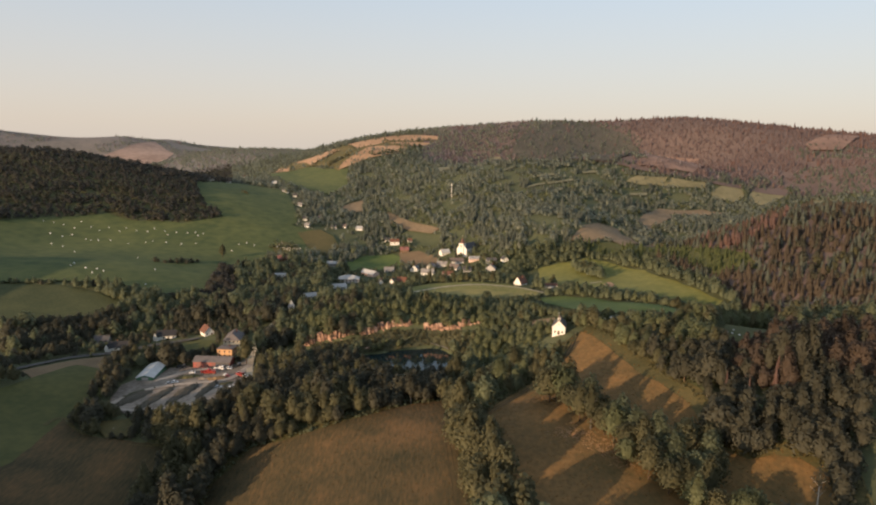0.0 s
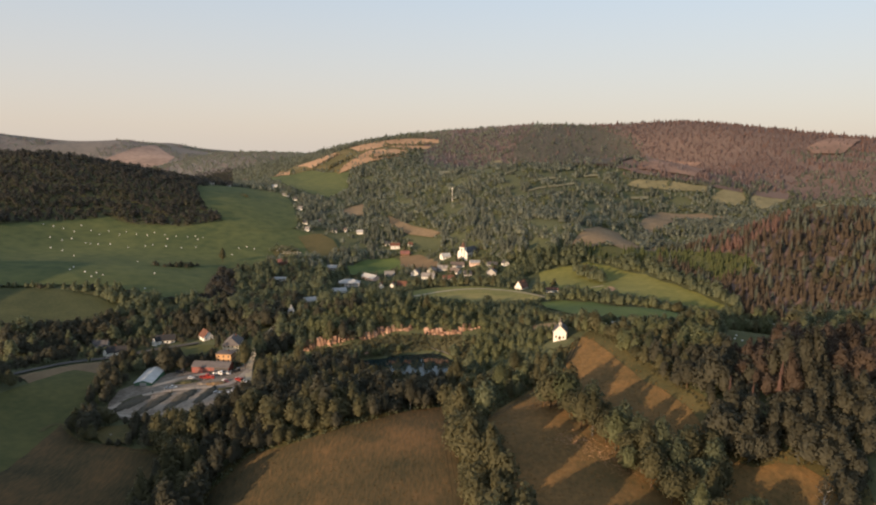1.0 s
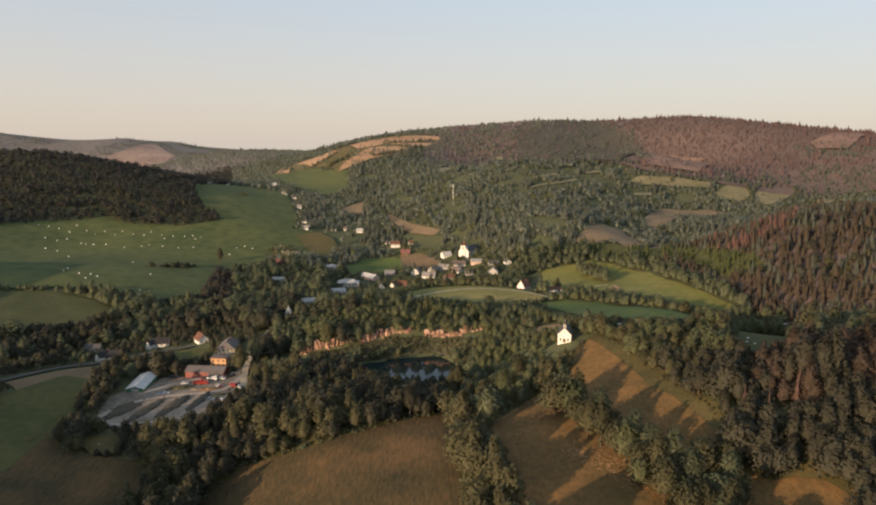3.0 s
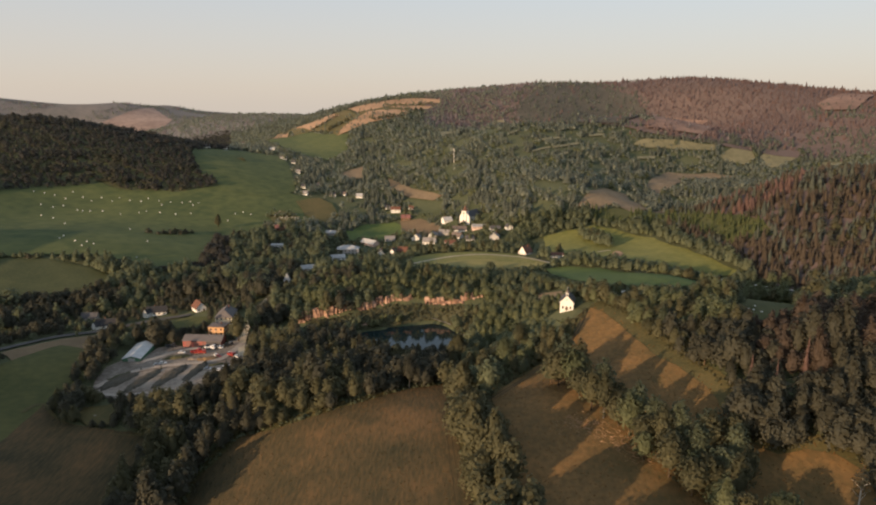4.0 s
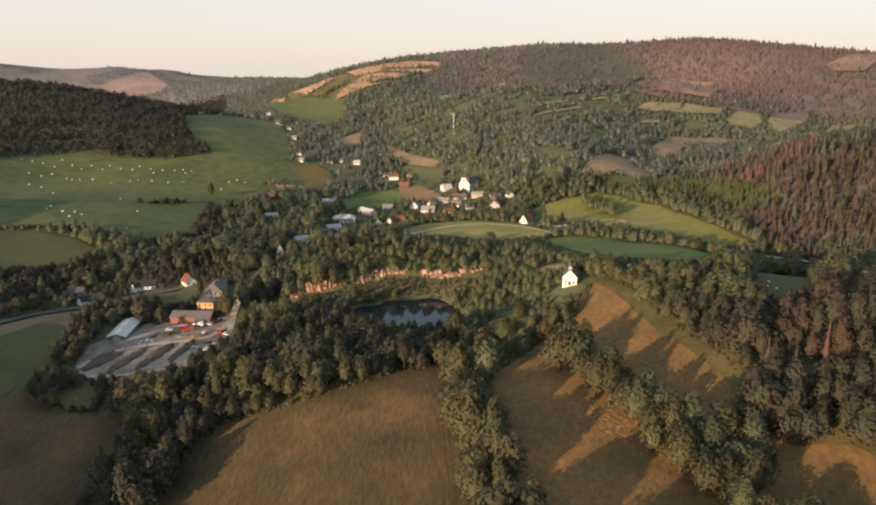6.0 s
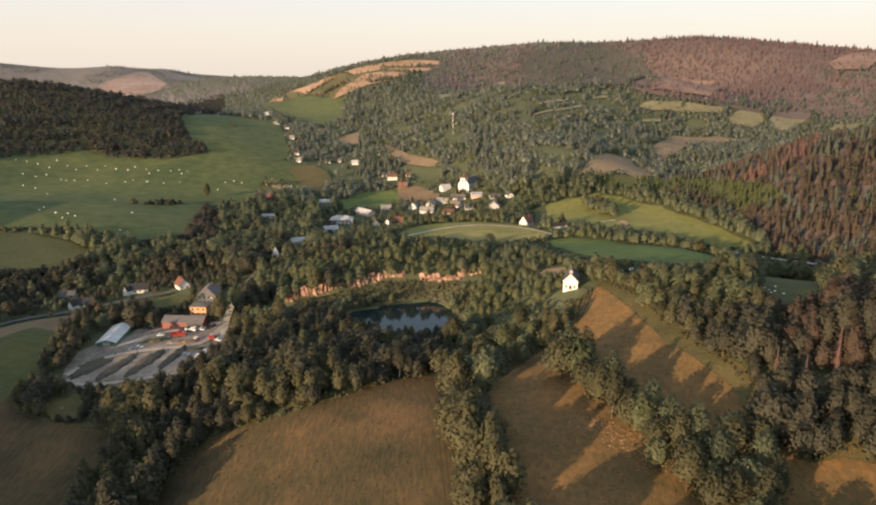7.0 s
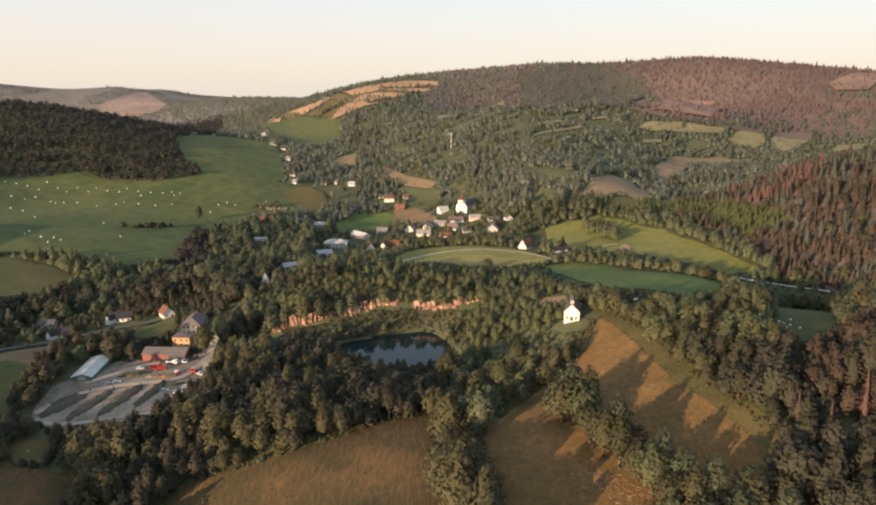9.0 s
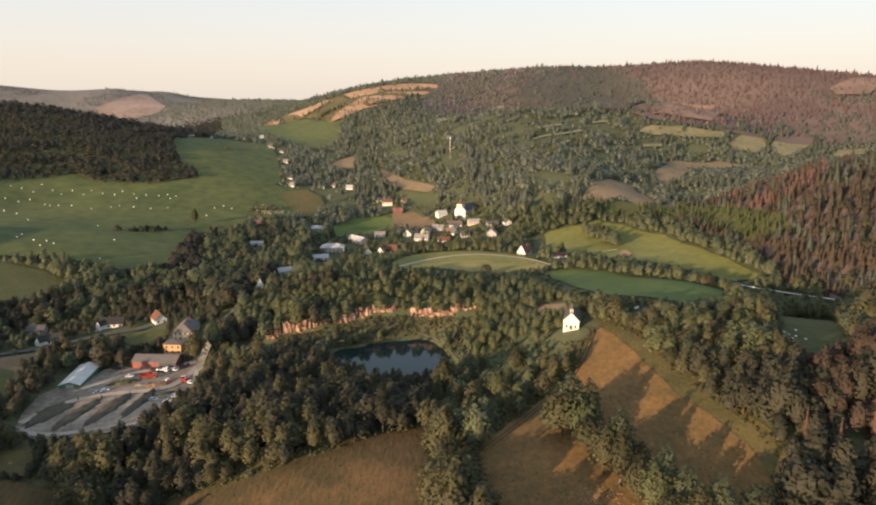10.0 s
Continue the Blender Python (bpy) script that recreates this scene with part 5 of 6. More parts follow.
for poly, share in ((RIDGE_DARK, 0.90), (RIDGE_GREEN, 0.85), (RIDGE_STAND, 0.80)):
    green = inside(poly, tree_x + 45 * sway, tree_y - 75 * sway) & (dice < share)
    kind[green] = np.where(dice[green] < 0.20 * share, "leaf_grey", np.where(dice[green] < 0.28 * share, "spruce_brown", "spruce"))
for poly, mix in ((SPUR, (("spruce_russet", 0.58), ("leaf_dusky", 0.68), ("spruce", 0.96), ("leaf", 1.0))), (SPUR_RED, (("spruce_red", 0.42), ("spruce_russet", 0.85), ("spruce", 1.0))), (PLANTATION, (("spruce_young", 1.0),)), (NEAR_SPRUCE, (("leaf_russet", 0.72), ("spruce_red", 0.75), ("leaf_dusky", 1.0)))):
    hit = inside(poly, tree_x, tree_y)
    below = 0.0
    for key, upto in mix:
        kind[hit & (dice >= below) & (dice < upto)] = key
        below = upto
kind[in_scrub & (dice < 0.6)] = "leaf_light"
size = rng.uniform(0.72, 1.12, len(tree_x)) * np.array([1.0 + 0.45 * noise.noise(Vector((x / 24, y / 24, 11.0))) for x, y in zip(tree_x, tree_y)])
size *= np.where(rng.random(len(tree_x)) < 0.12, 1.3, 1.0)
size[tree_d > 850] *= rng.uniform(0.68, 0.94, int((tree_d > 850).sum()))
size[(line_distance(ROAD, tree_x, tree_y)[0] < 45) & (tree_y > 400)] *= 0.55
size[(tree_x > 0) & (tree_x < 45) & (tree_y < 330)] *= 1.22
size[left_hill] *= 1.12
size[inside(SPUR, tree_x, tree_y)] *= 0.90
size[(tree_d > 850) & ~left_hill] *= 0.92
size[in_scrub] *= 0.66
size[inside(QUARRY_FLOOR, tree_x, tree_y)] *= 0.65
size[inside(PLANTATION, tree_x, tree_y)] *= 0.72
size[inside(VILLAGE, tree_x, tree_y)] *= 0.62
turns = rng.uniform(0, 2 * math.pi, len(tree_x))
hedged = hedge_size > 0
kind[hedged], size[hedged] = hedge_kind[hedged], hedge_size[hedged]
tall = rng.uniform(0.9, 1.2, len(tree_x))
tall[left_hill] *= 0.70
tall[inside(SPUR, tree_x, tree_y)] *= 0.78
size[far_hills & ~woods] *= np.where(rng.random(int((far_hills & ~woods).sum())) < 0.4, 1.0, 0.45)
conifer = np.array([str(k).startswith("spruce") for k in kind])
low = np.minimum(size, room / np.where(conifer, 15.0, 11.0))
broad = np.where(conifer, low, np.maximum(low, 0.72 * size))       # bushes stay wide where they are low
tall = tall * low / broad
size = broad * np.where(tree_d > 850, 1.30, np.where(tree_d > 440, 1.18, 1.0))
tall = tall / np.where(tree_d > 850, 1.30, np.where(tree_d > 440, 1.14, 1.0))

leafy = ~conifer                        # full rounded crowns that close into a canopy
size[leafy] *= np.where(tree_d[leafy] > 850, 1.26, 1.16)
tall[leafy] *= np.where(tree_d[leafy] > 850, 0.78, 0.78)
row = (tree_x > 10) & (tree_x < 48) & (tree_y < 310)      # tall row between the two meadows
tall[row] *= np.where((tree_y[row] > 208) & (tree_y[row] < 226), 0.85, 1.15)
flank = (tree_x > -128) & (tree_x < -94) & (tree_y > 215) & (tree_y < 305)      # tall trees at the foot of the near meadow
tall[flank] *= 1.35
gap_row = (tree_x > 5) & (tree_x < 25) & (tree_y > 282) & (tree_y < 308)      # lower growth lets the sun onto the slope
tall[gap_row] *= 0.5
slim = inside(NEAR_SPRUCE, tree_x, tree_y)
tall[slim] *= 1.2
size[slim] *= 0.95

TREE_MESHES, TREE_TRUNKS = {}, {}


def tree(x, y, key, scale, turn, which, stretch=1.0):
    """A single tree: stem and crown."""
    cone = key.startswith("spruce")
    shape, high = (SPRUCE_NEAR if cone else BROAD_NEAR)[which]
    if (key, which) not in TREE_MESHES:
        TREE_MESHES[key, which] = mesh_of("crown", shape[0], shape[1], M[key], True, shape[2])
    if (cone, which) not in TREE_TRUNKS:
        bm = trunk_shape(high, 0.20 if cone else 0.20, 0.07, 0 if cone else 4, np.random.default_rng(which))
        stem = part("trunk", bm, M["birch" if (not cone and which == 3) else "bark"])
        TREE_TRUNKS[cone, which] = stem.data
        bpy.data.objects.remove(stem)
    thing = new("spruce_tree" if cone else "broadleaf_tree")
    thing.matrix_basis = pose(x, y, height(x, y), 0, 0, math.degrees(turn)) @ Matrix.Diagonal((scale, scale, scale * stretch, 1))
    for name, data in (("trunk", TREE_TRUNKS[cone, which]), ("crown", TREE_MESHES[key, which])):
        new(name, data).parent = thing
    words = {"leaf": "broad-leaved tree with a full dull-green crown", "leaf_light": "broad-leaved tree with a sunlit yellow-green crown", "leaf_dark": "broad-leaved tree with a dense dark-green crown", "leaf_grey": "broad-leaved tree with a grey-green crown paled for haze", "leaf_umber": "broad-leaved tree with a dark brownish crown", "leaf_dusky": "broad-leaved tree with a dull brownish crown", "leaf_russet": "slender broad-leaved tree with a russet-brown crown", "spruce": "tall dark-green spruce at the edge of the wood", "spruce_brown": "withered brown spruce standing in the wood", "spruce_russet": "dull russet spruce on the wooded spur", "spruce_red": "dead spruce with rust-red needles", "spruce_young": "young green spruce", "spruce_grey": "bare grey spruce"}
    return tagged(thing, words[key], "tree", "trees near the meadows")


# hedges and single trees that stand in the meadows
for x, y, key, scale, which in HEDGE_UPPER + HEDGE_LOWER + LONE_TREES:
    tree(x, y, key, 1.3 * scale, rng.uniform(0, 6.28), which, 0.9)
def birch(x, y, high, key):
    """A thin birch: a pale slender stem that shows through a sparse crown."""
    own_rng = np.random.default_rng(5)
    thing = new("birch_tree")
    thing.matrix_basis = pose(x, y, height(x, y))
    part("trunk", trunk_shape(high, 0.24, 0.12, 6, own_rng), M["white_bark"], thing, "white birch stem")
    v, f, own = broad_crown(own_rng, high, 2.5, 420, 0.30, 0.34, fill=0.25, ragged=0.75)
    new("crown", mesh_of("crown", v, f, M[key], True, own)).parent = thing
    return tagged(thing, "slender white-stemmed birch with a sparse crown", "tree", "trees near the meadows")


for x, y, scale in ((143, 277.5, 0.60), (130, 273, 0.50), (124, 281, 0.48), (147, 284, 0.55)):      # dead trees among the living
    tree(x, y, "spruce_red", scale, x, 0, 1.75)
birch(125, 209, 13.5, "leaf_dusky")
birch(150, 286, 12.0, "leaf_dusky")
tree(45, 608, "leaf_dark", 1.15, 0.4, 2, 0.8)
order = np.argsort(tree_d)
near_ids = [n for n in order if tree_d[n] < 400]
picked = set(near_ids[:: max(1, len(near_ids) // 230)][:230])
for n in sorted(picked):
    key = kind[n]
    tree(tree_x[n], tree_y[n], key, size[n], turns[n], int(rng.integers(0, 3 if conifer[n] else 5)), tall[n])
left = np.array([n not in picked for n in range(len(tree_x))])
bands = (("near", 0, 290), ("close", 290, 540), ("middle", 540, 850), ("far", 850, 9999))
for band, d0, d1 in bands:
    for key in LEAVES:
        cone = key.startswith("spruce")
        shapes = {"near": [s for s, _ in SPRUCE_NEAR] if cone else BROAD_BESIDE, "close": [s for s, _ in SPRUCE_NEAR] if cone else BROAD_CLOSE, "middle": SPRUCE_MID if cone else BROAD_MID, "far": SPRUCE_FAR if cone else BROAD_FAR}[band]
        sel = np.where(left & (kind == key) & (tree_d >= d0) & (tree_d < d1))[0]
        if not len(sel):
            continue
        pieces = [planted(shape, tree_x[sel[n :: len(shapes)]], tree_y[sel[n :: len(shapes)]], size[sel[n :: len(shapes)]], turns[sel[n :: len(shapes)]], tall[sel[n :: len(shapes)]]) for n, shape in enumerate(shapes) if len(sel[n :: len(shapes)])]
        v, f, own = joined(pieces)
        words = {"leaf": "dull-green broad-leaved woodland", "leaf_light": "yellow-green sunlit woodland and scrub", "leaf_dark": "dark-green broad-leaved woodland", "leaf_grey": "grey-green mixed woodland paled for haze", "leaf_umber": "dark umber-green broad-leaved woodland", "leaf_dusky": "dusky brown-green woodland partly darkened for shade", "leaf_russet": "russet-brown broad-leaved woodland", "spruce": "dark-green spruce wood", "spruce_brown": "brown withered spruce wood", "spruce_russet": "dull russet spruce wood", "spruce_red": "rust-red dead spruces in the wood", "spruce_young": "young light-green spruce plantation", "spruce_grey": "grey-brown bare spruce wood on the ridge"}
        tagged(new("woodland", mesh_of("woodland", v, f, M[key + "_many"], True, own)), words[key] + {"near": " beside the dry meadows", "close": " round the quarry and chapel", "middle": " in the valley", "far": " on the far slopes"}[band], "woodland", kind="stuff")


# ---- low scrub on the rough ground ----
shrub = broad_crown(rng, 1.5, 1.0, 16, 0.34, 0.0, core=ICO1, corners=3, fill=0.6, ragged=0.5, lift=0.6)
for poly, count, key, words in ((QUARRY_FLOOR, 1100, "leaf", "dull-green shrubs on the quarry floor"), (HOLLOW, 420, "leaf_light", "yellow-green shrubs in the hollow below the chapel"), (MARGINS[-2][0], 700, "leaf", "tufts and shrubs round the slope meadow"), (MARGINS[-1][0], 520, "leaf_dark", "tufts and shrubs round the near meadow")):
    px, py = np.array(poly, float).T
    bx, by = rng.uniform(px.min(), px.max(), 9 * count), rng.uniform(py.min(), py.max(), 9 * count)
    ok = inside(poly, bx, by)
    for other in OPEN:
        if other is not GLADES[-1]:
            ok &= ~inside(other, bx, by)
    bx, by = bx[ok][:count], by[ok][:count]
    v, f, own = planted(shrub, bx, by, rng.uniform(0.35, 1.25, len(bx)), rng.uniform(0, 6.28, len(bx)), rng.uniform(0.7, 1.2, len(bx)))
    tagged(new("shrubs", mesh_of("shrubs", v + (0, 0, 0.45), f, M[key + "_many"], True, own)), words, "shrubs", kind="stuff")


# ---- standing dry grass in the two near meadows ----
for (poly, mat, label), each, lift in ((FIELDS[0], 1.25, 0.25), (FIELDS[1], 1.15, 0.27)):
    px, py = np.array(poly, float).T
    gx, gy = np.meshgrid(np.arange(px.min() - 5, px.max() + 5, each), np.arange(py.min(), py.max() + 5, each))
    gx, gy = gx.ravel() + rng.uniform(-0.6, 0.6, gx.size), gy.ravel() + rng.uniform(-0.6, 0.6, gy.size)
    ok = inside(poly, gx + rng.normal(0, 2.6, len(gx)), gy + rng.normal(0, 2.6, len(gx)))
    for line in (TRACK_NEAR, TRACK_CHAPEL):
        ok &= line_distance(line, gx, gy)[0] > 1.4
    gx, gy = gx[ok], gy[ok]
    turn = rng.uniform(0, math.pi, len(gx))
    wide, high = rng.uniform(0.25, 0.5, len(gx)), rng.uniform(0.22, 0.6, len(gx))
    lean = rng.uniform(-0.25, 0.25, (2, len(gx)))
    c, t = np.cos(turn) * wide, np.sin(turn) * wide
    gz = ground_height(gx, gy) + lift
    corners = [np.column_stack([gx + k * c + h * lean[0], gy + k * t + h * lean[1], gz - 0.1 + h * high]) for k, h in ((-1, 0), (1, 0), (0.8, 1), (-0.7, 0.85))]
    blades = np.stack(corners, 1).reshape(-1, 3)
    tagged(new("grass_tufts", mesh_of("grass_tufts", blades, np.arange(len(blades)).reshape(-1, 4), M["blades_orange" if mat == "dry_orange" else "blades_dry"])), "tufts of tall dry grass in the " + ("slope" if mat == "dry_orange" else "near") + " meadow", "grass", kind="stuff")


# ---- buildings ----
def window(face, u, z, wide, tall, w, d, parent, framed=True, back=0.0):
    """A window let into one face of a building: the frame and its dark pane."""
    def slab(a, b, z0, z1, out0, out1):
        bm = bmesh.new()
        if face == "front":
            return block(bm, a, b, -d / 2 - out1, -d / 2 - out0, z0, z1)
        if face == "left":
            return block(bm, -w / 2 - out1, -w / 2 - out0, a, b, z0, z1)
        return block(bm, w / 2 + out0, w / 2 + out1, a, b, z0, z1)
    pane = part("window", slab(u - wide / 2, u + wide / 2, z, z + tall, -0.05, 0.05), M["glass"], parent)
    if framed:
        part("sill", slab(u - wide / 2 - 0.12, u + wide / 2 + 0.12, z - 0.14, z - 0.01, -0.05, 0.16), M["wall_white"], pane)
    return pane


def house(name, label, x, y, w, d, h, rise, yaw, wall, roof, kind="gable", front=0, left=0, storeys=1, chimney=True, door=True, group="houses of the village", category="house", gable_mat=None, hip=0.0):
    """A house with its gable to the front: walls, a thick roof, windows, a door and a chimney."""
    thing = new(name)
    corners = [pose(x, y, 0, 0, 0, yaw) @ Vector((sx * w / 2, sy * d / 2, 0)) for sx in (-1, 1) for sy in (-1, 1)]
    z = sum(height(c.x, c.y) for c in corners) / 4
    thing.matrix_basis = pose(x, y, z, 0, 0, yaw)
    if kind == "gable":
        part("wall", prism(bmesh.new(), [(-w / 2, -2.5), (w / 2, -2.5), (w / 2, h), (0, h + rise - 0.05), (-w / 2, h)], -d / 2, d / 2), M["wall_" + wall], thing)
        o, t = 0.5, 0.22
        ze = h - rise * o / (w / 2)
        a = w / 2 + o
        bm = bmesh.new()
        for s in (-1, 1):
            prism(bm, [(0, h + rise), (s * a, ze), (s * a, ze + t), (0, h + rise + t)][:: s], -d / 2 - o, d / 2 + o)
        part("roof", bm, M["roof_" + roof], thing)
    else:
        part("wall", block(bmesh.new(), -w / 2, w / 2, -d / 2, d / 2, -2.5, h), M["wall_" + wall], thing)
        a, b = w / 2 + 0.5, d / 2 + 0.5
        if d >= w:
            ridge = [(0, -b + a * (1 - hip)), (0, b - a * (1 - hip))]
        else:
            ridge = [(-a + b * (1 - hip), 0), (a - b * (1 - hip), 0)]
        bm = bmesh.new()
        low = [bm.verts.new((sx * a, sy * b, h - 0.05)) for sx, sy in ((-1, -1), (1, -1), (1, 1), (-1, 1))]
        mid = [bm.verts.new((sx * a, sy * b, h + 0.2)) for sx, sy in ((-1, -1), (1, -1), (1, 1), (-1, 1))]
        top = [bm.verts.new((rx, ry, h + rise)) for rx, ry in ridge]
        bm.faces.new(low[::-1])
        for i in range(4):
            bm.faces.new((low[i], low[(i + 1) % 4], mid[(i + 1) % 4], mid[i]))
        if d >= w:
            for f in ((mid[0], mid[1], top[0]), (mid[1], mid[2], top[1], top[0]), (mid[2], mid[3], top[1]), (mid[3], mid[0], top[0], top[1])):
                bm.faces.new(f)
        else:
            for f in ((mid[0], mid[1], top[1], top[0]), (mid[1], mid[2], top[1]), (mid[2], mid[3], top[0], top[1]), (mid[3], mid[0], top[0])):
                bm.faces.new(f)
        part("roof", bm, M["roof_" + roof], thing)
    for s in range(storeys):
        zs = 1.0 + 2.8 * s
        tall = 1.35 if h > 3 else 1.1
        for n in range(front):
            u = (n + 0.5) / front * w - w / 2
            if door and s == 0 and n == front // 2:
                part("door", block(bmesh.new(), u - 0.6, u + 0.6, -d / 2 - 0.06, -d / 2 + 0.05, 0, 2.1), M["wood"], thing)
            else:
                window("front", u, zs, 1.1, tall, w, d, thing)
        for n in range(left):
            window("left", (n + 0.5) / left * d - d / 2, zs, 1.2, tall, w, d, thing)
            window("right", (n + 0.5) / left * d - d / 2, zs, 1.2, tall, w, d, thing)
    if chimney:
        part("chimney", block(bmesh.new(), w * 0.12, w * 0.12 + 0.7, d * 0.1, d * 0.1 + 0.7, h, h + rise + 0.9), M["roof_tile"], thing)
    return tagged(thing, label, category, group)


def long_house(name, label, x, y, length, depth, h, rise, yaw, wall, roof, windows=4, **more):
    """A house whose long side looks to the front."""
    return house(name, label, x, y, depth, length, h, rise, yaw + 90, wall, roof, left=windows, **more)


# beside the yard
house("farmhouse", "cream two-storey house with a grey half-hipped roof", -151, 494.6, 11.5, 19, 5.2, 5.0, 6, "cream", "weathered", "hip", front=4, left=5, storeys=2, hip=0.45, group="buildings round the yard")
house("villa", "square orange two-storey house with a low brown roof", -149, 471, 10.6, 9.5, 6.2, 0.9, -4, "orange", "brown", "hip", front=3, left=3, storeys=2, group="buildings round the yard", door=False)
hall = long_house("workshop_hall", "long low red workshop hall with a grey roof", -152, 452, 25, 11, 4.0, 2.4, -2, "red", "weathered", 0, chimney=False, category="hall", group="buildings round the yard")
for n in range(3):
    u = -8.5 + n * 5.2
    part("gate", block(bmesh.new(), -11 / 2 - 0.08, -11 / 2 + 0.05, -u - 1.9, -u + 1.9, 0, 3.2), M["roof_red"], hall, "red sliding gate")
for n in range(2):
    part("window", block(bmesh.new(), -11 / 2 - 0.06, -11 / 2 + 0.05, -6.6 - n * 3.6, -4.4 - n * 3.6, 1.2, 2.8), M["glass"], hall)
part("wall_panel", block(bmesh.new(), -11 / 2 - 0.12, -11 / 2 + 0.06, -12.3, -2.8, 0, 3.9), M["roof_slate"], hall, "dark brown boarded wall")
shed = house("storage_hall", "steel storage hall with a pale tin roof and green walls", -186.6, 432, 10.5, 28, 2.7, 1.5, 6, "green", "white", chimney=False, category="hall", group="buildings round the yard")
part("gate", block(bmesh.new(), -2.0, 2.0, -28 / 2 - 0.08, -28 / 2 + 0.05, 0, 2.9), M["wall_grey"], shed, "grey rolling gate")
house("cottage", "small white cottage with a rust-brown tiled roof", -182, 527, 7.5, 10.5, 3.0, 4.2, 38, "white", "tile", front=2, left=2, group="cottages along the valley road")
long_house("cottage", "low white cottage with a black roof beside the road", -214, 527, 14, 8, 2.9, 3.4, 14, "white", "black", 4, group="cottages along the valley road")
long_house("cottage", "low white cottage with a black roof beside the road", -238, 498, 14.5, 8, 2.8, 3.6, 12, "white", "black", 4, group="cottages along the valley road")
for home in [ob for ob in scene.objects if ob.name.startswith("cottage") and "black roof" in ob.get("label", "")]:
    part("wing_wall", prism(bmesh.new(), [(-1.8, -2.0), (1.8, -2.0), (1.8, 2.9), (0, 5.4), (-1.8, 2.9)], -3.5, 3.5), M["wall_white"], home, "white gable wing").matrix_basis = pose(-3.2, 6.0, 0, 0, 0, -125)
    bm = bmesh.new()
    for k in (-1, 1):
        prism(bm, [(0, 5.45), (k * 2.2, 2.4), (k * 2.2, 2.65), (0, 5.7)][:: k], -3.3, 3.5)
    part("wing_roof", bm, M["roof_black"], home).matrix_basis = pose(-3.2, 6.0, 0, 0, 0, -125)
house("garden_hut", "small orange-painted hut with a steep roof", -224, 486, 3.6, 4.5, 2.6, 1.9, -10, "orange", "brown", chimney=False, front=1, category="hut", group="cottages along the valley road")
long_house("cottage", "white cottage half hidden by trees", -297, 545, 10, 8, 3.0, 3.0, 10, "white", "brown", 3, group="cottages along the valley road")
long_house("cottage", "low grey cottage with a dark roof under the trees", -262, 520, 11, 7, 2.8, 3.0, 8, "grey", "slate", 3, group="cottages along the valley road")
# lower village
long_house("school", "wide grey-white house with a pale hipped roof", -99, 752, 23, 14, 6.0, 3.6, 2, "grey", "tin", 6, kind="hip", storeys=2, group="houses of the village")
long_house("barn", "low barn with a pale tin roof and white gable", -103, 704, 14, 9, 3.6, 2.4, 18, "white", "tin", 3, chimney=False, category="barn")
long_house("barn", "long brick barn with a pale grey roof", -82, 818, 24, 11, 4.2, 3.6, -46, "pink", "tin", 3, chimney=False, category="barn")
long_house("house", "house with a grey roof among orchard trees", -62, 860, 12, 9, 3.6, 3.4, 10, "grey", "grey", 3)
house("house", "small white house with a steep dark gable", -62, 735, 7, 9, 3.0, 4.0, 8, "white", "slate", front=2)
house("house", "small white house with a steep dark gable", -50, 742, 6, 9, 3.2, 3.8, -8, "white", "brown", front=2)
long_house("house", "red-brown house with a tiled roof", -40, 752, 10, 8, 3.2, 3.6, -4, "brown", "tile", 3)
house("house", "white house with a grey slate roof", -29, 860, 9, 11, 4.4, 4.2, -12, "white", "grey", front=2, storeys=2)
house("house", "tall white house with a pale roof", -8, 856, 9.5, 11, 5.4, 4.2, -16, "white", "grey", front=3, storeys=2)
long_house("house", "white house with a broad grey roof", -12, 822, 15, 10, 3.6, 4.2, -12, "white", "grey", 4)
long_house("house", "house with a long grey roof", 6, 868, 14, 9, 3.4, 3.8, -14, "grey", "grey", 4)
long_house("house", "white house with a weathered pale roof", 9, 928, 12, 10, 3.6, 4.0, 24, "white", "tin", 3)
long_house("house", "white-walled house with a brown-grey roof", 24, 866, 17, 11, 4.2, 3.8, 4, "white", "brown", 5)
long_house("parsonage", "long pale-pink parsonage below the church", 48, 860, 17, 9, 3.2, 2.2, 4, "pink", "tin", 6, storeys=2)
house("house", "house with a white gable and a brown roof", 21, 834, 9, 14, 3.4, 4.4, 48, "white", "brown", front=2)
long_house("house", "grey house with a slate roof", 35, 812, 9, 8, 3.2, 3.6, 8, "grey", "slate", 3)
long_house("house", "low house with a red-brown tiled roof", 12, 797, 12, 9, 3.0, 3.2, 6, "white", "tile", 3)
house("house", "house with a grey gable roof beside trees", 63, 802, 11, 12, 3.6, 4.6, -10, "grey", "grey", front=2)
long_house("house", "dark-roofed house beside the churchyard", 66, 836, 12, 8, 3.0, 3.4, 6, "white", "slate", 3)
house("house", "white house with a dark roof", 82, 832, 7, 9, 3.2, 3.4, 14, "white", "slate", front=2)
long_house("house", "red-roofed house at the upper end of the village", -48, 968, 12, 9, 3.6, 3.8, 6, "brown", "red", 3)
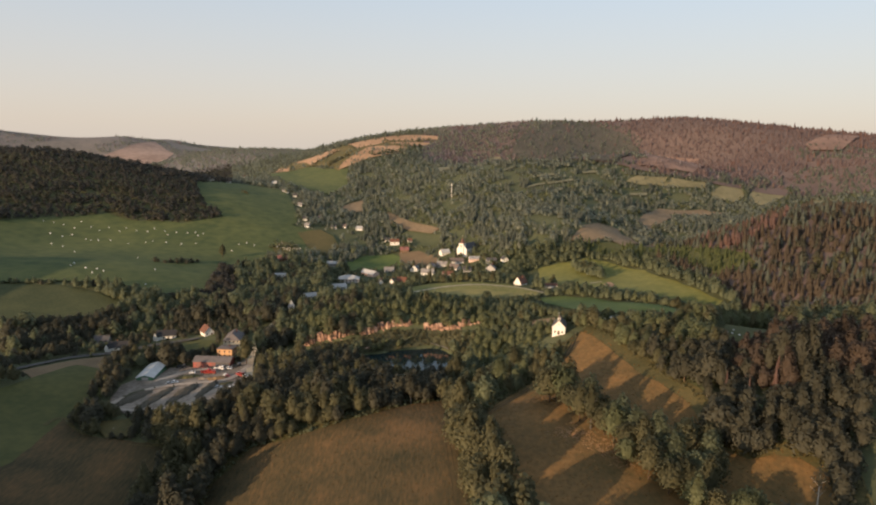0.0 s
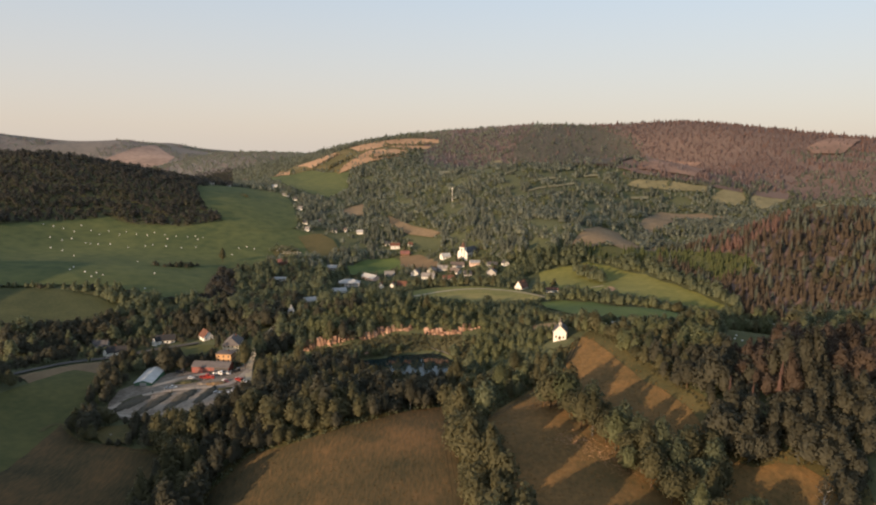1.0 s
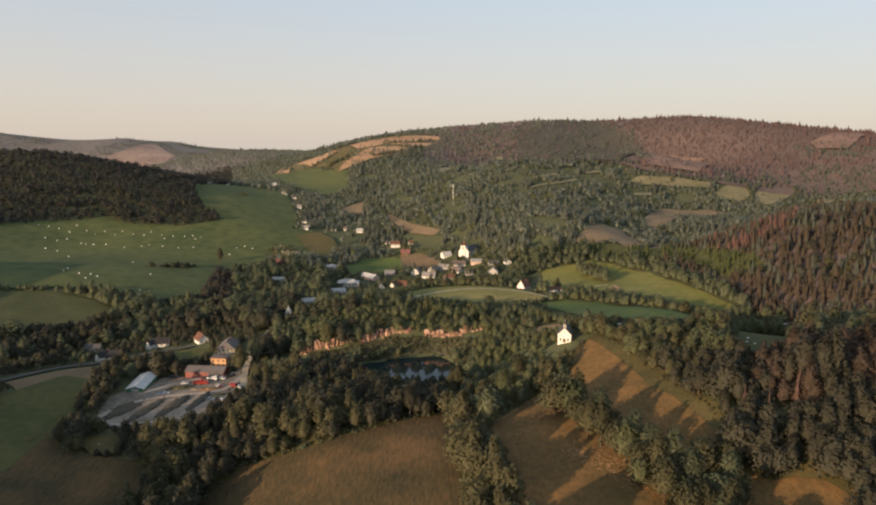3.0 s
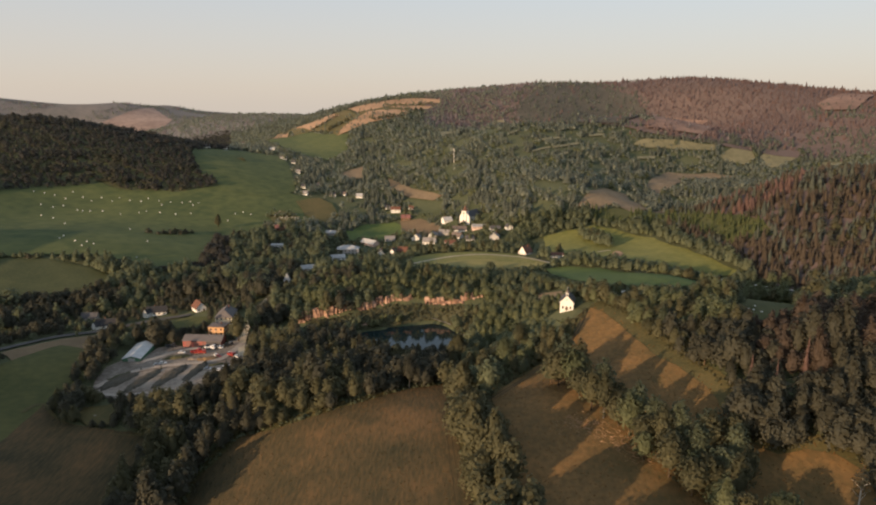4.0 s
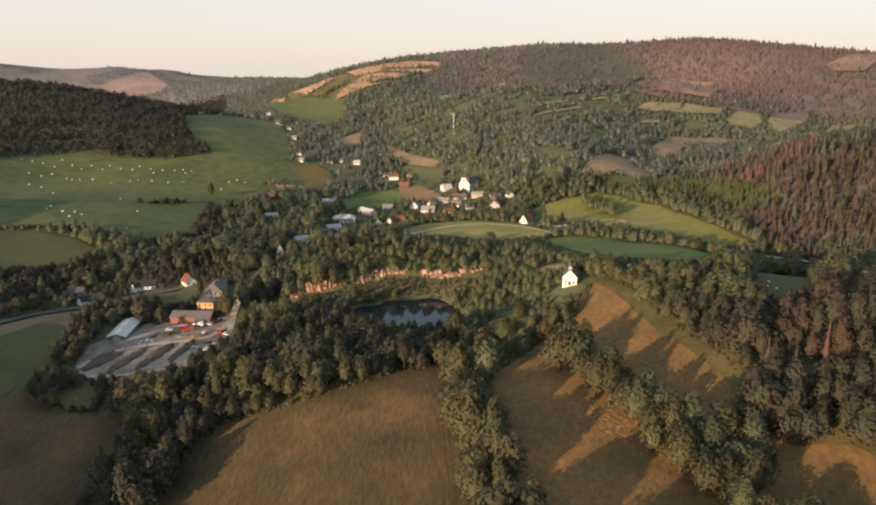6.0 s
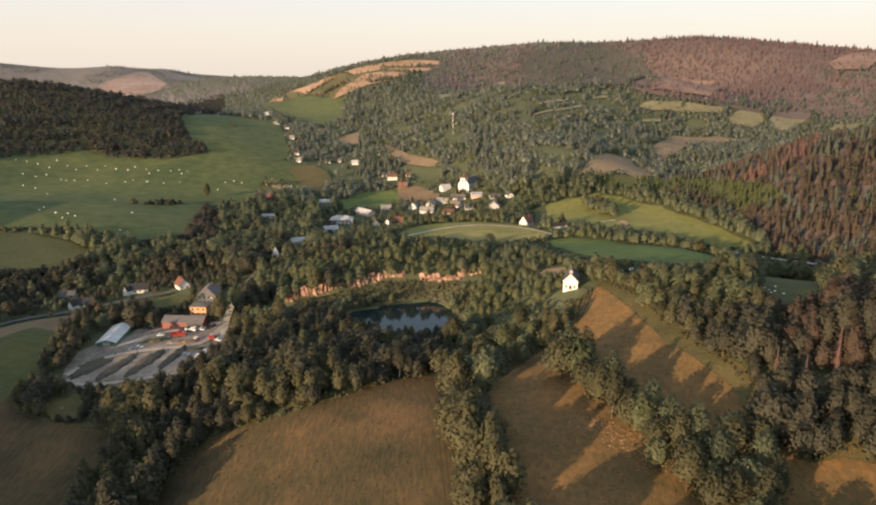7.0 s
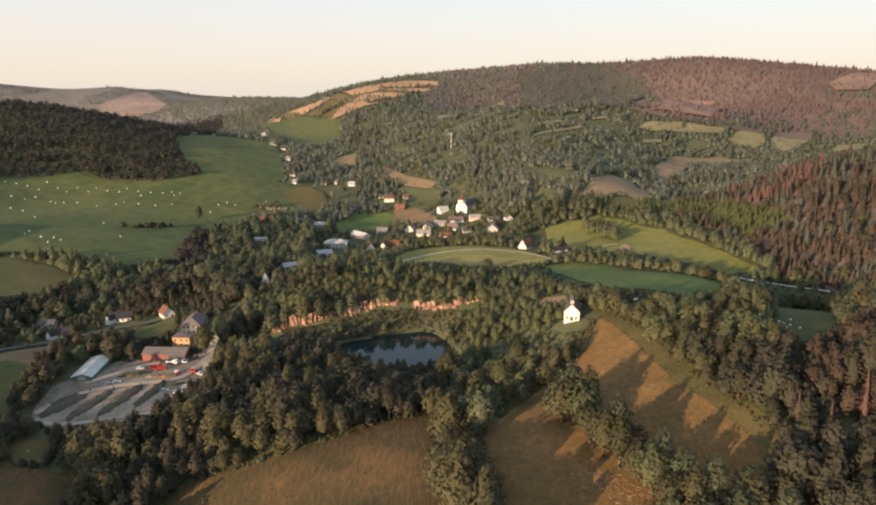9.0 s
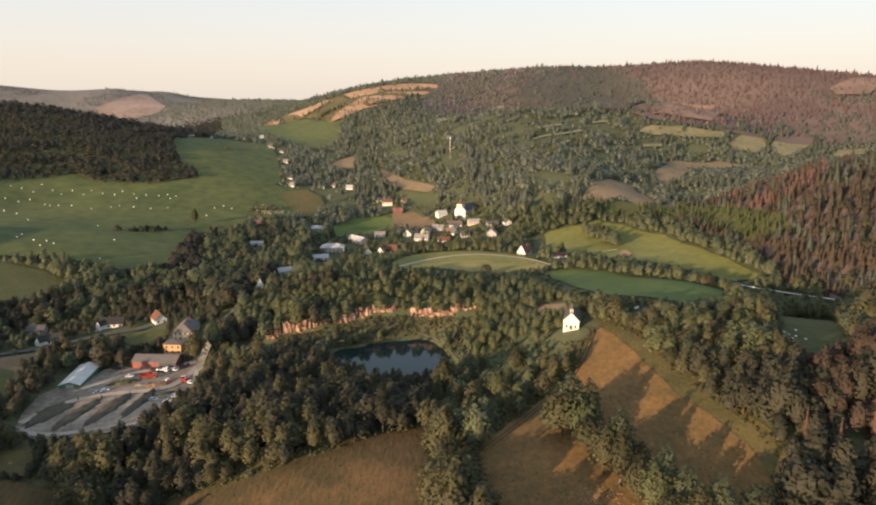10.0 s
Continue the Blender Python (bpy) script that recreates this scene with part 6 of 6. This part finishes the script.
long_house("house", "house with a rust-red roof above the village", -64, 1000, 13, 9, 3.8, 3.6, 4, "white", "tile", 3)
house("house", "steep red-roofed house with a white gable beside the road", 85, 690, 8.5, 12, 3.4, 6.2, -38, "white", "tile", front=3, left=3)
long_house("barn", "low white barn among trees", 113, 672, 12, 7, 2.8, 1.8, 2, "white", "tile", 2, chimney=False, category="barn")
long_house("house", "house with a pink-red roof among trees", -198, 862, 12, 9, 3.4, 3.4, 24, "brown", "red", 3)
long_house("stable", "white stable on a small lawn among trees", -182, 779, 13, 6, 3.0, 1.2, 6, "white", "tin", 3, chimney=False, category="stable")
long_house("house", "small house with a pale roof beside the meadow", -136, 870, 12, 8, 3.0, 2.8, -6, "grey", "tin", 3)
long_house("barn", "small pale-roofed barn among dark trees", -121, 640, 13, 8, 3.0, 2.6, 28, "white", "tin", 2, chimney=False, category="barn")
house("pavilion", "white pavilion with a tall pointed roof", -126, 578, 4.6, 4.6, 2.4, 6.0, 8, "white", "tin", "hip", chimney=False, category="pavilion", front=1)
# up the valley
for x, y, w, yaw, wall, roof in ((-541, 1925, 22, 4, "white", "brown"), (-284, 1270, 16, 10, "white", "grey"), (-208, 1063, 10, 5, "white", "slate"), (-198, 1028, 9, -8, "white", "grey"), (-160, 1043, 10, 12, "white", "slate"), (-145, 1054, 9, -6, "white", "brown"), (-122, 1052, 13, 5, "white", "tin"), (-260, 1241, 9, 6, "white", "slate"), (-419, 1263, 15, 8, "white", "grey"), (-395, 1290, 10, -4, "white", "brown"), (-188, 1085, 8, 9, "grey", "slate"), (-76, 1010, 9, 5, "white", "slate"), (-42, 1004, 8, 12, "white", "tile"), (-235, 1160, 9, 5, "white", "grey"), (-340, 1420, 13, 9, "white", "tin")):
    long_house("farmhouse", "small pale farmhouse far up the valley", x, y, 0.72 * w, 6.5, 2.8, 2.9, yaw, wall, roof, 3, group="farmhouses up the valley")


def chapel(x, y, yaw):
    """A white chapel with a gabled front, a dark roof and a small bell turret."""
    thing = new("chapel")
    z = height(x + 3.5, y - 5.5) - 0.9
    thing.matrix_basis = pose(x, y, z, 0, 0, yaw)
    w, d, h, rise = 7.8, 10.5, 5.0, 3.9
    part("wall", prism(bmesh.new(), [(-w / 2, -2.5), (w / 2, -2.5), (w / 2, h), (0, h + rise), (-w / 2, h)], -d / 2, d / 2), M["wall_white"], thing)
    bm = bmesh.new()
    for s in (-1, 1):
        prism(bm, [(0, h + rise + 0.02), (s * (w / 2 + 0.45), h - 0.4), (s * (w / 2 + 0.45), h + 0.1), (0, h + rise + 0.55)][:: s], -d / 2 - 0.4, d / 2 + 0.3)
    part("roof", bm, M["roof_slate"], thing)
    bm = bmesh.new()
    for s in (-1, 1):
        prism(bm, [(0, h + rise - 0.45), (s * (w / 2 + 0.25), h - 0.85), (s * (w / 2 + 0.25), h - 0.55), (0, h + rise - 0.03)][:: s], -d / 2 - 0.15, -d / 2 + 0.34)
    part("gable_cornice", bm, M["wall_white"], thing)
    part("cornice", block(bmesh.new(), -w / 2 - 0.15, w / 2 + 0.15, -d / 2 - 0.18, -d / 2 + 0.1, h - 0.35, h - 0.05), M["wall_white"], thing)
    bm = bmesh.new()
    pts = [(-0.75, 0.0), (0.75, 0.0), (0.75, 1.7)] + [(0.75 * math.cos(a), 1.7 + 0.75 * math.sin(a)) for a in np.linspace(0.3, math.pi - 0.3, 7)] + [(-0.75, 1.7)]
    part("door", prism(bm, pts, -d / 2 - 0.06, -d / 2 + 0.1), M["wood"], thing, "dark arched wooden door")
    for u in (-2.2, 2.2):
        window("front", u, 0.9, 0.9, 1.5, w, d, thing)
    bm = bmesh.new()
    part("niche", prism(bm, [(0.4 * math.cos(a), h + 1.4 + 0.5 * math.sin(a)) for a in np.linspace(0, 2 * math.pi, 10)[:-1]], -d / 2 - 0.05, -d / 2 + 0.06), M["wall_grey"], thing, "small round grey niche")
    for u in (-2.4, 1.6):
        window("right", u, 1.8, 1.0, 1.9, w, d, thing)
    turret = part("turret", block(bmesh.new(), -0.75, 0.75, -d / 2 + 0.3, -d / 2 + 1.8, h + rise - 0.7, h + rise + 1.7), M["wall_white"], thing, "small white bell turret")
    part("louvre", block(bmesh.new(), -0.35, 0.35, -d / 2 + 0.25, -d / 2 + 0.33, h + rise + 0.4, h + rise + 1.3), M["wood"], turret)
    part("turret_roof", turned(bmesh.new(), [(1.05, h + rise + 1.7), (0.95, h + rise + 1.95), (0.5, h + rise + 2.4), (0.35, h + rise + 2.8), (0.42, h + rise + 3.0), (0.08, h + rise + 3.8)], 8, 0, -d / 2 + 1.05), M["roof_brown"], turret)
    part("cross", block(block(bmesh.new(), -0.05, 0.05, -d / 2 + 1.0, -d / 2 + 1.1, h + rise + 3.7, h + rise + 4.9), -0.3, 0.3, -d / 2 + 1.0, -d / 2 + 1.1, h + rise + 4.3, h + rise + 4.42), M["steel"], turret)
    return tagged(thing, "small white chapel with a dark roof and bell turret", "chapel")


def church(x, y, yaw):
    """A white church: front with a tower and spire, and a nave under a slate roof."""
    thing = new("church")
    z = height(x, y) + 3.0
    thing.matrix_basis = pose(x, y, z, 0, 0, yaw)
    w, d, h, rise = 12.5, 26.0, 8.5, 6.0
    part("nave", prism(bmesh.new(), [(-w / 2, -3), (w / 2, -3), (w / 2, h), (0, h + rise), (-w / 2, h)], -2, d), M["wall_white"], thing)
    bm = bmesh.new()
    for s in (-1, 1):
        prism(bm, [(0, h + rise), (s * (w / 2 + 0.5), h - 0.5), (s * (w / 2 + 0.5), h - 0.2), (0, h + rise + 0.35)][:: s], -1.4, d + 0.5)
    part("roof", bm, M["roof_slate"], thing)
    for n in range(5):
        bm = bmesh.new()
        block(bm, w / 2 - 0.05, w / 2 + 0.06, 1.5 + n * 4.6, 2.9 + n * 4.6, 2.6, 6.6)
        part("window", bm, M["glass"], thing, "tall dark church window")
    front = part("front", block(bmesh.new(), -7.4, 7.4, -3.4, -1.9, -3, 8.2), M["wall_white"], thing)
    for s in (-1, 1):
        bm = bmesh.new()
        prism(bm, [(s * 3.2, 8.2), (s * 7.4, 8.2), (s * 6.0, 9.6), (s * 4.6, 11.4), (s * 3.2, 13.2)][:: s], -3.4, -1.9)
        part("shoulder", bm, M["wall_white"], front)
    part("portal", prism(bmesh.new(), [(-1.1, 0), (1.1, 0), (1.1, 2.6), (0.6, 3.4), (0, 3.7), (-0.6, 3.4), (-1.1, 2.6)], -5.06, -4.9), M["wood"], front)
    tower = part("tower", block(bmesh.new(), -3.3, 3.3, -5.0, 1.4, -3, 15.0), M["wall_white"], thing)
    part("cornice", block(bmesh.new(), -3.6, 3.6, -5.3, 1.7, 15.0, 15.5), M["wall_white"], tower)
    for u in (-0.9,):
        part("belfry_window", block(bmesh.new(), u, u + 1.8, -5.08, -4.95, 10.9, 13.6), M["glass"], tower)
    part("clock", turned(bmesh.new(), [(0.9, 0), (0.9, 0.08)], 14), M["roof_slate"], tower, "round dark clock face").matrix_basis = pose(0, -5.02, 8.9, 90)
    spire = part("spire", turned(bmesh.new(), [(4.3, 15.5), (4.0, 16.1), (2.6, 17.1), (2.0, 17.9), (2.3, 18.7), (1.6, 19.9), (0.7, 20.9), (0.35, 22.5), (0.08, 24.7)], 8, 0, -1.8), M["copper"], tower, "brown stepped spire")
    part("cross", block(block(bmesh.new(), -0.08, 0.08, -1.88, -1.72, 24.5, 26.5), -0.6, 0.6, -1.88, -1.72, 25.5, 25.7), M["steel"], spire)
    return tagged(thing, "white village church with a slate roof and brown spire", "church")


chapel(77.2, 420, -15)
church(33.0, 893, -34)

# ---- quarry face, built of broken blocks ----
quarry = new("quarry_cliff")
tagged(quarry, "broken rust-orange rock face above the quarry lake", "cliff", kind="structure")
ROCKS = []
for n in range(7):
    bm = bmesh.new()
    block(bm, -1, 1, -1, 1, -1, 1, 0.12)
    bmesh.ops.subdivide_edges(bm, edges=bm.edges, cuts=1)
    for v in bm.verts:
        v.co += Vector((random.uniform(-0.2, 0.2), random.uniform(-0.25, 0.25), random.uniform(-0.22, 0.22)))
    rock = part("rock", bm, M["rock"])
    ROCKS.append(rock.data)
    bpy.data.objects.remove(rock)
edge = np.array(QUARRY_EDGE, float)
run = np.concatenate([[0], np.cumsum(np.hypot(*np.diff(edge, axis=0).T))])
s = 1.0
while s < run[-1] - 2:
    x, y = np.interp(s, run, edge[:, 0]), np.interp(s, run, edge[:, 1])
    wide = random.choice((0.5, 0.7, 0.9, 1.3, 1.9))
    worn = noise.noise(Vector((s / 16, 0.0, 5.0)))
    if worn < -0.34:
        s += 2.0
        continue
    top = height(x, y + 3.0) + random.uniform(-2.8, 0.5) + 1.8 * worn
    base = height(x, y - 3.0) - 1.0
    tall = max(1.2, (top - base) / 2)
    ob = new("rock", ROCKS[random.randrange(7)])
    ob.parent = quarry
    ob.matrix_basis = pose(x + random.uniform(-0.5, 0.5), y - 1.6 + random.uniform(-1.3, 0.9), base + tall, random.uniform(-8, 8), random.uniform(-6, 6), random.uniform(-15, 25)) @ Matrix.Diagonal((wide, random.uniform(1.2, 2.2), tall, 1))
    if random.random() < 0.5:
        ob = new("rock", ROCKS[random.randrange(7)])
        ob.parent = quarry
        k = random.uniform(0.4, 0.9)
        ob.matrix_basis = pose(x + random.uniform(-1, 1), y - 4.5 + random.uniform(-1.5, 1), height(x, y - 4.5) + k * 0.4, random.uniform(-20, 20), random.uniform(-20, 20), random.uniform(0, 90)) @ Matrix.Diagonal((k, k, k, 1))
    s += wide * random.uniform(0.7, 1.3)


# ---- vehicles and clutter in the yard ----
def wheels(thing, xs, half, radius, thick=0.24):
    for x in xs:
        for sgn in (-1, 1):
            tyre = part("wheel", turned(bmesh.new(), [(radius, -thick / 2), (radius, thick / 2)], 12), M["rubber"], thing)
            tyre.matrix_basis = pose(x, sgn * half, radius, 90)
            part("rim", turned(bmesh.new(), [(radius * 0.55, -thick / 2 - 0.02), (radius * 0.55, thick / 2 + 0.02)], 8), M["steel"], tyre)


def car(x, y, yaw, paint, label):
    thing = new("car")
    thing.matrix_basis = pose(x, y, height(x, y) + 0.55, 0, 0, yaw)
    bm = bmesh.new()
    prism(bm, [(-2.1, 0.35), (2.1, 0.35), (2.15, 0.7), (1.3, 0.9), (-1.95, 0.92), (-2.12, 0.7)], -0.85, 0.85)
    bmesh.ops.bevel(bm, geom=bm.edges[:], offset=0.06, segments=1, affect="EDGES")
    part("body", bm, M["paint_" + paint], thing)
    part("cabin", prism(bmesh.new(), [(-1.7, 0.9), (0.95, 0.9), (0.25, 1.42), (-1.35, 1.42)], -0.72, 0.72), M["glass"], thing)
    part("car_roof", prism(bmesh.new(), [(-1.4, 1.4), (0.28, 1.4), (0.2, 1.5), (-1.3, 1.5)], -0.74, 0.74), M["paint_" + paint], thing)
    wheels(thing, (-1.3, 1.35), 0.78, 0.32)
    return tagged(thing, label, "car", "vehicles in the yard")


def truck(x, y, yaw, paint, label, bed=4.6):
    thing = new("truck")
    thing.matrix_basis = pose(x, y, height(x, y) + 0.55, 0, 0, yaw)
    part("chassis", block(bmesh.new(), -bed, 2.6, -0.55, 0.55, 0.6, 0.9), M["paint_dark"], thing)
    bm = prism(bmesh.new(), [(0.7, 0.8), (2.7, 0.8), (2.7, 1.7), (2.45, 2.8), (0.7, 2.8)], -1.2, 1.2)
    bmesh.ops.bevel(bm, geom=bm.edges[:], offset=0.08, segments=1, affect="EDGES")
    cab = part("cab", bm, M["paint_" + paint], thing)
    part("windscreen", prism(bmesh.new(), [(2.70, 1.75), (2.74, 1.75), (2.52, 2.65), (2.48, 2.65)], -1.0, 1.0), M["glass"], cab)
    for sgn in (-1, 1):
        part("side_window", block(bmesh.new(), 1.1, 2.2, sgn * 1.2 - 0.02, sgn * 1.2 + 0.02, 1.75, 2.5), M["glass"], cab)
    bm = bmesh.new()
    block(bm, -bed, 0.5, -1.2, 1.2, 0.95, 1.1)
    for sgn in (-1, 1):
        block(bm, -bed, 0.5, sgn * 1.2 - 0.05, sgn * 1.2 + 0.05, 1.1, 1.9)
    block(bm, -bed - 0.04, -bed + 0.06, -1.2, 1.2, 1.1, 1.9)
    block(bm, 0.44, 0.54, -1.2, 1.2, 1.1, 2.2)
    part("tipper_body", bm, M["paint_" + paint], thing)
    wheels(thing, (-bed + 0.9, -bed + 2.2, 1.8), 1.05, 0.48, 0.32)
    return tagged(thing, label, "truck", "vehicles in the yard")


truck(-147, 431, 8, "red", "red tipper truck parked beside the earth heaps")
truck(-151, 434, 30, "red", "red tipper truck with its bed towards the hall", 3.8)
truck(-144, 440, -8, "white", "white flatbed truck beside the hall", 4.0)
truck(-148.5, 441.5, 4, "dark", "dark truck parked beside the red hall", 3.6)
truck(-125, 421, -40, "red", "red and white truck near the yard gate", 3.4)
truck(-134, 444, 40, "dark", "dark truck beside the brown end of the hall", 3.4)
truck(-172, 446, 12, "dark", "dark trailer truck under a canopy of branches", 3.2)
car(-138.5, 441, -20, "white", "white car parked at the corner of the hall")
car(-135.5, 424, -45, "white", "white car parked on the gravel")
car(-133.5, 422, -45, "red", "red car parked beside a white one")
car(-127.5, 426, -30, "white", "white car near the yard gate")
car(-121, 418, -30, "white", "white car beside a red truck")
car(-160.5, 434, 12, "white", "white car on the gravel between the halls")
car(-167, 411.5, 30, "silver", "silver car beside the gravel lane")
car(-164.5, 414, 25, "white", "white car beside the gravel lane")
car(-120.6, 397, 20, "white", "white car under the trees at the edge of the yard")
car(-131, 395, 10, "silver", "silver car at the edge of the weeds")
car(-122, 389.5, 15, "white", "white car half hidden by bushes")
car(-113.5, 399, 20, "white", "white car among the trees beside the yard")


BALL = ico(4)


def heap(x, y, wide, deep, high, mat, label, turn=35.0):
    """A heap of earth or gravel, uneven and overgrown, settled into the ground."""
    v, f = BALL
    rough = np.array([1 + 0.30 * noise.noise(Vector((p[0] * wide, p[1] * deep, p[2] + x)) * 0.45) + 0.12 * noise.noise(Vector((p[0] * wide, p[1] * deep, p[2] - y)) * 1.3) for p in v])
    v = v * rough[:, None] * (wide, deep, high)
    ob = new("earth_mound", mesh_of("earth_mound", v, f, M[mat], True))
    ob.location = (x, y, height(x, y) + 0.2)
    ob.rotation_euler = (0, 0, radians(turn))
    return tagged(ob, label, "heap", "heaps in the yard")


heap(-160, 425, 9, 3.0, 1.9, "scrub_floor", "long olive heap of overgrown earth", 20)
heap(-138, 418.5, 6.5, 3.6, 1.9, "scree", "brown heap of earth on the gravel", 10)
heap(-147, 421, 5, 2.4, 1.4, "gravel", "grey heap of gravel between two earth heaps", 15)
heap(-128, 404, 5, 2.2, 1.4, "scrub_floor", "low overgrown bank at the edge of the yard", 20)
heap(-169, 342, 2.2, 1.6, 1.0, "pale_gravel", "small pale heap of sand in a clearing")
heap(-48, 474, 3.6, 1.4, 0.9, "rock", "low pile of pale broken rock on the lake shore")
# weedy banks made wide and dark enough to cover their own shade
for (xa, ya), (xb, yb), wide in (((-183, 374), (-173, 402), 5.6), ((-166, 368), (-162, 404), 4.4), ((-151, 367), (-148.5, 406), 4.8), ((-137, 368), (-136.5, 408), 3.6)):
    heap((xa + xb) / 2, (ya + yb) / 2, math.hypot(xb - xa, yb - ya) / 2, wide, 1.5, "shaded_earth", "long dark bank of earth and weeds between gravel bays, shade in its colour", math.degrees(math.atan2(yb - ya, xb - xa)))
    tree(xb + 0.4, yb + 0.6, "spruce", 0.24, 0.5, 1)
heap(-181, 394, 11, 2.6, 1.2, "scrub_floor", "low weedy bank below the storage hall", 62)

# ---- cut brushwood lying in the slope meadow ----
sticks_v, sticks_f = [], []
for n in range(620):
    u, v = random.random(), random.gauss(0, 1)
    x, y = 52 + 24 * u + 3.0 * v, 277 - 34 * u + 1.8 * v + random.uniform(-3, 3)
    z, turn, long, thick = height(x, y) + 0.45, random.uniform(0, 3.14), random.uniform(0.2, 0.8), random.uniform(0.03, 0.08)
    dx, dy = math.cos(turn) * long, math.sin(turn) * long
    ox, oy = -math.sin(turn) * thick, math.cos(turn) * thick
    rise = random.uniform(-0.15, 0.35)
    k = len(sticks_v)
    sticks_v += [(x - dx + ox, y - dy + oy, z), (x - dx - ox, y - dy - oy, z), (x - dx, y - dy, z + 2 * thick), (x + dx + ox, y + dy + oy, z + rise), (x + dx - ox, y + dy - oy, z + rise), (x + dx, y + dy, z + rise + 2 * thick)]
    sticks_f += [(k, k + 1, k + 4), (k, k + 4, k + 3), (k + 1, k + 2, k + 5), (k + 1, k + 5, k + 4), (k + 2, k, k + 3), (k + 2, k + 3, k + 5)]
tagged(new("brushwood", mesh_of("brushwood", sticks_v, sticks_f, M["ochre"])), "pale cut brushwood strewn over the dry meadow", "brushwood", kind="stuff")

# ---- wrapped bales on the meadow ----
bm = turned(bmesh.new(), [(0.5, -0.72), (0.78, -0.62), (0.82, 0.0), (0.78, 0.62), (0.5, 0.72)], 14)
first = part("hay_bale", bm, M["wool"])
bale_mesh = first.data
bpy.data.objects.remove(first)
for x, y in BALES_LOWER + BALES_UPPER + BALES_FIELD:
    ob = new("hay_bale", bale_mesh)
    k = random.uniform(0.68, 0.9)
    ob.matrix_basis = pose(x, y, height(x, y) + 0.25 + 0.0009 * math.hypot(x, y) + 0.74 * k, 0, 90, random.uniform(0, 180)) @ Matrix.Diagonal((k, k, k, 1))
    tagged(ob, "round bale wrapped in white film on the grass", "hay bale", "bales on the meadow")

# ---- mast on the hill ----
mast = new("radio_mast")
mx, my = 22, 1187
mast.matrix_basis = pose(mx, my, height(mx, my))
part("pole", turned(bmesh.new(), [(0.6, -1), (0.45, 12), (0.25, 24)], 8), M["wall_white"], mast)
part("antenna", turned(bmesh.new(), [(0.9, 20.5), (0.9, 23.0)], 8), M["wall_white"], mast)
tagged(mast, "slim white radio mast among the trees", "mast")

# ---- guard rail along the road behind the trees ----
RAIL = [(228, 577), (236, 571), (249, 564), (262, 554), (271, 545), (280, 530)]
rail = new("guard_rail")
tagged(rail, "white-painted guard rail on short posts beside a road", "guard rail")
for (xa, ya), (xb, yb) in zip(RAIL[:-1], RAIL[1:]):
    long, turn = math.hypot(xb - xa, yb - ya), math.degrees(math.atan2(yb - ya, xb - xa))
    za, zb = height(xa, ya), height(xb, yb)
    tip = -math.degrees(math.atan2(zb - za, long))
    beam = part("beam", block(bmesh.new(), 0, long, -0.06, 0.06, 1.1, 1.7), M["paint_white"], rail)
    beam.matrix_basis = pose(xa, ya, za + 0.4, 0, tip, turn)
    for u in (0.0, 0.5):
        post = part("post", block(bmesh.new(), -0.1, 0.1, 0.06, 0.22, -0.6, 1.7), M["steel"], rail)
        post.matrix_basis = pose(xa + u * (xb - xa), ya + u * (yb - ya), za + u * (zb - za) + 0.4, 0, 0, turn)

# ---- graveyard between the bale meadow and the village ----
STONES = []
for wide, tall in ((0.5, 1.1), (0.7, 0.9), (0.9, 1.2)):
    bm = bmesh.new()
    pts = [(-wide, -0.4), (wide, -0.4), (wide, tall)] + [(wide * math.cos(a), tall + 0.4 * math.sin(a)) for a in np.linspace(0.4, math.pi - 0.4, 5)] + [(-wide, tall)]
    stone = part("gravestone", prism(bm, pts, -0.18, 0.18), M["wall_grey" if wide > 0.8 else "wall_white"])
    STONES.append(stone.data)
    bpy.data.objects.remove(stone)
for row in range(6):
    for col in range(9):
        if random.random() < 0.25:
            continue
        x, y = -216 + col * 3.6 + row * 0.4 + random.uniform(-0.6, 0.6), 903 + row * 5.2 + random.uniform(-0.5, 0.5)
        if not inside([(-224, 908), (-216, 934), (-194, 938), (-184, 916), (-200, 896), (-217, 896)], np.array([x]), np.array([y]))[0]:
            continue
        ob = new("gravestone", STONES[random.randrange(3)])
        ob.matrix_basis = pose(x, y, height(x, y) + 1.0, 0, 0, random.uniform(-8, 8))
        tagged(ob, "small pale gravestone standing in the grass", "gravestone", "stones in the graveyard")
